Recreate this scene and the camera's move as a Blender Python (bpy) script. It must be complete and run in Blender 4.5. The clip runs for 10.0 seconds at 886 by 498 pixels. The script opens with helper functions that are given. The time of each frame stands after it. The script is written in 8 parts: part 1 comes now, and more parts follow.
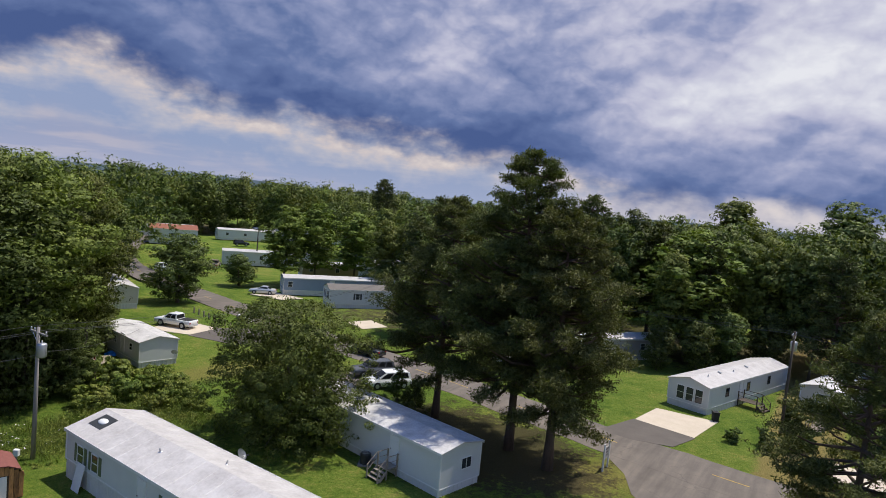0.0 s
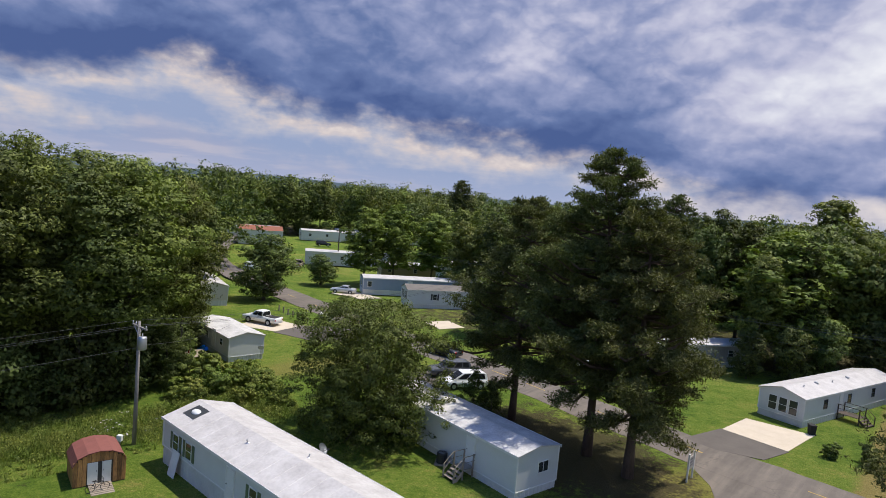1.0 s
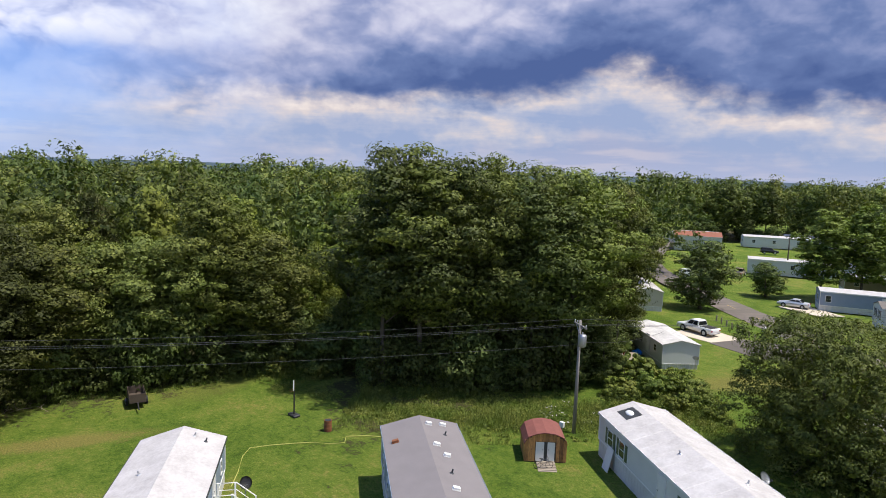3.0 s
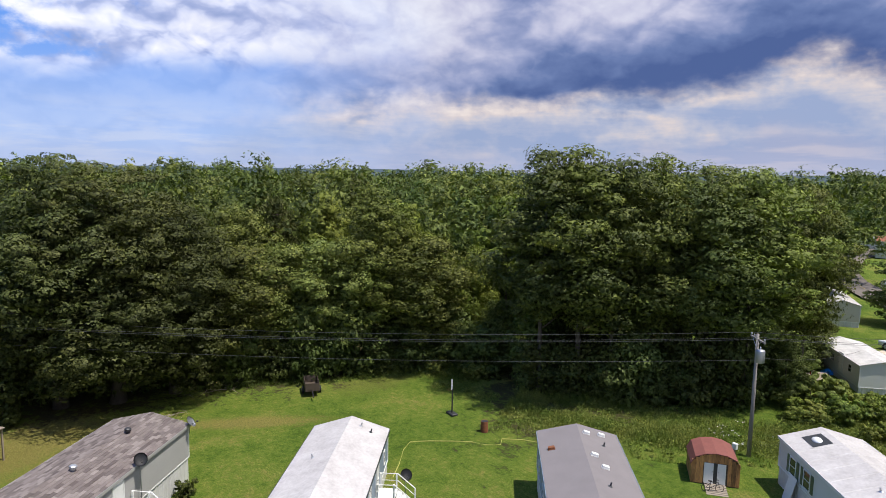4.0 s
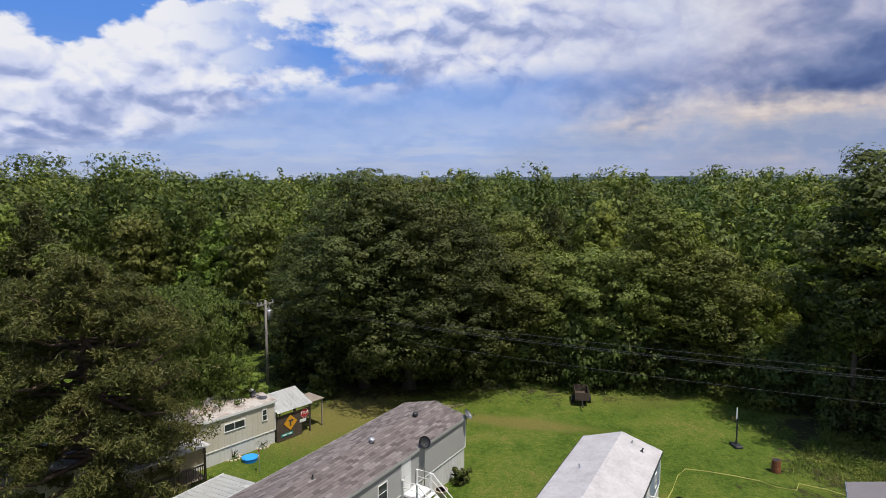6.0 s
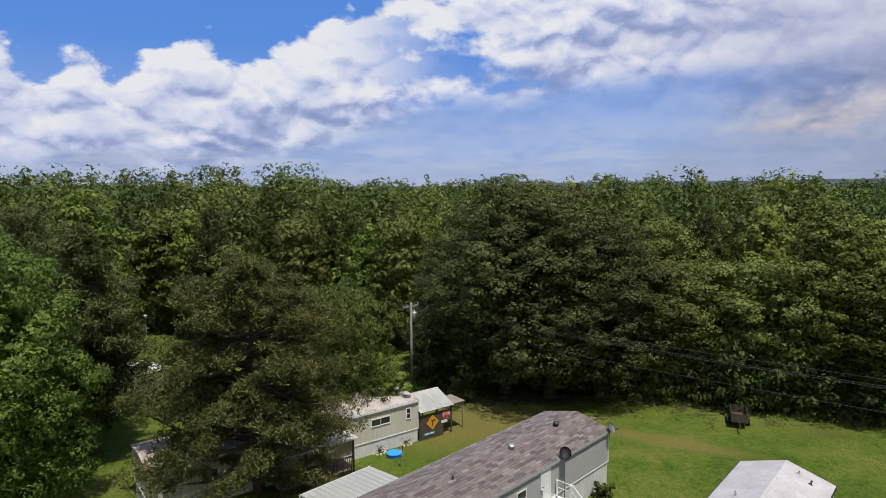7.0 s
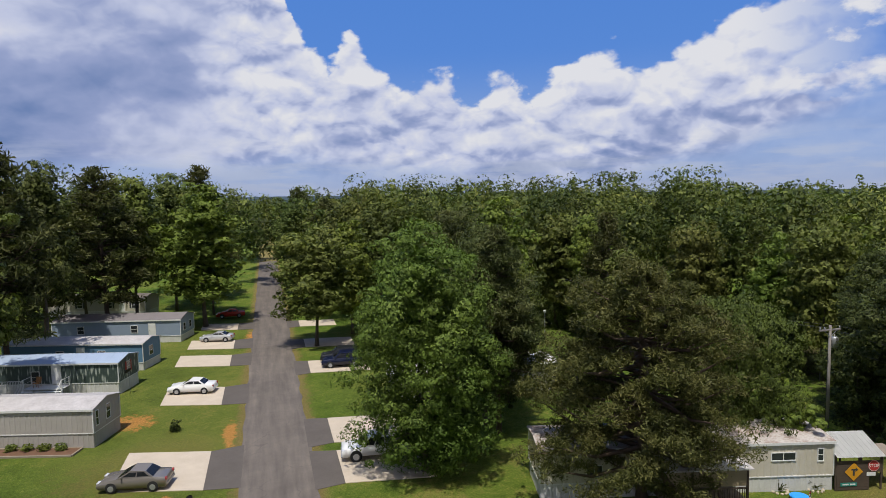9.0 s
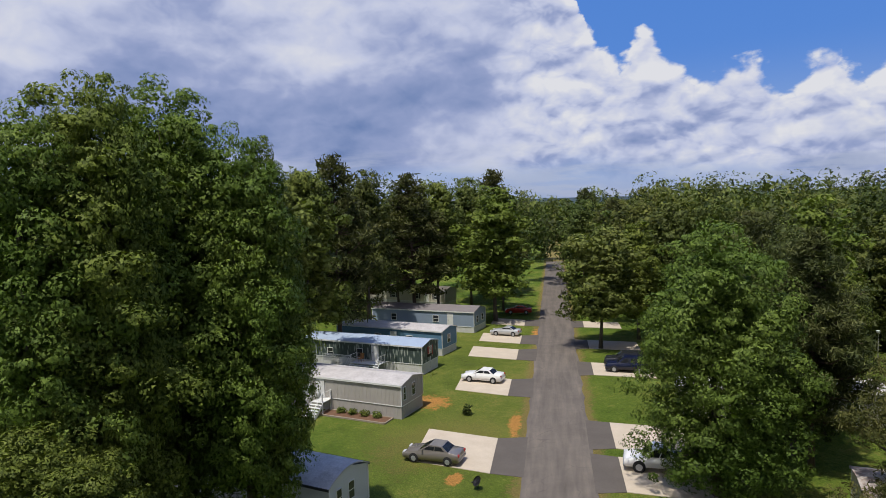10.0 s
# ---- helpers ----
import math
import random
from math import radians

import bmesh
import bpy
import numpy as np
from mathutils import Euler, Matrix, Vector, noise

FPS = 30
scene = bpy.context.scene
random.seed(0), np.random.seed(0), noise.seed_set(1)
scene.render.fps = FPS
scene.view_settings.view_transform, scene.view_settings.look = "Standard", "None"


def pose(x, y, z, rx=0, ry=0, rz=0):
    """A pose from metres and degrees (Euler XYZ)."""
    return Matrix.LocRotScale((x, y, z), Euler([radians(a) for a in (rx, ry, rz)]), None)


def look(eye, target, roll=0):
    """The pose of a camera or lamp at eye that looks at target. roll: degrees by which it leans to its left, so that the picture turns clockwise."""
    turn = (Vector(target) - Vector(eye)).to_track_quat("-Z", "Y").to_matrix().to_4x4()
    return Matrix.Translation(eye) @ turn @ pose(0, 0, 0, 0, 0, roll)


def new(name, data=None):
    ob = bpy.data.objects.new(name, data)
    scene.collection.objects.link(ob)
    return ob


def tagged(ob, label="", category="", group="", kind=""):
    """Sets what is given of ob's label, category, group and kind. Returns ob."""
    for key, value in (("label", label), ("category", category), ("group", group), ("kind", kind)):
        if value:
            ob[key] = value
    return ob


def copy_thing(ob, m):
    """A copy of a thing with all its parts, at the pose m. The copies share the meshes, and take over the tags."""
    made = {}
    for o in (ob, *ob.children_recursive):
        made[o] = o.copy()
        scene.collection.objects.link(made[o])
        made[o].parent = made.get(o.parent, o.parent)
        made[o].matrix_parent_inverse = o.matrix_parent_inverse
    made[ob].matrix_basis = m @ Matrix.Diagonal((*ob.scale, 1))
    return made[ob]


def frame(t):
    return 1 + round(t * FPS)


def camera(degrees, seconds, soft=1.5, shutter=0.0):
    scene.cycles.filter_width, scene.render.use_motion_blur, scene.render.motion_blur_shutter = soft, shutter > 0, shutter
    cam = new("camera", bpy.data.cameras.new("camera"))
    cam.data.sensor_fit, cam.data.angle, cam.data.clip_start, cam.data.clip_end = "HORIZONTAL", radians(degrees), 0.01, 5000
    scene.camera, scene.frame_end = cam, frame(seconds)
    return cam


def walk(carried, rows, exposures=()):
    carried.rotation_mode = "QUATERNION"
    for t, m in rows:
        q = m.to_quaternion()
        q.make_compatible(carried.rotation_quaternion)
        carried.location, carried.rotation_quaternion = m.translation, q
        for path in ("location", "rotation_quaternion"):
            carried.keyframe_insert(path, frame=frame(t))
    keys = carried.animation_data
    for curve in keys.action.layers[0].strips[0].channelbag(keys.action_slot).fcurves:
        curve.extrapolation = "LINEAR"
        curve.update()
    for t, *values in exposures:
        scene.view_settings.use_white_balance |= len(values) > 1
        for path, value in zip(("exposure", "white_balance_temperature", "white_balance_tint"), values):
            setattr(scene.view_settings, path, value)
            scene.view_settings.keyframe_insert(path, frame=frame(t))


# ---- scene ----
# ---------------- camera ----------------
PATH = [
    (0.0, 0, 0, 20, 85.64, -5.45, -0.05),
    (0.5, 0, 0, 20, 85.45, -5.42, 2.09),
    (1.0, 0, 0, 20, 85.08, -5.10, 6.99),
    (1.5, 0, 0, 20, 84.34, -4.29, 16.44),
    (2.0, 0, 0, 20, 83.74, -3.43, 27.26),
    (2.5, 0, 0, 20, 83.40, -2.74, 36.56),
    (3.0, 0, 0, 20, 83.16, -2.04, 45.21),
    (4.5, 0, 0, 20, 83.22, -0.76, 65.60),
    (5.0, 0, 0, 20, 83.35, -0.59, 71.48),
    (5.5, 0, 0, 20, 83.46, -0.32, 77.96),
    (7.0, 0, 0, 20, 84.23, 0.48, 97.22),
    (7.5, 0, 0, 20, 84.51, 0.61, 104.89),
    (8.0, 0, 0, 20, 84.73, 0.68, 113.34),
    (8.5, 0, 0, 20, 84.98, 0.79, 121.81),
    (9.0, 0, 0, 20, 85.19, 1.13, 132.12),
    (9.5, 0, 0, 20, 85.54, 1.47, 144.88),
    (10.0, 0, 0, 20, 85.93, 1.74, 157.82),
]
cam = camera(70.4, 10.0, soft=0.75)
walk(cam, [(t, pose(*p)) for t, *p in PATH], [(0.0, 0.0), (2.0, 0.24), (3.0, 0.28), (4.5, 0.19), (5.5, 0.02), (7.0, -0.12), (8.5, -0.22), (10.0, -0.23)])

# ---------------- sky and sun ----------------
SUN_TO = Vector((0.83, 0.56, 0.0)).normalized()
SUN_EL = radians(69)
SUN_AZ = math.atan2(SUN_TO.x, SUN_TO.y)

world = bpy.data.worlds.new("world")
scene.world = world
world.use_nodes = True


class Nodes:
    """A small shorthand for building node trees."""

    def __init__(self, tree):
        self.t = tree
        self.t.nodes.clear()

    def add(self, kind):
        return self.t.nodes.new(kind)

    def link(self, a, b):
        self.t.links.new(a, b)

    def put(self, sock, v):
        if v is None:
            return
        if isinstance(v, bpy.types.NodeSocket):
            self.link(v, sock)
        else:
            sock.default_value = v

    def math(self, op, a, b=None, c=None, clamp=False):
        n = self.add("ShaderNodeMath")
        n.operation, n.use_clamp = op, clamp
        for s, v in zip(n.inputs, (a, b, c)):
            self.put(s, v)
        return n.outputs[0]

    def step(self, x, lo, hi, a=0.0, b=1.0):
        n = self.add("ShaderNodeMapRange")
        n.interpolation_type = "SMOOTHSTEP"
        for s, v in zip(n.inputs, (x, lo, hi, a, b)):
            self.put(s, v)
        return n.outputs[0]

    def mix(self, f, a, b, blend="MIX"):
        n = self.add("ShaderNodeMix")
        n.data_type, n.blend_type = "RGBA", blend
        self.put(n.inputs[0], f)
        for s, v in ((n.inputs[6], a), (n.inputs[7], b)):
            self.put(s, (*v, 1.0) if isinstance(v, tuple) and len(v) == 3 else v)
        return n.outputs[2]

    def noise(self, vec, scale, detail=4.0, rough=0.55, distort=0.0):
        n = self.add("ShaderNodeTexNoise")
        self.put(n.inputs["Vector"], vec)
        n.inputs["Scale"].default_value = scale
        n.inputs["Detail"].default_value = detail
        n.inputs["Roughness"].default_value = rough
        n.inputs["Distortion"].default_value = distort
        return n.outputs[0]

    def ramp(self, x, stops):
        n = self.add("ShaderNodeValToRGB")
        e = n.color_ramp.elements
        while len(e) < len(stops):
            e.new(0.5)
        for k, (p, c) in zip(e, stops):
            k.position, k.color = p, (*c, 1.0)
        self.put(n.inputs[0], x)
        return n.outputs[0]


def build_sky():
    n = Nodes(world.node_tree)
    d = n.add("ShaderNodeTexCoord").outputs["Generated"]
    sep = n.add("ShaderNodeSeparateXYZ")
    n.link(d, sep.inputs[0])
    x, y, z = sep.outputs
    # bearing in degrees, turning left from +y, and height in degrees
    c80, s80 = math.cos(radians(80)), math.sin(radians(80))
    sn = n.math("SUBTRACT", n.math("MULTIPLY", x, -c80), n.math("MULTIPLY", y, s80))
    cs = n.math("SUBTRACT", n.math("MULTIPLY", y, c80), n.math("MULTIPLY", x, s80))
    bear = n.math("ADD", n.math("MULTIPLY", n.math("ARCTAN2", sn, cs), 57.2958), 80.0)
    el = n.math("MULTIPLY", n.math("ARCSINE", z), 57.2958)
    sky = n.add("ShaderNodeTexSky")
    sky.sky_type, sky.sun_disc, sky.sun_elevation, sky.sun_rotation = "NISHITA", False, SUN_EL, SUN_AZ
    sky.air_density, sky.dust_density, sky.ozone_density = 1.0, 1.5, 2.0
    clear = n.mix(1.0, sky.outputs[0], (SKY_K, SKY_K, SKY_K), "MULTIPLY")
    # a flat cloud deck seen in perspective
    k = n.math("ADD", n.math("MAXIMUM", z, 0.0), 0.10)
    cx = n.add("ShaderNodeCombineXYZ")
    n.link(n.math("DIVIDE", x, k), cx.inputs[0])
    n.link(n.math("DIVIDE", y, k), cx.inputs[1])
    deck = cx.outputs[0]
    # billows in bearing and height
    cb = n.add("ShaderNodeCombineXYZ")
    n.link(n.math("MULTIPLY", bear, 0.1), cb.inputs[0])
    n.link(n.math("MULTIPLY", el, 0.16), cb.inputs[1])
    bill = cb.outputs[0]
    n_deck = n.noise(deck, 0.45, 4.0, 0.48, 0.2)
    n_deck2 = n.noise(deck, 1.3, 4.0, 0.5, 0.2)
    n_bill = n.noise(bill, 0.85, 5.0, 0.48, 0.15)
    n_fine = n.noise(bill, 3.2, 5.0, 0.55)
    n_soft = n.noise(bill, 0.55, 4.0, 0.45, 0.5)
    # the bearing and height, slightly warped, for the heads of the clouds
    wn = n.add("ShaderNodeTexNoise")
    wn.inputs["Scale"].default_value, wn.inputs["Detail"].default_value = 2.2, 3.0
    n.link(bill, wn.inputs["Vector"])
    wv = n.add("ShaderNodeVectorMath")
    wv.operation = "MULTIPLY_ADD"
    n.link(wn.outputs["Color"], wv.inputs[0])
    wv.inputs[1].default_value = (0.34, 0.34, 0.0)
    n.link(bill, wv.inputs[2])

    def heads(up=0.0, side=0.0, scale=1.9):
        """Rounded cauliflower heads, 0 to 1, at a place moved up or sideways."""
        sh = n.add("ShaderNodeVectorMath")
        sh.operation = "ADD"
        n.link(wv.outputs[0], sh.inputs[0])
        sh.inputs[1].default_value = (side, up, 0.0)
        vo = n.add("ShaderNodeTexVoronoi")
        vo.voronoi_dimensions, vo.feature, vo.normalize = "2D", "SMOOTH_F1", True
        vo.inputs["Scale"].default_value, vo.inputs["Detail"].default_value = scale, 3.0
        vo.inputs["Roughness"].default_value, vo.inputs["Lacunarity"].default_value = 0.44, 2.2
        vo.inputs["Smoothness"].default_value = 0.35
        n.link(sh.outputs[0], vo.inputs["Vector"])
        return n.math("SUBTRACT", 1.0, n.math("MULTIPLY", vo.outputs["Distance"], 2.0))

    head = heads()
    # the difference of the heads towards the sun models their light and shade
    puff = n.math("MULTIPLY", n.math("SUBTRACT", head, heads(0.13, 0.02)), 0.52)
    cs2 = n.add("ShaderNodeCombineXYZ")
    n.link(n.math("MULTIPLY", bear, 0.055), cs2.inputs[0])
    n.link(n.math("MULTIPLY", el, 0.42), cs2.inputs[1])
    n_band = n.noise(cs2.outputs[0], 1.0, 6.0, 0.58, 0.4)

    def curve(pts):
        """A height in degrees that follows the bearing."""
        x = n.math("DIVIDE", n.math("ADD", n.math("ADD", bear, BENT), 60.0), 260.0)
        return n.math("MULTIPLY", n.ramp(x, [((p + 60.0) / 260.0, (v / 40.0,) * 3) for p, v in pts]), 40.0)

    wob = n.math("SUBTRACT", n_bill, 0.5)
    fine = n.math("SUBTRACT", n_fine, 0.5)
    knob = n.math("SUBTRACT", head, 0.45)
    tiny = n.math("SUBTRACT", n.noise(bill, 9.0, 4.0, 0.55), 0.5)
    BENT = n.math("MULTIPLY", fine, 3.0)

    # clear sky, deeper blue overhead and pale at the horizon
    col = n.mix(0.78, clear, (0.080, 0.285, 0.900))
    col = n.mix(n.step(el, 13.0, 0.0, 0.0, 0.9), col, (0.43, 0.56, 0.85))

    # heaped clouds in the fair part of the sky
    top = n.math("ADD", curve(((66, 24), (84, 22), (97, 17), (104, 15), (109, 13.2), (115, 11.2), (119.5, 12.2), (124, 7.6), (126, 11.3), (129, 8.3), (132, 11.2), (135.5, 9.4), (138, 11), (140, 13.8), (142, 11), (145, 14.5), (147, 22), (148.5, 38))), n.math("ADD", n.math("MULTIPLY", wob, 3.0), n.math("ADD", n.math("MULTIPLY", knob, 3.4), n.math("MULTIPLY", tiny, 1.2))))
    foot = n.math("ADD", curve(((66, 9.5), (85, 9.0), (98, 7.5), (108, 4.0), (116, 2.2), (135, 2.0), (150, 3.5), (190, 3.0))), n.math("MULTIPLY", wob, 5.0))
    under = n.math("SUBTRACT", top, el)
    heap = n.math("MULTIPLY", n.step(under, -0.25, 0.8), n.step(n.math("SUBTRACT", el, foot), -1.5, 1.2, 0.12, 1.0))
    holes = n.step(n.math("ADD", n_deck, n.math("MULTIPLY", fine, 0.35)), 0.36, 0.46)
    heap = n.math("MULTIPLY", heap, n.math("MAXIMUM", holes, n.step(bear, 94.0, 108.0)))
    heap = n.math("MULTIPLY", heap, n.step(bear, 56.0, 80.0, 0.25, 1.0))
    lit = n.math("ADD", n.math("ADD", n.math("MULTIPLY", n_bill, 0.62), n.math("MULTIPLY", n_fine, 0.22)), n.math("ADD", n.math("MULTIPLY", knob, 0.16), n.step(under, 6.5, 0.0, 0.14, 0.32)))
    lit = n.math("ADD", lit, puff)
    # the broad grey bank beside them
    bank = n.math("ADD", n.math("MULTIPLY", n.math("SUBTRACT", n_soft, 0.5), 1.15), n.math("ADD", n.math("MULTIPLY", wob, 0.5), n.math("MULTIPLY", puff, 0.35)))
    bank = n.math("ADD", bank, n.step(el, 3.0, 9.0, 0.52, 0.42))
    aside = n.step(bear, 147.0, 155.0)
    lit = n.math("ADD", n.math("MULTIPLY", lit, n.math("SUBTRACT", 1.0, aside)), n.math("MULTIPLY", bank, aside))
    lit = n.math("ADD", lit, n.math("MULTIPLY", n.step(bear, 116.0, 96.0, 0.0, 0.09), n.step(el, 3.0, 9.0)))
    white = n.ramp(lit, ((0.22, (0.19, 0.285, 0.56)), (0.45, (0.39, 0.465, 0.745)), (0.59, (0.66, 0.715, 0.94)), (0.80, (0.93, 0.94, 1.0))))
    col = n.mix(heap, col, white)
    # streaks of haze low down
    streak = n.math("MULTIPLY", n.step(el, 7.0, 2.0, 0.0, 0.55), n.step(n.noise(deck, 0.9, 5.0, 0.6), 0.44, 0.62))
    col = n.mix(streak, col, (0.60, 0.66, 0.82))

    # the storm deck with its ragged lower edge
    storm = n.step(n.math("ADD", bear, n.math("MULTIPLY", wob, 30.0)), 84.0, 58.0)
    storm = n.math("MULTIPLY", storm, n.step(bear, -150.0, -100.0, 0.3, 1.0))
    edge = curve(((-45, 0.8), (-30, 0.8), (-16, 1.4), (-6, 4.0), (6, 5.0), (18, 6.0), (25, 7.2), (29, 9.0), (32, 8.8), (36, 7.0), (45, 6.3), (58, 5.9), (75, 6.0), (120, 8.0)))
    edge = n.math("ADD", edge, n.math("ADD", n.math("MULTIPLY", wob, 5.0), n.math("ADD", n.math("MULTIPLY", knob, 1.8), n.math("MULTIPLY", tiny, 1.0))))
    rise = n.math("SUBTRACT", el, edge)
    over = n.step(rise, -1.2, 1.8)
    depth = n.math("ADD", n.math("ADD", n.math("MULTIPLY", n_deck, 0.16), n.math("ADD", n.math("MULTIPLY", n_soft, 0.54), n.math("MULTIPLY", n_bill, 0.34))), n.math("ADD", n.math("ADD", n.math("MULTIPLY", fine, 0.12), n.math("MULTIPLY", knob, 0.07)), n.step(rise, 0.5, 7.0, -0.15, 0.04)))
    depth = n.math("ADD", depth, n.math("MULTIPLY", n.step(bear, -4.0, -22.0), n.step(el, 5.0, 12.0, 0.0, 0.12)))
    depth = n.math("ADD", depth, n.step(bear, 34.0, 74.0, 0.0, 0.13))
    depth = n.math("ADD", depth, n.math("MULTIPLY", puff, 0.22))
    dark = n.ramp(depth, ((0.36, (0.074, 0.121, 0.297)), (0.46, (0.139, 0.199, 0.402)), (0.55, (0.292, 0.338, 0.545)), (0.64, (0.54, 0.55, 0.71)), (0.80, (0.86, 0.87, 0.93))))
    glow = n.math("ADD", n.math("ADD", n.math("MULTIPLY", n_bill, 0.30), n.math("ADD", n.math("MULTIPLY", n_fine, 0.22), n.math("MULTIPLY", n_band, 0.56))), n.math("ADD", n.math("MULTIPLY", tiny, 0.22), n.step(rise, -4.5, -0.6, -0.17, 0.05)))
    glow = n.math("ADD", glow, n.math("ADD", n.math("MULTIPLY", puff, 0.5), n.math("MULTIPLY", n.math("SUBTRACT", n.noise(cs2.outputs[0], 0.55, 2.0, 0.5), 0.5), 0.55)))
    bright = n.ramp(glow, ((0.36, (0.310, 0.385, 0.585)), (0.47, (0.40, 0.445, 0.60)), (0.55, (0.50, 0.51, 0.61)), (0.64, (0.66, 0.595, 0.605)), (0.78, (0.86, 0.765, 0.71))))
    low = n.mix(n.step(n_deck2, 0.42, 0.62), (0.355, 0.395, 0.570), (0.490, 0.480, 0.590))
    bright = n.mix(n.step(rise, -6.5, -3.2), low, bright)
    col = n.mix(storm, col, n.mix(over, bright, dark))
    # pale air just over the horizon
    col = n.mix(n.step(el, 3.2, 0.0, 0.0, 0.45), col, (0.42, 0.47, 0.66))

    bg = n.add("ShaderNodeBackground")
    n.put(bg.inputs[0], col)
    bg.inputs[1].default_value = SKY_S
    n.link(bg.outputs[0], n.add("ShaderNodeOutputWorld").inputs[0])


SKY_K = 0.13
SKY_S = 0.92
build_sky()

sun = new("sun", bpy.data.lights.new("sun", "SUN"))
sun.data.energy, sun.data.angle, sun.data.color = 5.0, radians(0.6), (1.0, 0.95, 0.87)
sun.matrix_world = look((0, 0, 60), Vector((0, 0, 60)) - Vector((SUN_TO.x * math.cos(SUN_EL), SUN_TO.y * math.cos(SUN_EL), math.sin(SUN_EL))))

# ---------------- materials ----------------
def surface(name, base, dark=None, scale=3.0, fine=40.0, amount=0.5, rough=0.7, metal=0.0, bump=0.15, coords="Object", island=0.0, obj=0.0, spec=0.4, stretch=None):
    """A worn surface: two scales of colour variation, fine relief, and variation from piece to piece."""
    m = bpy.data.materials.new(name)
    m.use_nodes = True
    n = Nodes(m.node_tree)
    tc = n.add("ShaderNodeTexCoord")
    vec = n.add("ShaderNodeNewGeometry").outputs["Position"] if coords == "World" else tc.outputs[coords]
    if stretch:
        mp = n.add("ShaderNodeMapping")
        mp.inputs["Scale"].default_value = stretch
        n.link(vec, mp.inputs["Vector"])
        vec = mp.outputs[0]
    a = n.noise(vec, scale, 5.0, 0.6)
    b = n.noise(vec, fine, 3.0, 0.6)
    f = n.math("ADD", n.math("MULTIPLY", n.math("SUBTRACT", a, 0.5), 2.2 * amount), n.math("MULTIPLY", n.math("SUBTRACT", b, 0.5), 1.4 * amount))
    f = n.math("ADD", f, 0.35, clamp=True)
    dark = dark or tuple(c * 0.6 for c in base)
    col = n.mix(f, base, dark)
    if island or obj:
        r = n.add("ShaderNodeNewGeometry").outputs["Random Per Island"] if island else n.add("ShaderNodeObjectInfo").outputs["Random"]
        w = island or obj
        v = n.math("ADD", n.math("MULTIPLY", r, 2 * w), 1.0 - w)
        h = n.add("ShaderNodeHueSaturation")
        n.link(v, h.inputs["Value"])
        n.link(col, h.inputs["Color"])
        col = h.outputs[0]
    bs = n.add("ShaderNodeBsdfPrincipled")
    n.put(bs.inputs["Base Color"], col)
    bs.inputs["Roughness"].default_value = rough
    bs.inputs["Metallic"].default_value = metal
    bs.inputs["Specular IOR Level"].default_value = spec
    if bump:
        bp = n.add("ShaderNodeBump")
        bp.inputs["Strength"].default_value = bump
        bp.inputs["Distance"].default_value = 0.03
        n.link(n.math("ADD", n.math("MULTIPLY", a, 0.6), n.math("MULTIPLY", b, 0.4)), bp.inputs["Height"])
        n.link(bp.outputs[0], bs.inputs["Normal"])
    n.link(bs.outputs[0], n.add("ShaderNodeOutputMaterial").inputs[0])
    return m


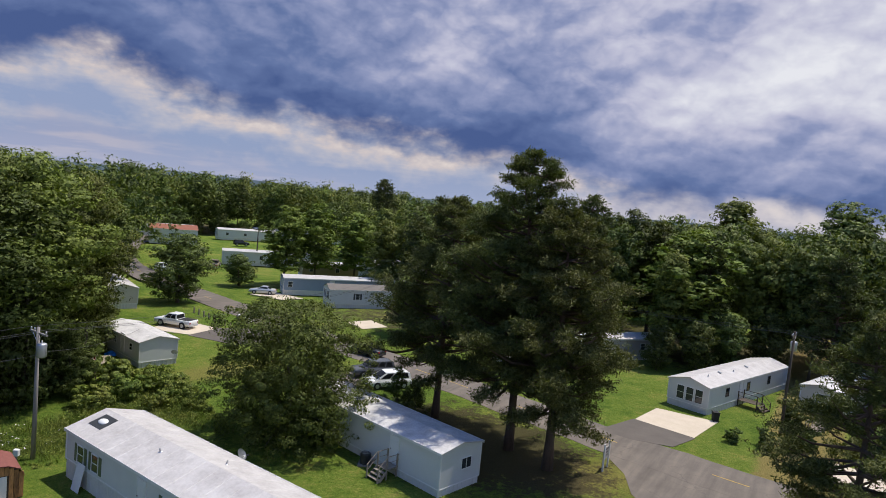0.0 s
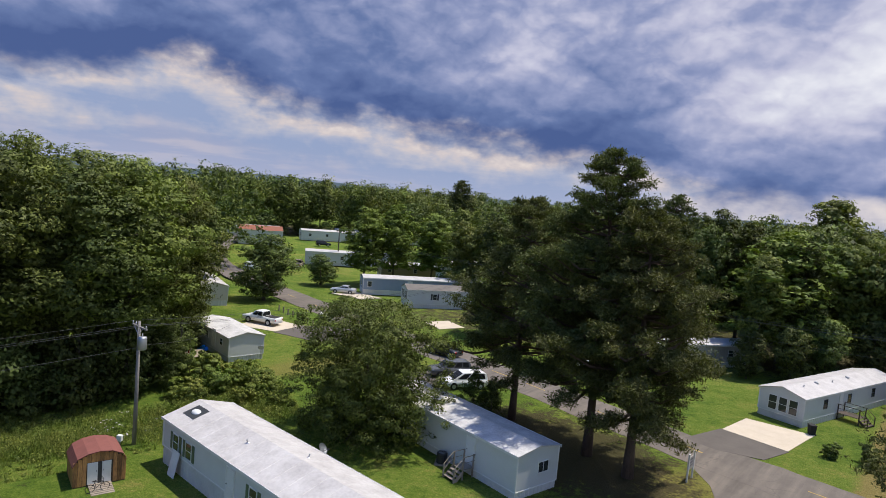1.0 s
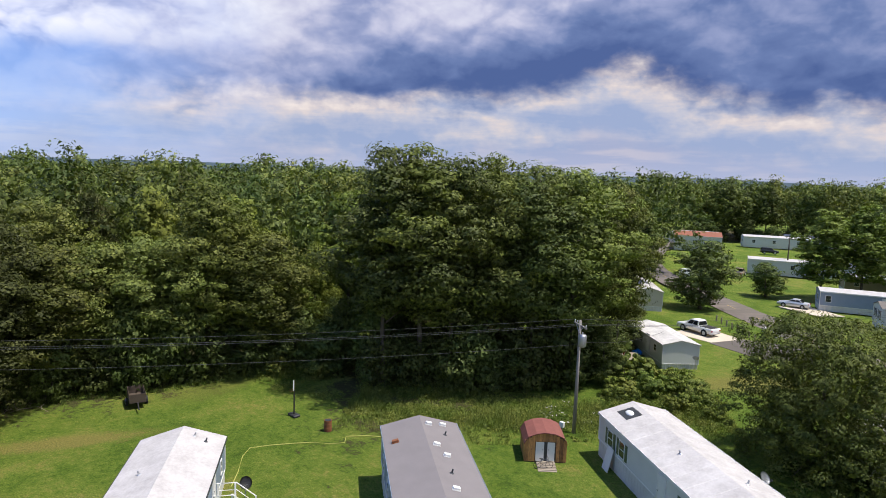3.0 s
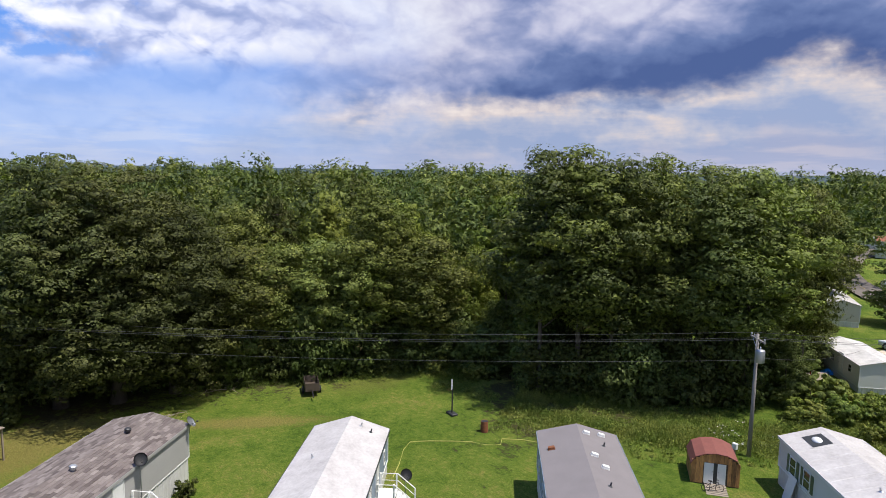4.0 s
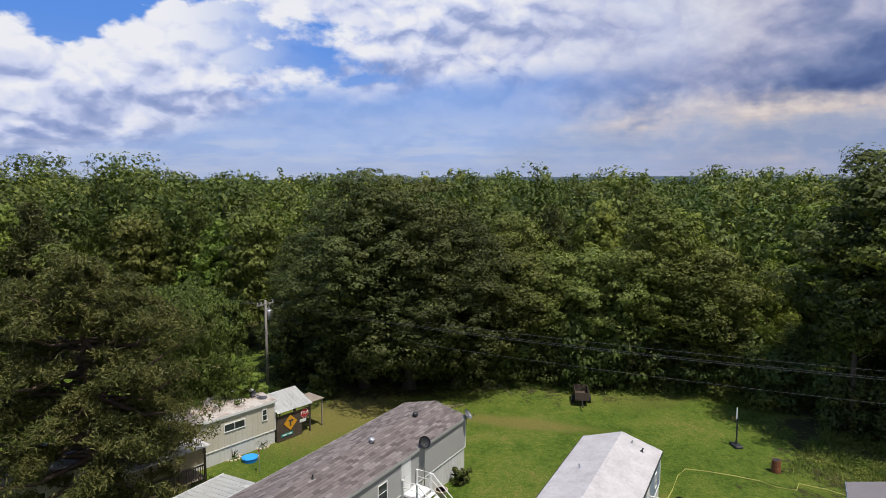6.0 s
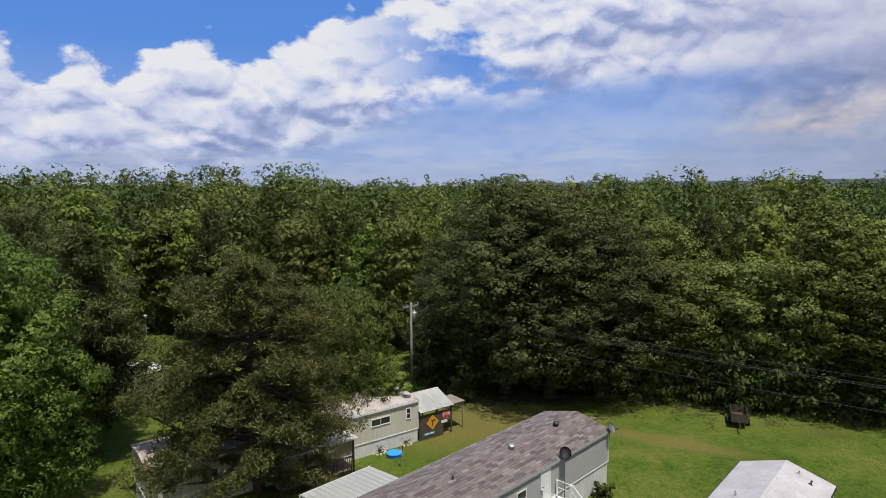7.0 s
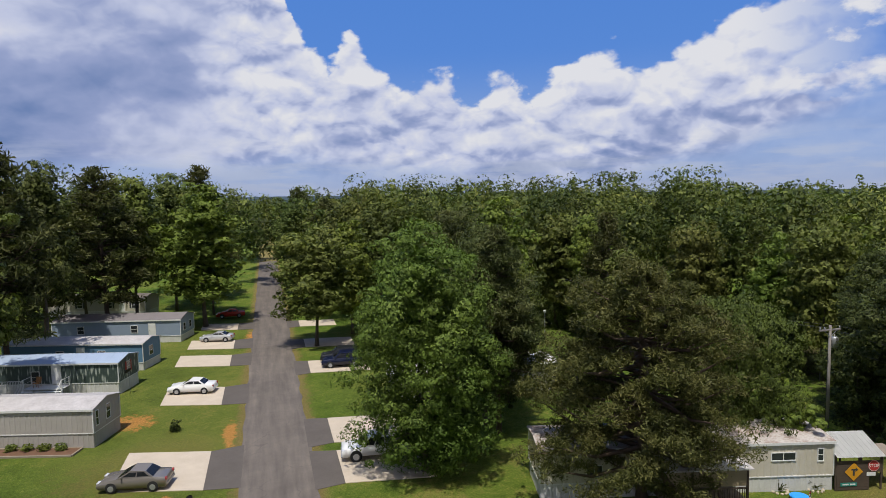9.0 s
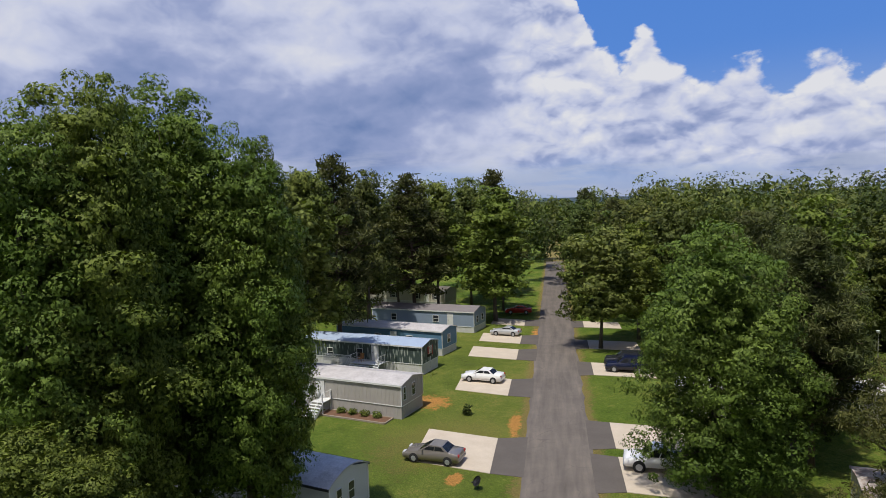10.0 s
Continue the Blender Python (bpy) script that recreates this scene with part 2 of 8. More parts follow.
def foliage(name, a, b, patch=0.12, island=0.35, gloss=0.6, through_light=0.16, tint=0.0, cut=0.0, stand=0.0):
    """Leaves: colour differs from leaf to leaf, from patch to patch and from tree to tree; light comes through.
    With cut, each spray is broken into leaflets with gaps of that fineness; with stand, each crown of a wood has its own shade."""
    m = bpy.data.materials.new(name)
    m.use_nodes = True
    n = Nodes(m.node_tree)
    geo = n.add("ShaderNodeNewGeometry")
    rnd = geo.outputs["Random Per Island"]
    big = n.noise(geo.outputs["Position"], patch, 3.0, 0.6)
    f = n.math("ADD", n.math("MULTIPLY", n.math("SUBTRACT", big, 0.5), 2.6), n.math("MULTIPLY", rnd, 0.6), clamp=True)
    col = n.mix(f, a, b)
    h = n.add("ShaderNodeHueSaturation")
    tree = n.add("ShaderNodeObjectInfo").outputs["Random"]
    val = n.math("ADD", n.math("MULTIPLY", n.math("SUBTRACT", rnd, 0.5), 2 * island), n.math("ADD", 1.0, n.math("MULTIPLY", n.math("SUBTRACT", tree, 0.5), 2 * tint)))
    if stand:
        vo = n.add("ShaderNodeTexVoronoi")
        vo.voronoi_dimensions = "2D"
        vo.inputs["Scale"].default_value = 0.15
        n.link(geo.outputs["Position"], vo.inputs["Vector"])
        sp = n.add("ShaderNodeSeparateColor")
        n.link(vo.outputs["Color"], sp.inputs[0])
        val = n.math("MULTIPLY", val, n.math("ADD", 1.0 - stand, n.math("MULTIPLY", sp.outputs[0], 2 * stand)))
        tree = sp.outputs[1]
    n.link(val, h.inputs["Value"])
    n.link(n.math("ADD", 0.480, n.math("MULTIPLY", tree, 0.035)), h.inputs["Hue"])
    n.link(col, h.inputs["Color"])
    bs = n.add("ShaderNodeBsdfPrincipled")
    n.link(h.outputs[0], bs.inputs["Base Color"])
    bs.inputs["Roughness"].default_value = gloss
    bs.inputs["Specular IOR Level"].default_value = 0.16
    tr = n.add("ShaderNodeBsdfTranslucent")
    n.link(n.mix(1.0, h.outputs[0], (1.3, 1.5, 0.5), "MULTIPLY"), tr.inputs[0])
    mx = n.add("ShaderNodeMixShader")
    mx.inputs[0].default_value = through_light
    n.link(bs.outputs[0], mx.inputs[1])
    n.link(tr.outputs[0], mx.inputs[2])
    last = mx.outputs[0]
    if cut:
        gap = n.add("ShaderNodeMixShader")
        n.link(n.math("GREATER_THAN", n.noise(geo.outputs["Position"], cut, 1.0, 0.5), 0.60), gap.inputs[0])
        n.link(last, gap.inputs[1])
        n.link(n.add("ShaderNodeBsdfTransparent").outputs[0], gap.inputs[2])
        last = gap.outputs[0]
    n.link(last, n.add("ShaderNodeOutputMaterial").inputs[0])
    return m


def zone(n, p, cx, cy, rx, ry, ang, ragged, soft=0.25):
    """How far a place lies inside an oval with a broken outline: 1 inside, 0 outside."""
    mp = n.add("ShaderNodeMapping")
    mp.vector_type = "TEXTURE"
    mp.inputs["Location"].default_value = (cx, cy, 0)
    mp.inputs["Rotation"].default_value = (0, 0, ang)
    mp.inputs["Scale"].default_value = (rx, ry, 1000.0)
    n.link(p, mp.inputs["Vector"])
    ln = n.add("ShaderNodeVectorMath")
    ln.operation = "LENGTH"
    n.link(mp.outputs[0], ln.inputs[0])
    return n.step(n.math("ADD", ln.outputs["Value"], ragged), 1.0 + soft, 1.0 - soft)


def lawn():
    """Mown grass: clover-green and dry patches, tufts, worn strips along the street, litter under the trees."""
    m = bpy.data.materials.new("lawn")
    m.use_nodes = True
    n = Nodes(m.node_tree)
    p = n.add("ShaderNodeNewGeometry").outputs["Position"]
    big = n.noise(p, 0.09, 4.0, 0.6)
    mid = n.noise(p, 0.55, 5.0, 0.65)
    tuft = n.noise(p, 2.4, 4.0, 0.7)
    fine = n.noise(p, 9.0, 4.0, 0.75)
    f = n.math("ADD", n.math("MULTIPLY", big, 0.38), n.math("ADD", n.math("MULTIPLY", mid, 0.30), n.math("MULTIPLY", tuft, 0.32)))
    col = n.ramp(f, ((0.38, (0.058, 0.104, 0.013)), (0.46, (0.106, 0.168, 0.021)), (0.53, (0.166, 0.216, 0.034)), (0.62, (0.270, 0.246, 0.066))))
    rag = n.math("MULTIPLY", n.math("ADD", n.math("SUBTRACT", mid, 0.5), n.math("MULTIPLY", n.math("SUBTRACT", tuft, 0.5), 0.9)), 1.7)
    dry = n.mix(tuft, (0.300, 0.225, 0.080), (0.215, 0.205, 0.048))
    for cx, cy, rx, ry, ang, k in ((-53.0, -3.0, 7.5, 3.6, -0.6, 0.9), (-49.0, 11.5, 5.5, 1.1, 1.2, 0.85), (-54.0, 25.0, 2.4, 5.0, 0.3, 0.35), (-21.0, 66.0, 8.0, 2.4, 0.9, 0.7), (-18.5, -48.0, 6.0, 4.5, 0.3, 0.55), (-31.5, -65.0, 34.0, 10.0, 1.01, 0.22), (-48.0, -52.0, 22.0, 6.0, 1.01, 0.15), (-41.0, -40.0, 6.0, 2.5, 1.0, 0.4), (12.5, 47.0, 6.0, 3.6, 0.2, 0.8), (-40.0, 62.0, 5.0, 3.0, 0.8, 0.5)):
        col = n.mix(n.math("MULTIPLY", zone(n, p, cx, cy, rx, ry, ang, rag, 0.45), k), col, dry)
    # litter beneath pines and woods
    litter = n.mix(fine, (0.105, 0.074, 0.042), (0.052, 0.048, 0.022))
    for cx, cy, rx, ry, ang in ((5.0, 51.5, 11.0, 7.5, -0.7), (-80.0, 262.0, 95.0, 30.0, 0.3), (30.0, 104.0, 45.0, 16.0, 0.0), (-69.0, 0.5, 12.0, 13.0, 0.0), (-66.5, 22.0, 10.0, 15.0, 0.3), (-49.6, 49.4, 23.0, 9.0, 2.2), (-80.0, -28.0, 12.0, 16.0, 0.3), (2.0, -42.0, 6.0, 13.0, 0.5)):
        col = n.mix(n.math("MULTIPLY", zone(n, p, cx, cy, rx, ry, ang, rag, 0.2), 0.9), col, litter)
    # worn margins of the street
    dot = n.add("ShaderNodeVectorMath")
    dot.operation = "DOT_PRODUCT"
    n.link(p, dot.inputs[0])
    dot.inputs[1].default_value = (-0.847, 0.532, 0.0)
    off = n.math("ADD", n.math("ABSOLUTE", dot.outputs["Value"]), n.math("MULTIPLY", rag, 1.3))
    col = n.mix(n.step(off, 3.75, 2.9, 0.0, 0.8), col, n.mix(tuft, (0.34, 0.215, 0.095), (0.24, 0.20, 0.07)))
    clay = n.mix(fine, (0.78, 0.32, 0.085), (0.56, 0.27, 0.09))
    for cx, cy, rx, ry, ang in ((-21.7, -58.4, 1.8, 1.9, -0.7), (-26.4, -49.2, 3.0, 0.5, 1.0), (-17.0, -41.1, 0.9, 0.5, 1.0), (-48.4, -82.2, 3.0, 0.8, 1.0)):
        col = n.mix(n.math("MULTIPLY", zone(n, p, cx, cy, rx, ry, ang, n.math("MULTIPLY", rag, 1.5), 0.3), 0.8), col, clay)
    col = n.mix(n.step(fine, 0.36, 0.64, 0.0, 0.8), col, n.mix(1.0, col, (0.46, 0.52, 0.42), "MULTIPLY"))
    fleck = n.noise(p, 4.6, 3.0, 0.65)
    col = n.mix(n.step(fleck, 0.55, 0.68, 0.0, 0.6), col, n.mix(1.0, col, (1.55, 1.45, 1.5), "MULTIPLY"))
    col = n.mix(n.step(fleck, 0.46, 0.34, 0.0, 0.5), col, n.mix(1.0, col, (0.62, 0.7, 0.6), "MULTIPLY"))
    bs = n.add("ShaderNodeBsdfPrincipled")
    n.link(col, bs.inputs["Base Color"])
    bs.inputs["Roughness"].default_value = 0.9
    bs.inputs["Specular IOR Level"].default_value = 0.12
    bp = n.add("ShaderNodeBump")
    bp.inputs["Strength"].default_value = 0.9
    bp.inputs["Distance"].default_value = 0.12
    n.link(n.math("ADD", n.math("MULTIPLY", fine, 0.6), n.math("ADD", n.math("MULTIPLY", tuft, 0.9), n.noise(p, 25.0, 2.0, 0.7))), bp.inputs["Height"])
    n.link(bp.outputs[0], bs.inputs["Normal"])
    n.link(bs.outputs[0], n.add("ShaderNodeOutputMaterial").inputs[0])
    return m


def asphalt():
    """Old asphalt: stretched wheel tracks, repairs, pale grit at the edges and cracks."""
    m = bpy.data.materials.new("asphalt")
    m.use_nodes = True
    n = Nodes(m.node_tree)
    p = n.add("ShaderNodeNewGeometry").outputs["Position"]
    mp = n.add("ShaderNodeMapping")
    mp.vector_type = "TEXTURE"
    mp.inputs["Rotation"].default_value = (0, 0, math.atan2(-0.847, -0.532))
    mp.inputs["Scale"].default_value = (9.0, 0.8, 1.0)
    n.link(p, mp.inputs["Vector"])
    track = n.noise(mp.outputs[0], 1.0, 4.0, 0.6)
    blot = n.noise(p, 0.35, 5.0, 0.65)
    grit = n.noise(p, 14.0, 4.0, 0.7)
    f = n.math("ADD", n.math("MULTIPLY", track, 0.5), n.math("ADD", n.math("MULTIPLY", blot, 0.35), n.math("MULTIPLY", grit, 0.15)))
    col = n.ramp(f, ((0.34, (0.098, 0.085, 0.074)), (0.48, (0.136, 0.117, 0.101)), (0.56, (0.160, 0.137, 0.117)), (0.70, (0.215, 0.180, 0.142))))
    vo = n.add("ShaderNodeTexVoronoi")
    vo.feature = "DISTANCE_TO_EDGE"
    vo.inputs["Scale"].default_value = 0.42
    wv = n.add("ShaderNodeVectorMath")
    wv.operation = "ADD"
    n.link(p, wv.inputs[0])
    nz = n.add("ShaderNodeTexNoise")
    nz.inputs["Scale"].default_value = 0.8
    n.link(p, nz.inputs["Vector"])
    n.link(nz.outputs["Color"], wv.inputs[1])
    n.link(wv.outputs[0], vo.inputs["Vector"])
    crack = n.math("MULTIPLY", n.step(vo.outputs["Distance"], 0.022, 0.006), n.step(blot, 0.45, 0.62, 0.0, 0.3))
    col = n.mix(crack, col, (0.055, 0.050, 0.046))
    bs = n.add("ShaderNodeBsdfPrincipled")
    n.link(col, bs.inputs["Base Color"])
    bs.inputs["Roughness"].default_value = 0.9
    bs.inputs["Specular IOR Level"].default_value = 0.2
    bp = n.add("ShaderNodeBump")
    bp.inputs["Strength"].default_value = 0.3
    bp.inputs["Distance"].default_value = 0.03
    n.link(grit, bp.inputs["Height"])
    n.link(bp.outputs[0], bs.inputs["Normal"])
    n.link(bs.outputs[0], n.add("ShaderNodeOutputMaterial").inputs[0])
    return m


def glass_dark(name="window_glass"):
    m = bpy.data.materials.new(name)
    m.use_nodes = True
    n = Nodes(m.node_tree)
    bs = n.add("ShaderNodeBsdfPrincipled")
    p = n.add("ShaderNodeNewGeometry").outputs["Position"]
    n.put(bs.inputs["Base Color"], n.mix(n.noise(p, 1.5, 2.0), (0.012, 0.014, 0.017), (0.05, 0.055, 0.06)))
    bs.inputs["Roughness"].default_value = 0.06
    bs.inputs["Specular IOR Level"].default_value = 0.6
    n.link(bs.outputs[0], n.add("ShaderNodeOutputMaterial").inputs[0])
    return m


def roof_shingle():
    """Weathered architectural shingles: each tab has its own brown-grey."""
    m = bpy.data.materials.new("shingle")
    m.use_nodes = True
    n = Nodes(m.node_tree)
    r = n.add("ShaderNodeObjectInfo").outputs["Random"]
    r2 = n.add("ShaderNodeNewGeometry").outputs["Random Per Island"]
    p = n.add("ShaderNodeNewGeometry").outputs["Position"]
    f = n.math("FRACT", n.math("ADD", n.math("MULTIPLY", r, 7.3), r2))
    col = n.ramp(f, ((0.0, (0.085, 0.066, 0.060)), (0.3, (0.150, 0.122, 0.112)), (0.7, (0.185, 0.152, 0.140)), (1.0, (0.265, 0.228, 0.208))))
    col = n.mix(n.step(n.noise(p, 30.0, 3.0, 0.7), 0.3, 0.7, 0.0, 0.4), col, (0.09, 0.075, 0.07))
    bs = n.add("ShaderNodeBsdfPrincipled")
    n.link(col, bs.inputs["Base Color"])
    bs.inputs["Roughness"].default_value = 0.9
    n.link(bs.outputs[0], n.add("ShaderNodeOutputMaterial").inputs[0])
    return m


def patterned_siding():
    """Old printed siding: dark green with pale upright flecks."""
    m = bpy.data.materials.new("patterned_green_siding")
    m.use_nodes = True
    n = Nodes(m.node_tree)
    p = n.add("ShaderNodeTexCoord").outputs["Object"]
    mp = n.add("ShaderNodeMapping")
    mp.inputs["Scale"].default_value = (4.2, 4.2, 0.9)
    n.link(p, mp.inputs["Vector"])
    vo = n.add("ShaderNodeTexVoronoi")
    vo.inputs["Scale"].default_value = 1.0
    n.link(mp.outputs[0], vo.inputs["Vector"])
    f = n.math("ADD", n.step(vo.outputs["Distance"], 0.55, 0.2, 0.0, 0.6), n.math("MULTIPLY", n.noise(p, 5.0, 4.0, 0.7), 0.4))
    col = n.ramp(f, ((0.2, (0.040, 0.060, 0.054)), (0.5, (0.110, 0.140, 0.125)), (0.8, (0.34, 0.37, 0.33))))
    bs = n.add("ShaderNodeBsdfPrincipled")
    n.link(col, bs.inputs["Base Color"])
    bs.inputs["Roughness"].default_value = 0.55
    n.link(bs.outputs[0], n.add("ShaderNodeOutputMaterial").inputs[0])
    return m


M = {}
M["lawn"] = lawn()
M["asphalt"] = asphalt()
M["asphalt_dark"] = surface("asphalt_dark", (0.125, 0.108, 0.094), (0.078, 0.068, 0.060), 0.5, 9.0, 0.5, 0.9, bump=0.25, coords="World", spec=0.25)
M["concrete"] = surface("concrete", (0.56, 0.48, 0.375), (0.40, 0.33, 0.25), 0.7, 12.0, 0.5, 0.9, coords="World", bump=0.12)
M["yellow"] = surface("yellow_paint", (0.50, 0.34, 0.06), (0.28, 0.20, 0.06), 2.0, 20.0, 0.8, 0.8, coords="World")
M["clay"] = surface("clay", (0.52, 0.23, 0.07), (0.35, 0.18, 0.07), 1.2, 9.0, 0.6, 0.95, bump=0.5, coords="World")
M["straw"] = surface("straw", (0.36, 0.27, 0.10), (0.17, 0.16, 0.04), 0.9, 14.0, 0.8, 0.95, bump=0.5, coords="World")
M["white_roof"] = surface("white_roof_coating", (0.52, 0.495, 0.48), (0.33, 0.305, 0.295), 0.9, 5.0, 0.75, 0.6, bump=0.15)
M["old_roof"] = surface("aged_roof_coating", (0.60, 0.58, 0.56), (0.30, 0.29, 0.28), 1.1, 8.0, 0.8, 0.7, bump=0.2)
M["rust_roof"] = surface("rusting_roof", (0.48, 0.45, 0.42), (0.20, 0.12, 0.08), 0.8, 7.0, 1.1, 0.8, bump=0.2)
M["grey_roof"] = surface("grey_asphalt_roof", (0.205, 0.185, 0.185), (0.15, 0.135, 0.135), 0.8, 45.0, 0.5, 0.9, bump=0.3)
M["brown_roof"] = surface("brown_roof", (0.17, 0.15, 0.13), (0.11, 0.10, 0.09), 0.8, 30.0, 0.5, 0.9)
M["blue_roof"] = surface("pale_blue_roof", (0.36, 0.44, 0.56), (0.28, 0.34, 0.45), 0.8, 14.0, 0.4, 0.5)
M["orange_roof"] = surface("orange_roof", (0.26, 0.085, 0.045), (0.17, 0.06, 0.035), 0.8, 14.0, 0.5, 0.7)
M["white_wall"] = surface("white_siding", (0.62, 0.63, 0.62), (0.48, 0.49, 0.48), 0.6, 12.0, 0.35, 0.5, bump=0.05)
M["cream_wall"] = surface("cream_siding", (0.56, 0.52, 0.43), (0.42, 0.38, 0.30), 0.6, 12.0, 0.45, 0.55, bump=0.05)
M["grey_wall"] = surface("grey_siding", (0.36, 0.355, 0.34), (0.28, 0.275, 0.265), 0.6, 12.0, 0.35, 0.55, bump=0.05)
M["pale_wall"] = surface("pale_grey_siding", (0.41, 0.385, 0.355), (0.30, 0.28, 0.255), 0.7, 14.0, 0.5, 0.55, bump=0.05)
M["green_wall"] = patterned_siding()
M["trim_red"] = surface("red_shutter", (0.33, 0.045, 0.03), (0.22, 0.03, 0.022), 2.0, 15.0, 0.5, 0.5, bump=0.03)
M["blue_wall"] = surface("blue_siding", (0.11, 0.22, 0.33), (0.08, 0.16, 0.25), 0.7, 14.0, 0.4, 0.55, bump=0.05)
M["slate_wall"] = surface("slate_blue_siding", (0.25, 0.31, 0.40), (0.19, 0.24, 0.31), 0.7, 14.0, 0.4, 0.55, bump=0.05)
M["tan_wall"] = surface("tan_siding", (0.33, 0.26, 0.17), (0.24, 0.19, 0.12), 0.7, 14.0, 0.5, 0.6)
M["skirt"] = surface("skirting", (0.62, 0.62, 0.60), (0.42, 0.41, 0.38), 0.9, 10.0, 0.5, 0.6, bump=0.05)
M["trim_white"] = surface("white_trim", (0.72, 0.72, 0.70), (0.55, 0.55, 0.53), 1.5, 15.0, 0.4, 0.5, bump=0.03)
M["trim_dark"] = surface("dark_trim", (0.045, 0.05, 0.055), (0.03, 0.03, 0.035), 2.0, 15.0, 0.5, 0.5, bump=0.03)
M["trim_green"] = surface("green_shutter", (0.10, 0.14, 0.07), (0.07, 0.10, 0.05), 2.0, 15.0, 0.5, 0.5, bump=0.03)
M["glass"] = glass_dark()
M["wood"] = surface("weathered_wood", (0.30, 0.25, 0.19), (0.17, 0.14, 0.11), 1.2, 20.0, 0.7, 0.85, stretch=(1, 1, 0.2))
M["wood_warm"] = surface("stained_boards", (0.50, 0.245, 0.085), (0.16, 0.075, 0.035), 1.9, 16.0, 1.1, 0.7, obj=0.3, stretch=(1, 1, 0.2))
M["wood_dark"] = surface("dark_wood", (0.085, 0.062, 0.045), (0.05, 0.037, 0.028), 1.5, 20.0, 0.6, 0.85)
M["pole_wood"] = surface("pole_wood", (0.27, 0.25, 0.23), (0.16, 0.145, 0.13), 2.0, 30.0, 0.6, 0.9, stretch=(1, 1, 0.15))
M["pole_dark"] = surface("creosote_pole", (0.085, 0.065, 0.05), (0.05, 0.04, 0.03), 2.0, 30.0, 0.6, 0.9, stretch=(1, 1, 0.15))
M["metal"] = surface("galvanised_metal", (0.46, 0.47, 0.49), (0.34, 0.35, 0.37), 3.0, 25.0, 0.5, 0.45, metal=0.6, bump=0.04)
M["dark_metal"] = surface("dark_metal", (0.05, 0.05, 0.055), (0.03, 0.03, 0.03), 3.0, 25.0, 0.6, 0.5, metal=0.3, bump=0.04)
M["rust"] = surface("rust", (0.24, 0.085, 0.035), (0.12, 0.05, 0.025), 5.0, 30.0, 0.8, 0.9, bump=0.3)
M["shed_roof"] = surface("maroon_shed_roof", (0.22, 0.075, 0.06), (0.14, 0.05, 0.04), 1.8, 20.0, 0.7, 0.8)
M["bark"] = surface("bark", (0.125, 0.105, 0.088), (0.055, 0.045, 0.038), 2.2, 14.0, 0.8, 0.95, bump=0.8, stretch=(1, 1, 0.3))
M["bark_pine"] = surface("pine_bark", (0.125, 0.085, 0.062), (0.05, 0.035, 0.028), 2.2, 12.0, 0.8, 0.95, bump=0.8, stretch=(1, 1, 0.35))
M["leaf"] = foliage("leaf_green", (0.092, 0.123, 0.023), (0.173, 0.196, 0.044), tint=0.3, cut=15.0)
M["leaf_bright"] = foliage("leaf_bright_green", (0.092, 0.133, 0.020), (0.163, 0.196, 0.036), tint=0.08, cut=16.0)
M["leaf_shade"] = foliage("shade_tree_leaves", (0.061, 0.086, 0.017), (0.116, 0.141, 0.031), patch=0.3, tint=0.05, cut=18.0)
M["needle_dark"] = foliage("dark_pine_needles", (0.068, 0.082, 0.024), (0.133, 0.135, 0.044), patch=0.3, tint=0.1)
M["leaf_oak"] = foliage("oak_leaves", (0.045, 0.059, 0.016), (0.108, 0.122, 0.036), tint=0.08, cut=15.0)
M["leaf_maple"] = foliage("maple_leaves", (0.079, 0.118, 0.019), (0.143, 0.180, 0.034), tint=0.05, cut=16.0)
M["leaf_dark"] = foliage("leaf_dark_green", (0.059, 0.084, 0.021), (0.133, 0.154, 0.042), tint=0.3, cut=15.0)
M["leaf_olive"] = foliage("leaf_olive_green", (0.085, 0.109, 0.023), (0.158, 0.171, 0.042), tint=0.3, cut=17.0)
M["needle"] = foliage("pine_needles", (0.057, 0.071, 0.023), (0.115, 0.118, 0.042), patch=0.3, tint=0.1)
M["needle_olive"] = foliage("olive_pine_needles", (0.068, 0.080, 0.022), (0.128, 0.126, 0.040), patch=0.4, tint=0.1)
M["weed"] = foliage("weeds", (0.092, 0.140, 0.022), (0.195, 0.210, 0.050), patch=0.5, island=0.45)
M["wood_far"] = foliage("far_woods_leaves", (0.051, 0.075, 0.018), (0.162, 0.182, 0.042), patch=0.06, island=0.3, cut=8.0, stand=0.38)
M["rubber"] = surface("rubber", (0.022, 0.022, 0.023), (0.014, 0.014, 0.014), 8.0, 40.0, 0.5, 0.85, bump=0.1)
# woods far off, with the blue of the air mixed into their colour
M["ridge"] = surface("hazy_far_ridge", (0.035, 0.060, 0.075), (0.025, 0.045, 0.060), 0.01, 0.06, 0.7, 1.0, bump=0.0, coords="World")
M["cable"] = surface("cable", (0.09, 0.09, 0.09), None, 5.0, 30.0, 0.3, 0.6, bump=0.0)
M["mulch"] = surface("mulch", (0.16, 0.085, 0.05), (0.09, 0.05, 0.03), 3.0, 20.0, 0.7, 0.95, bump=0.5)
M["plastic_blue"] = surface("blue_plastic", (0.02, 0.26, 0.80), (0.018, 0.20, 0.66), 3.0, 20.0, 0.3, 0.35, bump=0.02)
M["water"] = surface("pool_water", (0.03, 0.34, 0.90), (0.025, 0.28, 0.80), 3.0, 20.0, 0.3, 0.25, bump=0.05)


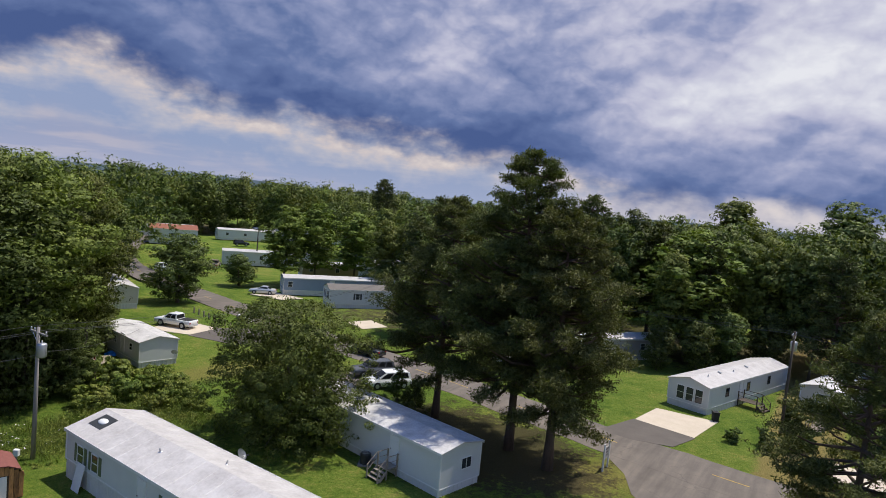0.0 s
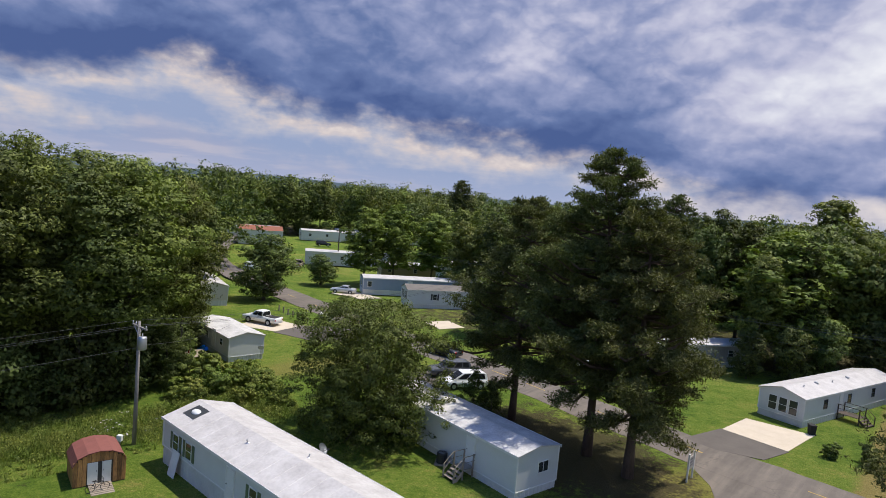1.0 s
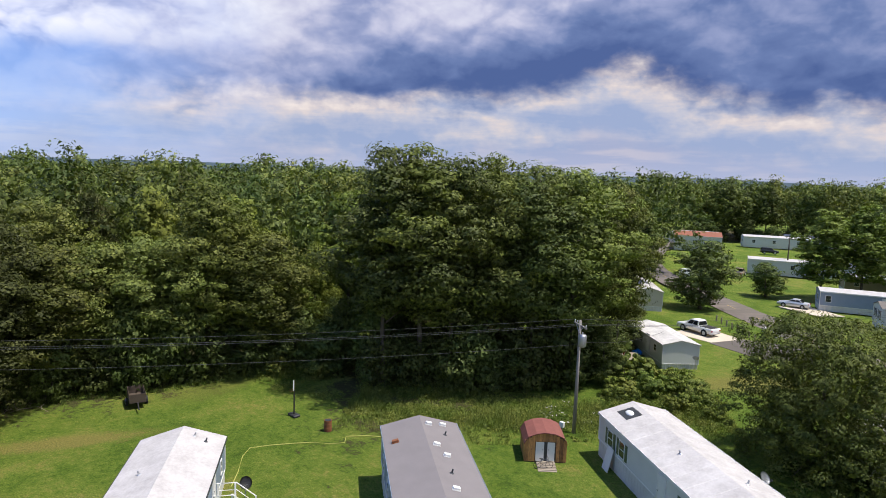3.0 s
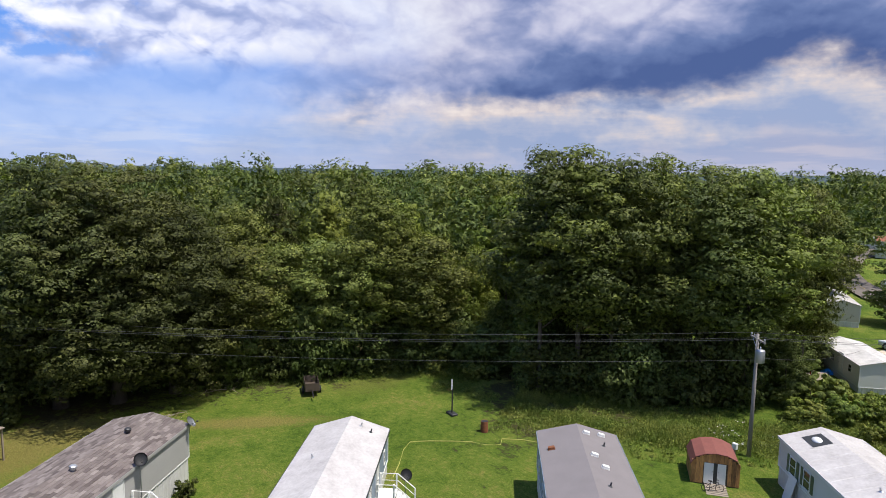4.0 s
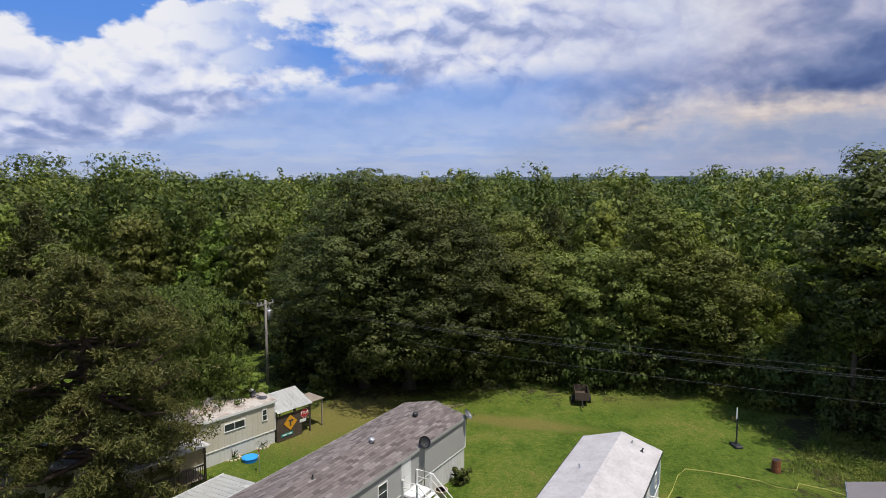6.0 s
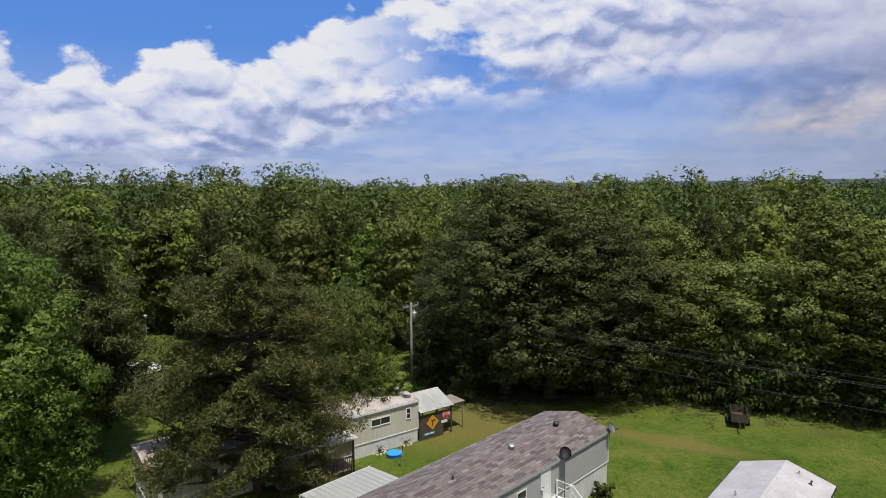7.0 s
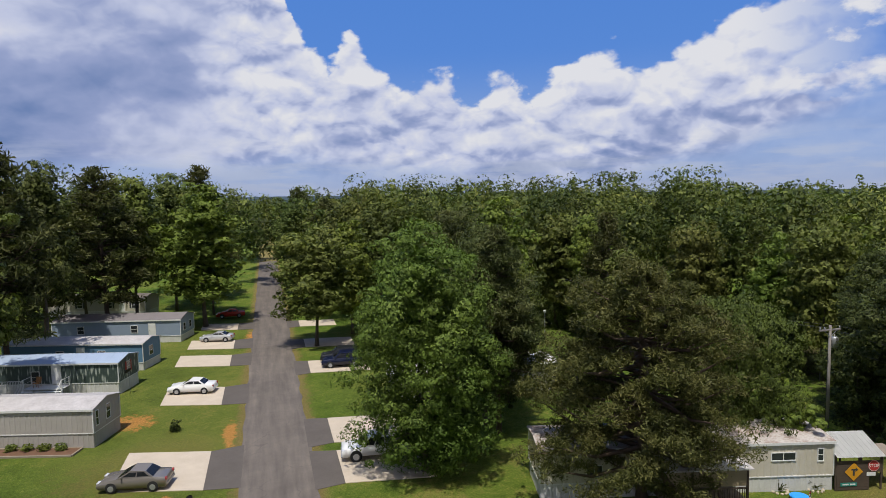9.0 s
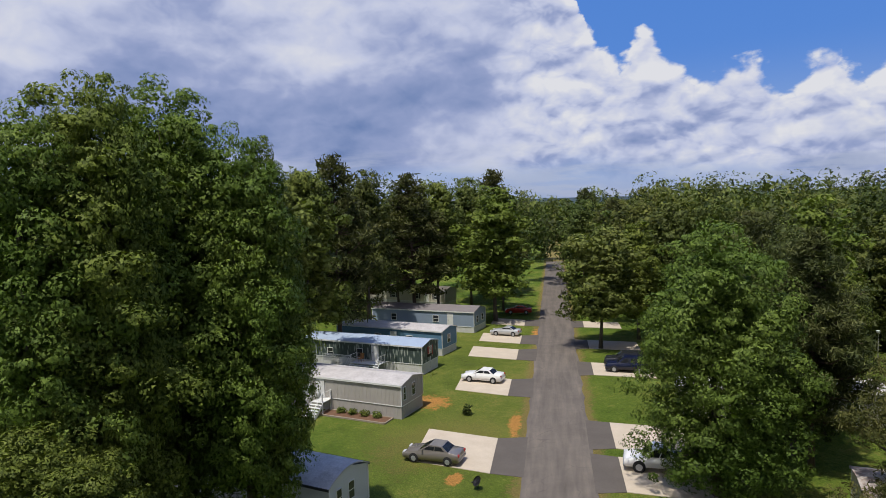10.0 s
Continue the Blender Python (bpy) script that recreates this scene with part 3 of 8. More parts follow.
# ---------------- building helpers ----------------
def finish(name, bm, mat, parent=None, label="", smooth=False):
    me = bpy.data.meshes.new(name)
    bm.normal_update()
    bm.to_mesh(me)
    bm.free()
    for m in mat if isinstance(mat, (list, tuple)) else (mat,):
        me.materials.append(m)
    if smooth:
        me.polygons.foreach_set("use_smooth", [True] * len(me.polygons))
    ob = new(name, me)
    if parent:
        ob.parent = parent
    if label:
        ob["label"] = label
    return ob


def part(name, bm, material, parent, label="", smooth=False):
    return finish(name, bm, material, parent, label, smooth)


def thing(name, m, label, category, group="", kind=""):
    e = new(name)
    e.empty_display_size = 0.3
    e.matrix_world = m
    return tagged(e, label, category, group, kind)


def box(bm, x0, x1, y0, y1, z0, z1, m=None, bevel=0.0):
    """Adds a box, its edges rounded where bevel is given."""
    c = bmesh.ops.create_cube(bm, size=1.0)["verts"]
    bmesh.ops.transform(bm, verts=c, matrix=Matrix.Translation(((x0 + x1) / 2, (y0 + y1) / 2, (z0 + z1) / 2)) @ Matrix.Diagonal((x1 - x0, y1 - y0, z1 - z0, 1)))
    if bevel:
        e = list({e for v in c for e in v.link_edges})
        r = bmesh.ops.bevel(bm, geom=e, offset=bevel, segments=1, affect="EDGES")
        c = r["verts"]
    if m is not None:
        bmesh.ops.transform(bm, verts=list({v for v in c}), matrix=m)
    return bm


def tube(bm, pts, radii, seg=8, cap=True):
    """A tapered tube along points."""
    rings = []
    pts = [Vector(p) for p in pts]
    for i, p in enumerate(pts):
        d = (pts[min(i + 1, len(pts) - 1)] - pts[max(i - 1, 0)]).normalized()
        a = d.orthogonal().normalized()
        b = d.cross(a)
        r = radii[i] if isinstance(radii, (list, tuple)) else radii
        rings.append([bm.verts.new(p + (a * math.cos(k * math.tau / seg) + b * math.sin(k * math.tau / seg)) * r) for k in range(seg)])
    for q, s in zip(rings, rings[1:]):
        # keep the rings in step where the frame turns
        off = min(range(seg), key=lambda o: (q[0].co - s[o].co).length)
        for k in range(seg):
            bm.faces.new((q[k], q[(k + 1) % seg], s[(k + 1 + off) % seg], s[(k + off) % seg]))
    if cap:
        bm.faces.new(rings[0][::-1])
        bm.faces.new(rings[-1])
    return bm


def prism(bm, outline, y0, y1):
    """Extrudes an outline in x and z from y0 to y1."""
    a = [bm.verts.new((x, y0, z)) for x, z in outline]
    b = [bm.verts.new((x, y1, z)) for x, z in outline]
    bm.faces.new(a)
    bm.faces.new(b[::-1])
    for i in range(len(a)):
        j = (i + 1) % len(a)
        bm.faces.new((a[j], a[i], b[i], b[j]))
    bmesh.ops.recalc_face_normals(bm, faces=bm.faces[:])
    return bm


def slab_poly(bm, pts, z0, z1):
    """A flat slab with the given outline."""
    a = [bm.verts.new((x, y, z0)) for x, y in pts]
    b = [bm.verts.new((x, y, z1)) for x, y in pts]
    bm.faces.new(a[::-1])
    bm.faces.new(b)
    for i in range(len(a)):
        j = (i + 1) % len(a)
        bm.faces.new((a[i], a[j], b[j], b[i]))
    bmesh.ops.recalc_face_normals(bm, faces=bm.faces[:])
    return bm


def mesh_np(name, V, F, mat, normals=None):
    """A mesh from arrays of points and of faces with equal corners, with its own soft normals where they are given."""
    me = bpy.data.meshes.new(name)
    me.vertices.add(len(V))
    me.vertices.foreach_set("co", np.asarray(V, np.float32).ravel())
    F = np.asarray(F, np.int32)
    me.loops.add(F.size)
    me.loops.foreach_set("vertex_index", F.ravel())
    me.polygons.add(len(F))
    me.polygons.foreach_set("loop_start", np.arange(0, F.size, F.shape[1], dtype=np.int32))
    me.update(calc_edges=True)
    if normals is not None:
        soft = me.attributes.new("custom_normal", "FLOAT_VECTOR", "POINT")
        soft.data.foreach_set("vector", np.asarray(normals, np.float32).ravel())
    me.materials.append(mat)
    return me


# the park's own frame: u along the street, away to the south-west; n across it, to the north-west
UX, NX = Vector((-0.532, -0.847)), Vector((-0.847, 0.532))


def pk(u, n):
    v = UX * u + NX * n
    return v.x, v.y

# ---------------- ground, street, drives ----------------
def ground():
    bm = bmesh.new()
    rings = [0, 15, 30, 45, 60, 80, 100, 130, 170, 230, 320, 450, 700, 1100, 1800, 3000, 4600]
    seg = 72
    rows = []
    for r in rings[1:]:
        rows.append([bm.verts.new((r * math.cos(k * math.tau / seg), r * math.sin(k * math.tau / seg), 0.0 if r < 130 else -0.3)) for k in range(seg)])
    c = bm.verts.new((0, 0, 0))
    for k in range(seg):
        bm.faces.new((c, rows[0][k], rows[0][(k + 1) % seg]))
    for a, b in zip(rows, rows[1:]):
        for k in range(seg):
            bm.faces.new((a[k], b[k], b[(k + 1) % seg], a[(k + 1) % seg]))
    tagged(finish("ground", bm, M["lawn"]), "mown green grass with dry and bare patches", "ground", kind="structure")


ground()


def ribbon(name, pts, width, z, mat, label, category, wob=0.12, kind="structure", thick=0.03):
    """A paved strip along points, with slightly broken edges."""
    rnd = random.Random(7)
    P = [Vector(p) for p in pts]
    fine = []
    for a, b in zip(P, P[1:]):
        k = max(1, int((b - a).length / 1.5))
        fine += [a.lerp(b, i / k) for i in range(k)]
    fine.append(P[-1])
    bm = bmesh.new()
    rows = []
    for i, p in enumerate(fine):
        d = (fine[min(i + 2, len(fine) - 1)] - fine[max(i - 2, 0)]).normalized()
        s = Vector((-d.y, d.x))
        l, r = p + s * (width / 2 + rnd.uniform(-wob, wob)), p - s * (width / 2 + rnd.uniform(-wob, wob))
        rows.append([bm.verts.new((*q, h)) for q, h in ((l, z - thick), (l, z), (p, z + 0.04), (r, z), (r, z - thick))])
    for a, b in zip(rows, rows[1:]):
        for k in range(4):
            bm.faces.new((a[k], a[k + 1], b[k + 1], b[k]))
    bmesh.ops.recalc_face_normals(bm, faces=bm.faces[:])
    return tagged(finish(name, bm, mat), label, category, kind=kind)


ribbon("road", [pk(u, 0) for u in (-53, -46, -20, 0, 40, 100, 150, 210)], 5.4, 0.030, M["asphalt"], "grey asphalt street with patches and worn edges", "road")
MAIN = [(112, -22), (60, 20), (26.5, 47.2), (18.0, 54.2), (1.3, 70.4), (-14, 83.5), (-29.8, 97.6), (-41, 108), (-53, 119), (-66, 134), (-76, 150), (-86, 175), (-92, 205)]
ribbon("road", MAIN, 6.2, 0.024, M["asphalt"], "grey asphalt road with a broken centre line", "road")



def junction():
    """The flared mouth of the street where it meets the road."""
    bm = bmesh.new()
    slab_poly(bm, [(19.0, 35.3), (16.6, 41.0), (15.8, 44.5), (16.3, 48.0), (15.6, 52.5), (13.5, 56.4), (18.0, 55.0), (27.0, 47.4), (28.0, 38.0)], -0.05, 0.019)
    tagged(finish("road", bm, M["asphalt"]), "flared asphalt mouth of the street at the road", "road", kind="structure")


junction()


def paved(pts, z=0.05, mat="concrete", name="parking_pad", label="pale concrete parking pad beside the street"):
    bm = bmesh.new()
    slab_poly(bm, pts, -0.05, z)
    return tagged(finish(name, bm, M[mat]), label, "parking pad", group="parking pads", kind="structure")


def pad(u0, u1, n0, n1, skew=0.0, apron=True):
    """A concrete pad in the park's frame with an asphalt apron to the street."""
    s = 1 if n0 > 0 else -1
    skew = skew or (1.7 if s < 0 else -1.0)
    paved([pk(u0, n0), pk(u0 + skew, n1), pk(u1 + skew, n1), pk(u1, n0)])
    if apron:
        paved([pk(u0 - 0.4, 2.5 * s), pk(u0, n0), pk(u1, n0), pk(u1 + 0.5, 2.5 * s)], 0.036, "asphalt_dark", "apron", "dark asphalt apron between pad and street")


# dashes of the centre line
def dashes():
    P = [Vector(p) for p in MAIN]
    bm0 = bmesh.new()
    box(bm0, -1.4, 1.4, -0.055, 0.055, 0.0, 0.006)
    first = finish("centre_line_dash", bm0, M["yellow"])
    tagged(first, "worn yellow dash painted on the road", "road marking", "centre line dashes", "structure")
    made = 0
    for a, b in zip(P, P[1:]):
        L, ang = (b - a).length, math.atan2((b - a).y, (b - a).x)
        s = 2.0
        while s < L - 1:
            p = a.lerp(b, s / L)
            if p.length < 160:
                m = Matrix.Translation((p.x, p.y, 0.066)) @ Matrix.Rotation(ang, 4, "Z")
                if made == 0:
                    first.matrix_world = m
                else:
                    copy_thing(first, m)
                made += 1
            s += 9.0


dashes()


# ---------------- trees ----------------
def cards(P, Nn, size, rng, aspect=1.5, bend=0.25):
    """Leaf sprays: one pointed face at each place, turned roughly along its normal."""
    n = len(P)
    Nn = Nn / (np.linalg.norm(Nn, axis=1, keepdims=True) + 1e-9)
    A = np.cross(Nn, rng.normal(size=(n, 3)))
    A /= np.linalg.norm(A, axis=1, keepdims=True) + 1e-9
    B = np.cross(Nn, A)
    s = (np.asarray(size) * rng.uniform(0.6, 1.4, n))[:, None]
    l, w = s * aspect * 0.5, s * 0.5
    V = np.empty((n, 3, 3))
    V[:, 0] = P - A * l + B * w * rng.uniform(-0.5, 0.5, (n, 1))
    V[:, 2] = P + A * l * rng.uniform(0.1, 1.0, (n, 1)) + B * w + Nn * s * bend * rng.uniform(-1, 1, (n, 1))
    V[:, 1] = P + A * l * rng.uniform(0.1, 1.0, (n, 1)) - B * w + Nn * s * bend * rng.uniform(-1, 1, (n, 1))
    return V.reshape(-1, 3), np.arange(3 * n).reshape(-1, 3)


def crown_points(rng, H, R, base, lobes, leaves, shape="round", clump=0.7, per=84):
    """Leaves in clumps, the clumps on lobes that fill a crown of the given height, radius and foot. Big leaves fill the inside. Returns points, leaf normals, lobes, leaf sizes and soft normals."""
    C = []
    mid, half = (H + base) / 2, (H - base) / 2
    for i in range(lobes):
        h = ((i + 0.5) / lobes) * 2 - 1
        if shape == "round":
            prof = math.sqrt(max(0.0, 1 - (h * 0.95) ** 2)) ** 0.8
        elif shape == "oval":
            prof = (1 - max(0.0, h) ** 1.7 * 0.85) * (0.72 + 0.28 * min(1, (h + 1) * 2))
        else:
            prof = (1 - h) * 0.5 * 0.95 + 0.08
        a = i * 2.399 + rng.uniform(-0.5, 0.5)
        rr = R * prof * math.sqrt(rng.uniform(0.05, 1.0)) * rng.uniform(0.72, 0.95)
        lr = R * rng.uniform(0.20, 0.40) * (0.55 + 0.45 * prof)
        C.append((rr * math.cos(a), rr * math.sin(a), mid + h * half * 0.94, lr, lr * rng.uniform(0.65, 1.0)))
    C = np.array(C)
    w = C[:, 3] ** 2
    n = max(8, leaves // per)
    which = rng.choice(lobes, n * 2, p=w / w.sum())
    d = rng.normal(size=(n * 2, 3))
    d[:, 2] += 0.25
    d /= np.linalg.norm(d, axis=1, keepdims=True)
    c = C[which]
    S = c[:, :3] + d * np.stack([c[:, 3], c[:, 3], c[:, 4]], 1) * rng.uniform(0.82, 1.08, (n * 2, 1))
    out = np.ones(n * 2, bool)
    for q in C:
        e = ((S - q[:3]) / np.array([q[3], q[3], q[4]])) ** 2
        out &= e.sum(1) > 0.45
    S, d = S[out][:n], d[out][:n]
    d0, k = d, len(S)
    rad = clump * rng.uniform(0.5, 1.35, k)
    # each clump is a small uneven cushion, its leaves lying on the outside of it
    o = rng.normal(size=(k, per, 3))
    o[:, :, 2] += 0.30
    o /= np.linalg.norm(o, axis=2, keepdims=True)
    flat = np.stack([rng.uniform(0.85, 1.3, k), rng.uniform(0.85, 1.3, k), rng.uniform(0.5, 0.85, k)], 1)
    P = S[:, None, :] + o * flat[:, None, :] * rad[:, None, None] * rng.uniform(0.78, 1.06, (k, per, 1))
    Nn = o * 1.0 + d[:, None, :] * 0.25 + np.array([0, 0, 0.15]) + rng.normal(size=(k, per, 3)) * 0.30
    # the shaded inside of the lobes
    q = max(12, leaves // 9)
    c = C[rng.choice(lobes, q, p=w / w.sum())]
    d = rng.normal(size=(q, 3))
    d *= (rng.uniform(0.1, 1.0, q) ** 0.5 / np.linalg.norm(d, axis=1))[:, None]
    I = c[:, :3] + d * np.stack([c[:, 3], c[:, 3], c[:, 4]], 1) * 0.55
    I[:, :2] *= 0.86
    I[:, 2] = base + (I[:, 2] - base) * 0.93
    # light falls on a clump and on its lobe as on one soft body
    axis = np.array([0, 0, mid - 0.25 * half])
    out = (S - axis) / np.array([R, R, half])
    soft = o * 0.95 + (d0 * 0.55 + out * 0.45)[:, None, :] + Nn * 0.28 + np.array([0, 0, 0.08])
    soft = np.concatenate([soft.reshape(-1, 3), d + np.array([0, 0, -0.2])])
    soft /= np.linalg.norm(soft, axis=1, keepdims=True) + 1e-9
    P = np.concatenate([P.reshape(-1, 3), I])
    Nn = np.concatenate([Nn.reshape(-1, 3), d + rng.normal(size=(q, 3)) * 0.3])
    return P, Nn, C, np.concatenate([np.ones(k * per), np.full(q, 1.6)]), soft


def trunk_mesh(bm, H, r, lobes, rng, lean=0.3, top=0.8, limbs=10, seg=9):
    pts, rad = [], []
    k = 7
    lx, ly = rng.uniform(-lean, lean, 2)
    for i in range(k + 1):
        f = i / k
        pts.append((lx * f + 0.12 * math.sin(f * 6), ly * f + 0.12 * math.cos(f * 5) - 0.12, -0.15 + H * top * f))
        rad.append(r * (1.35 if i == 0 else 1.0) * (1 - 0.8 * f))
    tube(bm, pts, rad, seg)
    order = rng.permutation(len(lobes))[:limbs]
    for i in order:
        x, y, z = lobes[i][:3]
        z0 = max(H * 0.15, min(z - math.hypot(x, y) * 0.6, H * top * 0.95))
        f = z0 / (H * top)
        b = Vector((lx * f, ly * f, z0))
        e = Vector((x, y, z))
        m = b.lerp(e, 0.5) + Vector((0, 0, 0.35))
        q = r * (1 - 0.8 * f) * 0.5
        tube(bm, [b, m, e], [q, q * 0.6, 0.02], 5)


def broadleaf(name, seed, H, R, base, lobes, leaves, size, mat, bark="bark", shape="round", r=0.22, label="", category="tree", group="", limbs=10, clump=0.72, per=84):
    rng = np.random.default_rng(seed)
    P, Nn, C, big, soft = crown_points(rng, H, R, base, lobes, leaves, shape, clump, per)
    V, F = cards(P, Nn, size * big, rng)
    t = thing(name, Matrix(), label, category, group)
    bm = bmesh.new()
    trunk_mesh(bm, H, r, C, rng, limbs=limbs)
    part("trunk", bm, M[bark], t, smooth=True)
    new("crown", mesh_np("crown", V, F, M[mat], np.repeat(soft, 3, 0))).parent = t
    return t


def pine(name, seed, H, R, base, whorls, per, tufts, size, mat, r=0.28, label="", group="", droop=0.15, power=0.95, needles=20, spread=0.42):
    """A pine: a straight trunk, whorls of limbs, each with tufts of needles towards its end."""
    rng = np.random.default_rng(seed)
    t = thing(name, Matrix(), label, "pine tree", group)
    bm = bmesh.new()
    lx, ly = rng.uniform(-0.4, 0.4, 2)
    k = 8
    tube(bm, [(lx * (i / k) ** 2, ly * (i / k) ** 2, -0.15 + H * 0.97 * i / k) for i in range(k + 1)], [r * (1.25 if i == 0 else 1) * (1 - 0.88 * i / k) for i in range(k + 1)], 9)
    P, Nn = [], []
    for i in range(whorls):
        f = i / (whorls - 1)
        z = base + (H - 0.6 - base) * f
        reach = R * ((1 - f) ** power * 0.92 + 0.10) * (0.55 + 0.45 * min(1.0, f * 5 + 0.25))
        for j in range(per):
            a = i * 1.9 + j * math.tau / per + rng.uniform(-0.45, 0.45)
            L = reach * rng.uniform(0.5, 1.25)
            rise = L * rng.uniform(-droop, 0.5)
            b = Vector((lx * (z / H) ** 2, ly * (z / H) ** 2, z))
            e = b + Vector((L * math.cos(a), L * math.sin(a), rise))
            m = b.lerp(e, 0.55) + Vector((0, 0, -0.10 * L))
            q = 0.03 + 0.022 * L
            tube(bm, [b, m, e], [q, q * 0.6, 0.012], 4, cap=False)
            # tufts on the limb and on its twigs
            n = max(2, int(tufts * (0.06 + 1.05 * L / R)))
            s = rng.uniform(0.3, 1.08, n) ** 0.62
            c = np.outer(1 - s, np.array(b)) + np.outer(s, np.array(e))
            c = c + rng.normal(size=(n, 3)) * np.array([0.26, 0.26, 0.15]) * (0.25 + 0.26 * L * s[:, None])
            o = rng.normal(size=(n, needles, 3)) * np.array([0.42, 0.42, 0.30]) * spread
            o[:, :, 2] += 0.1
            P.append((c[:, None, :] + o).reshape(-1, 3))
            Nn.append((np.cross(o, rng.normal(size=o.shape)) + rng.normal(size=o.shape) * 0.15 + np.array([0, 0, 0.15])).reshape(-1, 3))
    part("trunk", bm, M["bark_pine"], t, smooth=True)
    P, Nn = np.concatenate(P), np.concatenate(Nn)
    V, F = cards(P, Nn, size, rng, aspect=4.6, bend=0.1)
    new("crown", mesh_np("crown", V, F, M[mat])).parent = t
    return t


def put(t, x, y, turn=0.0, s=1.0, sz=None):
    """Stands a tree at a place."""
    t.matrix_world = Matrix.Translation((x, y, 0)) @ Matrix.Rotation(turn, 4, "Z") @ Matrix.Diagonal((s, s, sz or s, 1))
    return t


def again(t, x, y, turn=0.0, s=1.0, sz=None, label=""):
    c = copy_thing(t, Matrix())
    put(c, x, y, turn, s, sz)
    if label:
        c["label"] = label
    return c


# the trees that stand alone
PINES = "roadside pines"
put(pine("pine_tree", 11, 24.9, 7.3, 5.2, 28, 6, 74, 0.075, "needle_dark", 0.38, "tall dark green loblolly pine with a bare lower trunk", PINES, power=0.62), 7.4, 50.9)
put(pine("pine_tree", 12, 20.4, 7.0, 4.6, 23, 6, 68, 0.075, "needle_dark", 0.40, "broad dark green loblolly pine with a bare lower trunk", PINES, power=0.6), 10.1, 47.6)
put(pine("pine_tree", 13, 20.6, 6.8, 4.8, 23, 6, 66, 0.075, "needle_dark", 0.34, "dark green pine with long low limbs beside the road", PINES, power=0.62), 1.2, 57.0)
put(pine("pine_tree", 14, 15.6, 7.4, 1.9, 25, 7, 52, 0.08, "needle_olive", 0.34, "broad olive-brown pine leaning over the home", "", 0.25, 0.5), -37.8, -17.2)
put(pine("pine_tree", 15, 16.0, 6.0, 2.5, 18, 6, 38, 0.08, "needle_dark", 0.30, "dark pine with spreading limbs near the road"), 27.6, 38.0)
SHADE = put(broadleaf("shade_tree", 21, 10.2, 6.3, -1.8, 150, 100000, 0.135, "leaf_shade", shape="round", r=0.26, label="dense round shade tree with drooping lower boughs", clump=0.6, per=84), -10.6, 49.1)
MAPLE = put(broadleaf("maple_tree", 22, 18.0, 5.6, 1.2, 150, 80000, 0.155, "leaf_maple", shape="oval", r=0.32, label="tall bright green maple beside the street"), -31.9, -31.0)
OAK = put(broadleaf("oak_tree", 23, 20.4, 6.6, 2.2, 150, 70000, 0.17, "leaf_oak", shape="oval", r=0.45, label="large dark green oak at the edge of the yard"), -59.6, -1.6, 0.0, 1.15, 1.0)
TALL = put(broadleaf("oak_tree", 24, 26.5, 5.0, 4.0, 150, 76000, 0.16, "leaf_bright", shape="oval", r=0.45, label="very tall oak towering over the homes"), 4.6, -34.2)
again(OAK, -58.8, 2.6, 2.0, 1.25, 0.97)
again(OAK, -59.0, 7.2, 4.0, 1.0, 0.82)
again(OAK, -66.0, -7.6, 1.0, 0.75, 0.73)
again(TALL, 0.8, -37.6, 2.1, 1.0, 1.02)
again(TALL, 6.6, -31.8, 4.0, 0.8, 0.93)
again(TALL, 0.6, -42.6, 1.0, 0.95, 0.96)
again(TALL, -2.5, -36.1, 3.0, 0.74, 0.92)
again(TALL, -3.9, -36.8, 5.0, 0.5, 0.9)
again(TALL, 3.2, -33.0, 2.6, 0.5, 0.98)
again(MAPLE, 5.9, -27.0, 1.0, 0.75, 0.66)
again(SHADE, -47.8, -14.6, 3.0, 0.72, 1.12, "olive-green tree beside the pine")
again(OAK, -51.0, -43.5, 0.5, 0.8, 0.89)
again(OAK, -42.2, -33.6, 2.5, 0.62, 0.84)

# ---------------- mobile homes ----------------
def lap_walls(bm, L, W, z0, z1, lap=0.0, ribs=0.0):
    """Four outer walls of a box: plain, with horizontal laps, or with upright ribs."""
    if ribs:
        per = []
        for (ax, ay), (bx, by), (nx, ny) in (((0, -W / 2), (L, -W / 2), (0, -1)), ((L, -W / 2), (L, W / 2), (1, 0)), ((L, W / 2), (0, W / 2), (0, 1)), ((0, W / 2), (0, -W / 2), (-1, 0))):
            ln = math.hypot(bx - ax, by - ay)
            k = max(2, int(ln / ribs))
            for i in range(k):
                for g, o in ((0.0, 0.0), (0.62, 0.0), (0.72, 0.025), (0.9, 0.025)):
                    f = (i + g) / k
                    per.append((ax + (bx - ax) * f + nx * o, ay + (by - ay) * f + ny * o))
        a = [bm.verts.new((x, y, z0)) for x, y in per]
        b = [bm.verts.new((x, y, z1)) for x, y in per]
        for i in range(len(per)):
            j = (i + 1) % len(per)
            bm.faces.new((a[i], a[j], b[j], b[i]))
    else:
        rows = [(z0, 0.0)]
        if lap:
            k = max(1, round((z1 - z0) / lap))
            rows = []
            for i in range(k):
                rows += [(z0 + (z1 - z0) * i / k, 0.022), (z0 + (z1 - z0) * (i + 1) / k, 0.0)]
        else:
            rows.append((z1, 0.0))
        loops = []
        for z, o in rows:
            loops.append([bm.verts.new(p) for p in ((-o, -W / 2 - o, z), (L + o, -W / 2 - o, z), (L + o, W / 2 + o, z), (-o, W / 2 + o, z))])
        for a, b in zip(loops, loops[1:]):
            for i in range(4):
                j = (i + 1) % 4
                bm.faces.new((a[i], a[j], b[j], b[i]))
    bmesh.ops.recalc_face_normals(bm, faces=bm.faces[:])
    return bm


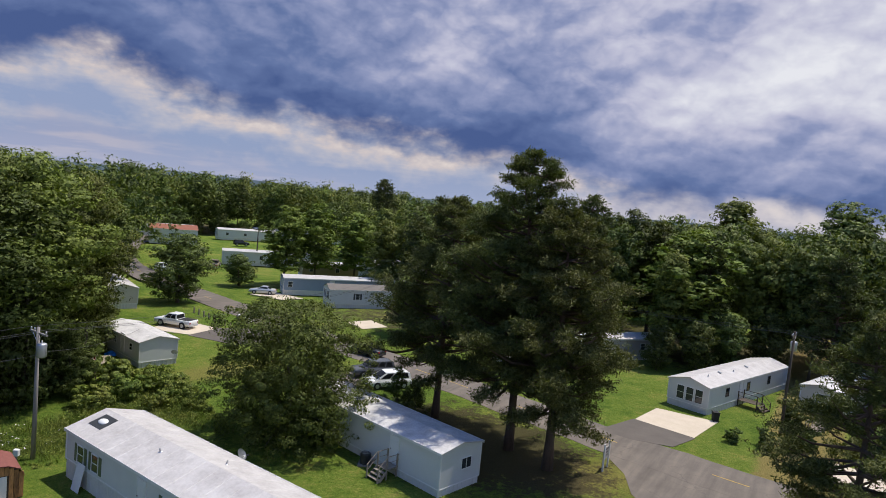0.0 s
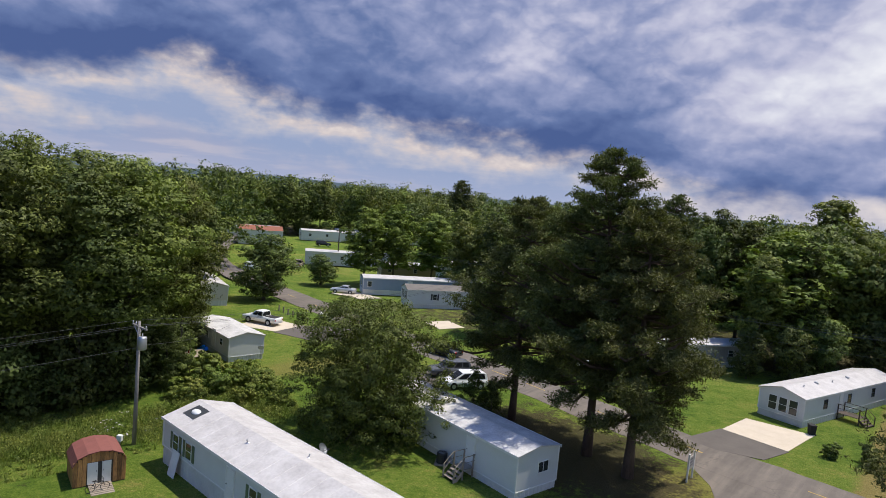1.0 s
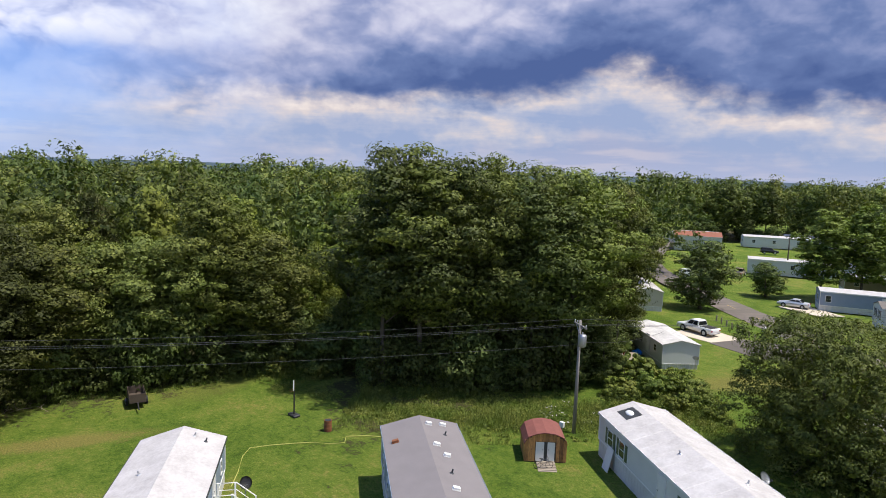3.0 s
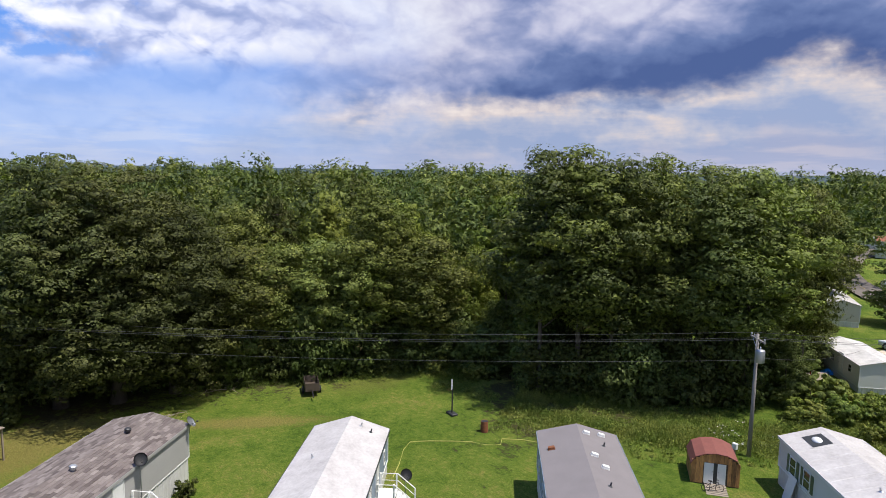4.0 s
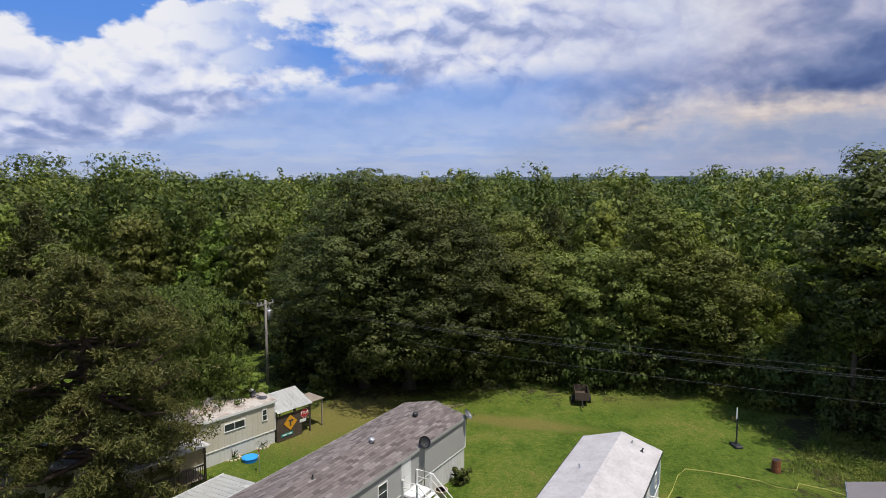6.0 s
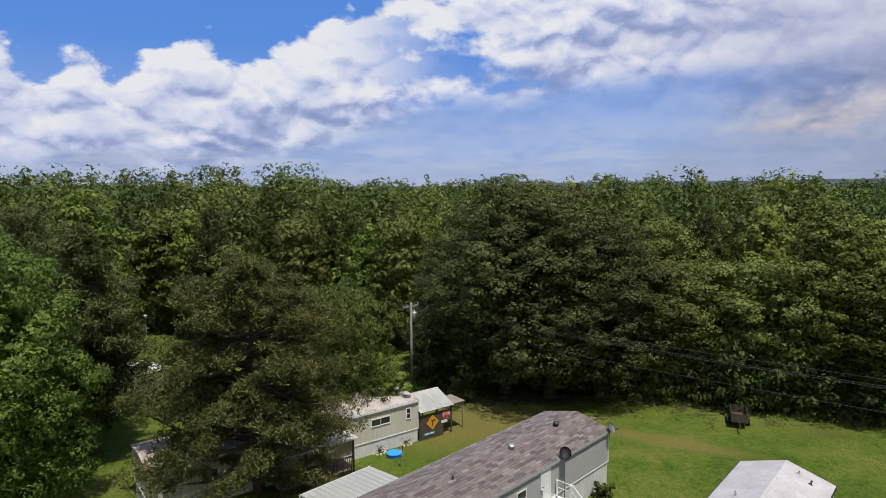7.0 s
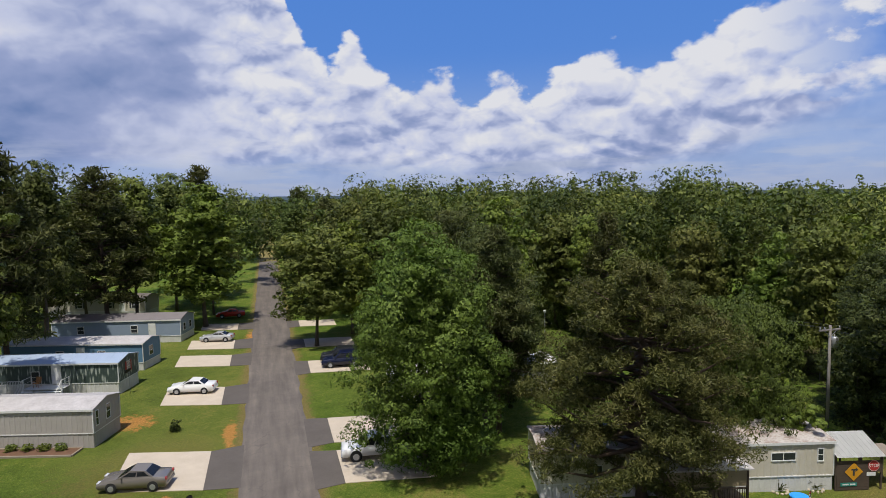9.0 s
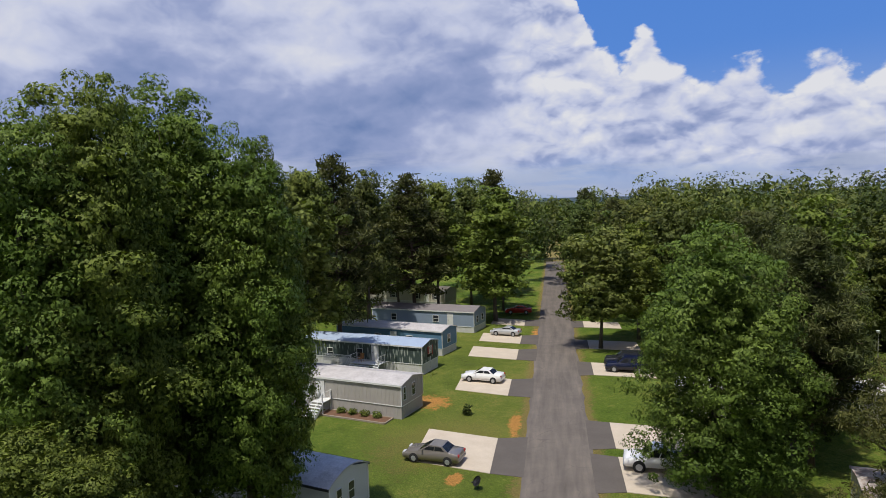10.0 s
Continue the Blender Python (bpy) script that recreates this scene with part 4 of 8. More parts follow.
def side_matrix(side, L, W, along, z):
    """A frame on a wall: x along it, y outwards, z up. s and n are the long walls (s at -y), w the end at x = 0, e the other."""
    if side == "s":
        return Matrix.Translation((along, -W / 2, z)) @ Matrix.Rotation(math.pi, 4, "Z")
    if side == "n":
        return Matrix.Translation((along, W / 2, z))
    if side == "w":
        return Matrix.Translation((0, along, z)) @ Matrix.Rotation(math.pi / 2, 4, "Z")
    return Matrix.Translation((L, along, z)) @ Matrix.Rotation(-math.pi / 2, 4, "Z")


def window(home, m, w, h, frame_mat="trim_white", shutters=None, bars=1):
    bm = bmesh.new()
    t = 0.06
    box(bm, -w / 2, w / 2, -0.02, 0.05, h - t, h)
    box(bm, -w / 2, w / 2, -0.02, 0.07, 0, t)
    box(bm, -w / 2, -w / 2 + t, -0.02, 0.05, t, h - t)
    box(bm, w / 2 - t, w / 2, -0.02, 0.05, t, h - t)
    for i in range(bars):
        if w > h:
            c = -w / 2 + w * (i + 1) / (bars + 1)
            box(bm, c - 0.02, c + 0.02, -0.02, 0.042, t, h - t)
        else:
            c = h * (i + 1) / (bars + 1)
            box(bm, -w / 2 + t, w / 2 - t, -0.02, 0.042, c - 0.02, c + 0.02)
    f = part("window", bm, M[frame_mat], home)
    f.matrix_local = m
    bm = bmesh.new()
    box(bm, -w / 2 + t - 0.005, w / 2 - t + 0.005, 0.0, 0.028, t - 0.005, h - t + 0.005)
    part("pane", bm, M["glass"], f)
    if shutters:
        for s in (-1, 1):
            bm = bmesh.new()
            c = s * (w / 2 + 0.19)
            box(bm, c - 0.16, c + 0.16, 0.0, 0.035, 0, h, bevel=0.008)
            for i in range(7):
                z = h * (i + 0.6) / 7.2
                box(bm, c - 0.12, c + 0.12, 0.034, 0.048, z, z + h * 0.07)
            part("shutter", bm, M[shutters], f)
    return f


def house_door(home, m, mat="trim_white", w=0.86, h=1.95):
    bm = bmesh.new()
    box(bm, -w / 2, w / 2, 0.0, 0.05, 0, h, bevel=0.01)
    box(bm, -w / 2 + 0.12, w / 2 - 0.12, 0.048, 0.062, 0.15, h * 0.45)
    box(bm, -w / 2 + 0.12, w / 2 - 0.12, 0.048, 0.062, h * 0.52, h * 0.92)
    d = part("door", bm, M[mat], home)
    d.matrix_local = m
    bm = bmesh.new()
    for a in ((-w / 2 - 0.07, -w / 2, 0, h + 0.07), (w / 2, w / 2 + 0.07, 0, h + 0.07), (-w / 2, w / 2, h, h + 0.07)):
        box(bm, a[0], a[1], 0.0, 0.07, a[2], a[3])
    part("door_frame", bm, M["trim_white"], d)
    bm = bmesh.new()
    tube(bm, [(w / 2 - 0.1, 0.05, 0.98), (w / 2 - 0.1, 0.12, 0.98), (w / 2 - 0.2, 0.12, 0.98)], 0.018, 6)
    part("door_handle", bm, M["dark_metal"], d)
    return d


def dish(parent, m, r=0.42, mat="metal", stem=0.7):
    """A satellite dish on a bent stem."""
    bm = bmesh.new()
    rings = []
    for i in range(6):
        f = i / 5
        rings.append([bm.verts.new((r * f * math.cos(k * math.tau / 16), r * 1.08 * f * math.sin(k * math.tau / 16), 0.28 * r * f * f)) for k in range(16)] if i else [bm.verts.new((0, 0, 0))])
    for k in range(16):
        bm.faces.new((rings[0][0], rings[1][k], rings[1][(k + 1) % 16]))
    for a, b in zip(rings[1:], rings[2:]):
        for k in range(16):
            bm.faces.new((a[k], b[k], b[(k + 1) % 16], a[(k + 1) % 16]))
    bmesh.ops.solidify(bm, geom=bm.faces[:], thickness=0.015)
    e = thing("satellite_dish", m, "round satellite dish on a steel post", "satellite dish", "satellite dishes")
    d = part("reflector", bm, M[mat], e, smooth=True)
    d.matrix_local = Matrix.Translation((0, 0, stem)) @ Matrix.Rotation(radians(52), 4, "X") @ Matrix.Translation((0, 0, 0.08))
    bm = bmesh.new()
    tube(bm, [(0, 0, -0.05), (0, 0, stem - 0.05), (0, -0.06, stem)], 0.03, 8)
    part("post", bm, M["metal"], e, smooth=True)
    bm = bmesh.new()
    tube(bm, [(0, -0.1, stem - 0.1), (0, -0.5, stem + 0.12)], 0.012, 6)
    box(bm, -0.05, 0.05, -0.58, -0.48, stem + 0.08, stem + 0.18, bevel=0.01)
    part("feed_arm", bm, M["dark_metal"], e)
    return e


def roof_vents(home, L, W, zr, slope, where, mat="metal"):
    """Vents on a roof: x, y and the kind (pipe: a small stack; hood: a low box)."""
    for x, y, kind, m in where:
        z = zr - abs(y) * slope
        bm = bmesh.new()
        if kind == "pipe":
            tube(bm, [(0, 0, -0.1), (0, 0, 0.22)], 0.05, 8)
            tube(bm, [(0, 0, -0.02), (0, 0, 0.03)], [0.13, 0.07], 8)
        elif kind == "cap":
            tube(bm, [(0, 0, -0.1), (0, 0, 0.14)], 0.11, 10)
            tube(bm, [(0, 0, 0.14), (0, 0, 0.26), (0, 0, 0.31)], [0.19, 0.19, 0.10], 10)
        else:
            box(bm, -0.12, 0.12, -0.20, 0.20, -0.05, 0.15, bevel=0.03)
            box(bm, -0.14, 0.14, -0.22, 0.22, -0.03, 0.012)
        v = part("roof_vent", bm, M[m], home)
        v.matrix_local = Matrix.Translation((x, y, z + 0.02)) @ Matrix.Rotation(math.atan(slope) * (-1 if y > 0 else 1), 4, "X")


def steps(m, w=1.1, n=4, rise=0.18, mat="wood", rails=True, landing=1.1, label="weathered wooden entrance steps with handrails"):
    """A small porch: a landing on posts and steps that lead down from it along +y."""
    t = thing("porch_steps", m, label, "steps", "entrance steps")
    H = n * rise
    k = max(3, int(landing / 0.15))
    for i in range(k):
        bm = bmesh.new()
        y = landing * i / k
        box(bm, -w / 2, w / 2, y, y + landing / k - 0.012, H - 0.04, H)
        part("deck_board", bm, M[mat], t)
    for s in (-1, 1):
        for y in (0.08, landing - 0.06):
            bm = bmesh.new()
            x = s * (w / 2 - 0.05)
            box(bm, x - 0.045, x + 0.045, y - 0.045, y + 0.045, -0.05, H + (0.95 if rails else -0.04))
            part("post", bm, M[mat], t)
    for i in range(n - 1):
        bm = bmesh.new()
        z = H - rise * (i + 1)
        y = landing + 0.26 * i
        box(bm, -w / 2, w / 2, y, y + 0.28, z - 0.04, z, bevel=0.006)
        part("tread", bm, M[mat], t)
    for s in (-1, 1):
        bm = bmesh.new()
        x = s * (w / 2 + 0.02)
        e = landing + 0.26 * (n - 1) + 0.05
        prism(bm, [(landing - 0.05, H - 0.02), (e, rise * 0.2), (e, -0.03), (e - 0.3, -0.03), (landing - 0.05, H - 0.3)], x - 0.02, x + 0.02)
        bmesh.ops.transform(bm, verts=bm.verts[:], matrix=Matrix(((0, 1, 0, 0), (1, 0, 0, 0), (0, 0, 1, 0), (0, 0, 0, 1))))
        part("stringer", bm, M[mat], t)
        if rails:
            bm = bmesh.new()
            tube(bm, [(x, 0.0, H + 0.93), (x, landing, H + 0.93), (x, e, 0.98)], 0.035, 5)
            tube(bm, [(x, 0.0, H + 0.5), (x, landing, H + 0.5), (x, e, 0.52)], 0.025, 5)
            box(bm, x - 0.04, x + 0.04, e - 0.06, e + 0.02, -0.05, 1.0)
            part("handrail", bm, M[mat], t)
    return t


def home(px, py, ang, L, W, wall, roof, label, eave=3.25, ridge=3.75, skirt=0.75, lap=0.0, ribs=0.0, group="mobile homes", fascia="trim_white", seams=0, skirt_mat="skirt", band=None, overhang=0.12, rounded=False):
    """A single-wide home. Its frame: x along it from the end at (px, py), y across, z up."""
    t = thing("mobile_home", Matrix.Translation((px, py, 0)) @ Matrix.Rotation(radians(ang), 4, "Z"), label, "mobile home", group)
    bm = bmesh.new()
    lap_walls(bm, L - 0.06, W - 0.06, -0.05, skirt, ribs=0.4)
    bmesh.ops.translate(bm, verts=bm.verts[:], vec=(0.03, 0, 0))
    part("skirting", bm, M[skirt_mat], t, "pale ribbed skirting round the foot")
    bm = bmesh.new()
    lap_walls(bm, L, W, skirt, eave - 0.05, lap, ribs)
    # the gables
    for x in (0.0, L):
        v = [bm.verts.new(p) for p in ((x, -W / 2, eave - 0.06), (x, W / 2, eave - 0.06), (x, 0, ridge - 0.07))]
        bm.faces.new(v)
    bm.faces.new([bm.verts.new(p) for p in ((0, -W / 2, skirt), (L, -W / 2, skirt), (L, W / 2, skirt), (0, W / 2, skirt))])
    part("wall_shell", bm, M[wall], t)
    bm = bmesh.new()
    box(bm, -0.03, L + 0.03, -W / 2 - 0.035, W / 2 + 0.035, skirt - 0.05, skirt + 0.02)
    part("base_trim", bm, M["trim_white"], t)
    if band:
        bm = bmesh.new()
        box(bm, -0.028, L + 0.028, -W / 2 - 0.028, W / 2 + 0.028, skirt + 0.02, skirt + 0.35)
        part("wall_band", bm, M[band], t)
    # corner trim
    for cx in (0, L):
        for cy in (-W / 2, W / 2):
            bm = bmesh.new()
            box(bm, cx - 0.045, cx + 0.045, cy - 0.045, cy + 0.045, skirt, eave - 0.06)
            part("corner_trim", bm, M["trim_white"], t)
    o = overhang
    sl = (ridge - eave) / (W / 2)
    prof = [(-W / 2 - o, eave - sl * o), (0, ridge), (W / 2 + o, eave - sl * o)]
    if rounded:
        prof = [(W / 2 * f * (1 + o / W * 2 * abs(f)), eave + (ridge - eave) * (1 - f * f) - sl * o * f * f) for f in (-1, -0.75, -0.5, -0.25, 0, 0.25, 0.5, 0.75, 1)]
    bm = bmesh.new()
    k = max(2, int((L + 2 * o) / seams)) if seams else 1
    rows = []
    for i in range(k + 1):
        x = -o + (L + 2 * o) * i / k
        rows.append([bm.verts.new((x, y, z)) for y, z in prof])
        if seams and 0 < i < k:
            rows.append([bm.verts.new((x + 0.03, y, z + 0.022)) for y, z in prof])
            rows.append([bm.verts.new((x + 0.06, y, z)) for y, z in prof])
    for a, b in zip(rows, rows[1:]):
        for j in range(len(prof) - 1):
            bm.faces.new((a[j], b[j], b[j + 1], a[j + 1]))
    bmesh.ops.recalc_face_normals(bm, faces=bm.faces[:])
    if sum(f.normal.z for f in bm.faces) < 0:
        bmesh.ops.reverse_faces(bm, faces=bm.faces[:])
    bmesh.ops.solidify(bm, geom=bm.faces[:], thickness=0.07)
    part("roof", bm, M[roof], t, smooth=False)
    for s in (-1, 1):
        bm = bmesh.new()
        y = s * (W / 2 + o + 0.015)
        box(bm, -o, L + o, min(y, y + s * 0.02), max(y, y + s * 0.02), eave - sl * o - 0.16, eave - sl * o + 0.015)
        part("fascia", bm, M[fascia], t)
    t["len"], t["wid"] = L, W
    return t


def fit_out(t, wins=(), doors=(), frame_mat="trim_white", shutters=None, z=1.45):
    """Windows and doors: (side, along, width, height) with an optional own sill height."""
    L, W = t["len"], t["wid"]
    for w in wins:
        side, along, ww, hh = w[:4]
        window(t, side_matrix(side, L, W, along, w[4] if len(w) > 4 else z), ww, hh, frame_mat, shutters)
    for d in doors:
        house_door(t, side_matrix(d[0], L, W, d[1], d[3] if len(d) > 3 else 0.85), d[2] if len(d) > 2 else "trim_white")


# the row north-west of the street
h = home(-21.2, 41.5, -35.4, 20, 5.0, "white_wall", "white_roof", "white mobile home with a white coated roof and green shutters", eave=3.25, ridge=3.95, skirt=1.25, seams=1.2)
fit_out(h, [("s", 1.9, 0.85, 1.15), ("s", 3.7, 0.85, 1.15), ("s", 11.5, 0.85, 1.15), ("s", 15.5, 0.85, 1.15), ("n", 3, 0.9, 1.1)], [("s", 9.0)], shutters="trim_green")
roof_vents(h, 20, 5.0, 3.95, 0.28, [(8.0, -0.9, "pipe", "metal"), (12.0, 0.8, "pipe", "metal")])
H1 = h
h = home(-8.6, 53.6, -43.4, 16, 4.2, "white_wall", "old_roof", "white mobile home with a stained white roof", eave=3.15, ridge=3.5, skirt=0.55)
fit_out(h, [("e", 0.55, 1.1, 0.85), ("s", 3.0, 0.9, 0.9)], [("s", 11.4)])
H2 = h
h = home(-28.6, 27.0, -35.4, 20, 4.75, "slate_wall", "grey_roof", "blue mobile home with a grey shingled roof", eave=3.7, ridge=4.3, skirt=1.3, seams=0, fascia="slate_wall")
fit_out(h, [("s", 2.0, 0.9, 1.1), ("s", 5.0, 0.9, 1.1), ("s", 9.0, 0.9, 1.1), ("s", 13.0, 0.9, 1.1), ("n", 3, 0.9, 1.1), ("n", 8, 0.9, 1.1)], [("n", 11)])
roof_vents(h, 20, 4.75, 4.3, 0.253, [(1.15, 0.45, "hood", "trim_white"), (0.85, 1.4, "hood", "trim_white"), (2.37, 1.32, "pipe", "trim_dark"), (4.2, 0.5, "hood", "trim_white"), (2.9, -1.8, "hood", "rust"), (5.5, 0.9, "hood", "trim_white"), (7.6, 0.8, "pipe", "trim_dark"), (9.4, 0.7, "hood", "trim_white")])
H3 = h
h = home(-37.4, 15.3, -33.6, 20, 4.8, "slate_wall", "white_roof", "blue-grey mobile home with a bright white metal roof", eave=3.12, ridge=3.88, skirt=0.95, fascia="trim_dark")
fit_out(h, [("n", 1.6, 0.5, 0.9), ("n", 7.0, 0.9, 1.1), ("n", 12.0, 0.9, 1.1), ("s", 4, 0.9, 1.1)], [("n", 4.4, "trim_white", 0.95)])
roof_vents(h, 20, 4.8, 3.88, 0.317, [(1.3, 1.5, "pipe", "trim_dark"), (0.9, 0.8, "pipe", "metal"), (5.4, -1.2, "pipe", "metal")])
H4 = h
h = home(-42.8, 3.72, -36.5, 21, 4.9, "grey_wall", "brown_roof", "grey lap-sided mobile home with a brown shingled roof", eave=3.8, ridge=4.4, skirt=1.6, lap=0.16, seams=0, fascia="grey_wall")
fit_out(h, [("n", 9.6, 0.9, 1.1), ("n", 14.0, 0.9, 1.1), ("s", 4, 0.9, 1.1), ("s", 10, 0.9, 1.1)], [("n", 7.3, "trim_white", 1.6)], z=2.0)
H5 = h
# the old home under the pine, with its porch
h = home(-48.6, -9.56, -46.0, 19.6, 4.2, "cream_wall", "rust_roof", "old cream mobile home with a rust-stained roof under a pine", eave=3.38, ridge=3.62, skirt=1.05, ribs=0.45)
fit_out(h, [("n", 0.9, 0.45, 0.9, 2.0), ("n", 3.4, 1.7, 0.6, 2.1), ("n", 16.0, 1.1, 0.8)], [("n", 12.4)])
H6 = h
h = home(-55.5, -35.5, -38.0, 17, 4.2, "pale_wall", "old_roof", "shaded mobile home behind the trees", eave=3.0, ridge=3.35, skirt=0.7)
fit_out(h, [("n", 3, 1.0, 0.9), ("n", 8, 1.0, 0.9), ("n", 14.5, 1.0, 0.9)], [("n", 11)])

# the row south-east of the street
h = home(-19.2, -56.4, -47.5, 16, 4.3, "pale_wall", "white_roof", "pale grey mobile home with a white roof and ribbed siding", eave=3.3, ridge=3.75, skirt=1.25, ribs=0.42, skirt_mat="pale_wall")
fit_out(h, [("w", -0.2, 0.7, 1.3, 1.7), ("w", 1.55, 0.5, 1.3, 1.7), ("n", 12.5, 0.9, 1.0)], [("n", 9.2, "trim_white", 1.25), ("n", 11.0, "trim_white", 1.25)])
H8 = h
h = home(-26.2, -69.8, -47.5, 17, 4.3, "green_wall", "blue_roof", "mobile home with dark green siding and a pale blue roof", eave=3.45, ridge=3.9, skirt=1.3, seams=1.3)
fit_out(h, [("w", 0.0, 0.7, 1.2, 1.9)], shutters="trim_red")
fit_out(h, [("n", 8.6, 0.9, 1.2), ("n", 13.0, 0.9, 1.0)], [("n", 6.4, "trim_white", 1.3)])
H9 = h
h = home(-31.9, -77.4, -49.0, 17, 4.3, "blue_wall", "white_roof", "blue mobile home with a white metal roof", eave=3.3, ridge=3.7, skirt=0.95)
fit_out(h, [("w", 0.2, 1.0, 1.2), ("n", 5.0, 1.0, 1.0), ("n", 10.0, 1.0, 1.0)], [("n", 7.5)])
h = home(-42.0, -89.0, -46.0, 18, 5.2, "slate_wall", "grey_roof", "blue-grey mobile home with a grey roof", eave=3.3, ridge=3.9, skirt=0.95, seams=0)
fit_out(h, [("w", -1.0, 0.9, 1.1), ("w", 1.2, 0.9, 1.1), ("n", 6.5, 1.0, 1.1), ("n", 14.0, 1.0, 1.1)], [("n", 4.0)])
h = home(-47.3, -113.5, -52.0, 18, 4.5, "cream_wall", "brown_roof", "tan mobile home with a brown roof under trees", eave=3.3, ridge=3.8, skirt=0.9, seams=0)
fit_out(h, [("n", 2.0, 1.0, 1.1), ("n", 6.5, 1.0, 1.1), ("n", 12.0, 1.0, 1.1)], [("n", 4.2)], shutters="trim_dark")
h = home(-8.6, -38.3, -49.0, 16, 4.2, "white_wall", "old_roof", "white mobile home with a grey curved metal roof", eave=3.1, ridge=3.75, skirt=0.7, rounded=True, fascia="trim_dark")
fit_out(h, [("w", -0.2, 0.7, 1.2), ("w", 1.1, 0.6, 1.2), ("n", 4, 0.9, 1.0)], [("n", 8)])

# homes to the north, round the bend of the road
h = home(-28.1, 64.8, 139.0, 9.5, 4.0, "white_wall", "old_roof", "small white mobile home with a weathered roof", eave=2.75, ridge=3.2, skirt=0.6)
fit_out(h, [("n", 2.0, 0.7, 0.8), ("n", 6.0, 0.9, 0.8)], [("n", 4.0)])
h = home(28.6, 67.0, 41.5, 22, 4.6, "white_wall", "white_roof", "long white mobile home with a bright white roof", eave=3.0, ridge=3.6, skirt=0.7)
fit_out(h, [("w", -1.25, 0.9, 1.55, 0.95), ("w", -0.2, 0.9, 1.55, 0.95), ("w", 0.85, 0.9, 1.55, 0.95)])
fit_out(h, [("s", 4.5, 0.8, 1.0), ("s", 10.0, 0.8, 1.0), ("s", 16.0, 0.8, 1.0)], [("s", 8.0)], frame_mat="trim_dark")
roof_vents(h, 22, 4.6, 3.6, 0.26, [(3, -0.6, "pipe", "metal"), (6, -0.5, "hood", "metal"), (9, -0.8, "pipe", "metal"), (13, -0.6, "hood", "metal")])
H7 = h
h = home(-28.6, 117.4, 22.0, 24, 4.4, "slate_wall", "white_roof", "pale blue mobile home with a white roof", eave=3.2, ridge=3.6, skirt=0.9)
fit_out(h, [("s", 1.2, 0.9, 1.1), ("s", 12.0, 0.9, 1.0), ("s", 15.0, 0.9, 1.0), ("w", 0, 0.8, 1.1)], [("s", 9.0)])
h = home(-18.6, 108.6, 24.0, 14, 4.4, "white_wall", "brown_roof", "white lap-sided mobile home with a brown roof", eave=3.2, ridge=3.9, skirt=0.7, lap=0.2, seams=0)
fit_out(h, [("w", -1.0, 0.7, 1.3), ("w", 1.0, 0.7, 1.3), ("s", 5.0, 0.8, 1.1)], shutters="trim_dark")
h = home(-52.0, 152.0, 20.0, 22, 4.4, "white_wall", "white_roof", "long white mobile home beyond the bend", eave=3.3, ridge=3.7)
fit_out(h, [("s", 3, 0.9, 1.0), ("s", 9, 0.9, 1.0), ("s", 16, 0.9, 1.0)])
h = home(-30.5, 141.0, 24.0, 13, 4.4, "tan_wall", "white_roof", "tan mobile home with a white roof", eave=3.3, ridge=3.7)
fit_out(h, [("s", 2, 0.9, 1.0), ("s", 8, 0.9, 1.0)])
h = home(-17.0, 152.0, 60.0, 13, 4.6, "cream_wall", "white_roof", "cream mobile home with a white roof among trees", eave=3.2, ridge=3.9)
fit_out(h, [("w", 0, 1.0, 1.1), ("s", 4, 0.9, 1.0)])
h = home(-84.7, 183.9, 28.0, 13, 6.5, "white_wall", "orange_roof", "white house with an orange roof", eave=4.4, ridge=5.6, skirt=0.7, seams=0, group="")
fit_out(h, [("s", 2, 1.0, 1.3), ("s", 6, 1.0, 1.3), ("s", 9.0, 1.0, 1.3), ("s", 11.5, 1.0, 1.3)], shutters="trim_dark", z=1.9)
for (x, y, a, w) in ((-75.6, 214.1, 30, "white_wall"), (-68.0, 230.3, 24, "cream_wall"), (-50.0, 234.8, 18, "pale_wall"), (-100.6, 203.4, 30, "white_wall")):
    h = home(x, y, a, 20, 4.6, w, "white_roof", "far mobile home with a white roof", eave=3.4, ridge=3.9, skirt=0.8, seams=2.4)
    fit_out(h, [("s", 3, 1.0, 1.0), ("s", 9, 1.0, 1.0), ("s", 16, 1.0, 1.0), ("w", 0, 1.0, 1.0)])
h = home(-45.0, 90.5, 128.0, 12, 4.2, "cream_wall", "white_roof", "cream mobile home with a white roof beside the trees", eave=3.1, ridge=3.7)
fit_out(h, [("n", 3, 0.9, 1.0), ("n", 7, 0.9, 1.0)])
h = home(14.0, 84.5, 22.0, 21, 4.4, "pale_wall", "white_roof", "pale mobile home with a white roof behind the pines", eave=3.1, ridge=3.6)
fit_out(h, [("s", 3, 0.9, 1.0), ("s", 10, 0.9, 1.0), ("s", 17, 0.9, 1.0)], [("s", 6.5)])
h = home(44.6, 69.4, 41.5, 14, 4.2, "cream_wall", "old_roof", "cream mobile home with a worn white roof", eave=3.0, ridge=3.5)
fit_out(h, [("w", 0, 1.0, 1.0), ("s", 5, 0.9, 1.0)])

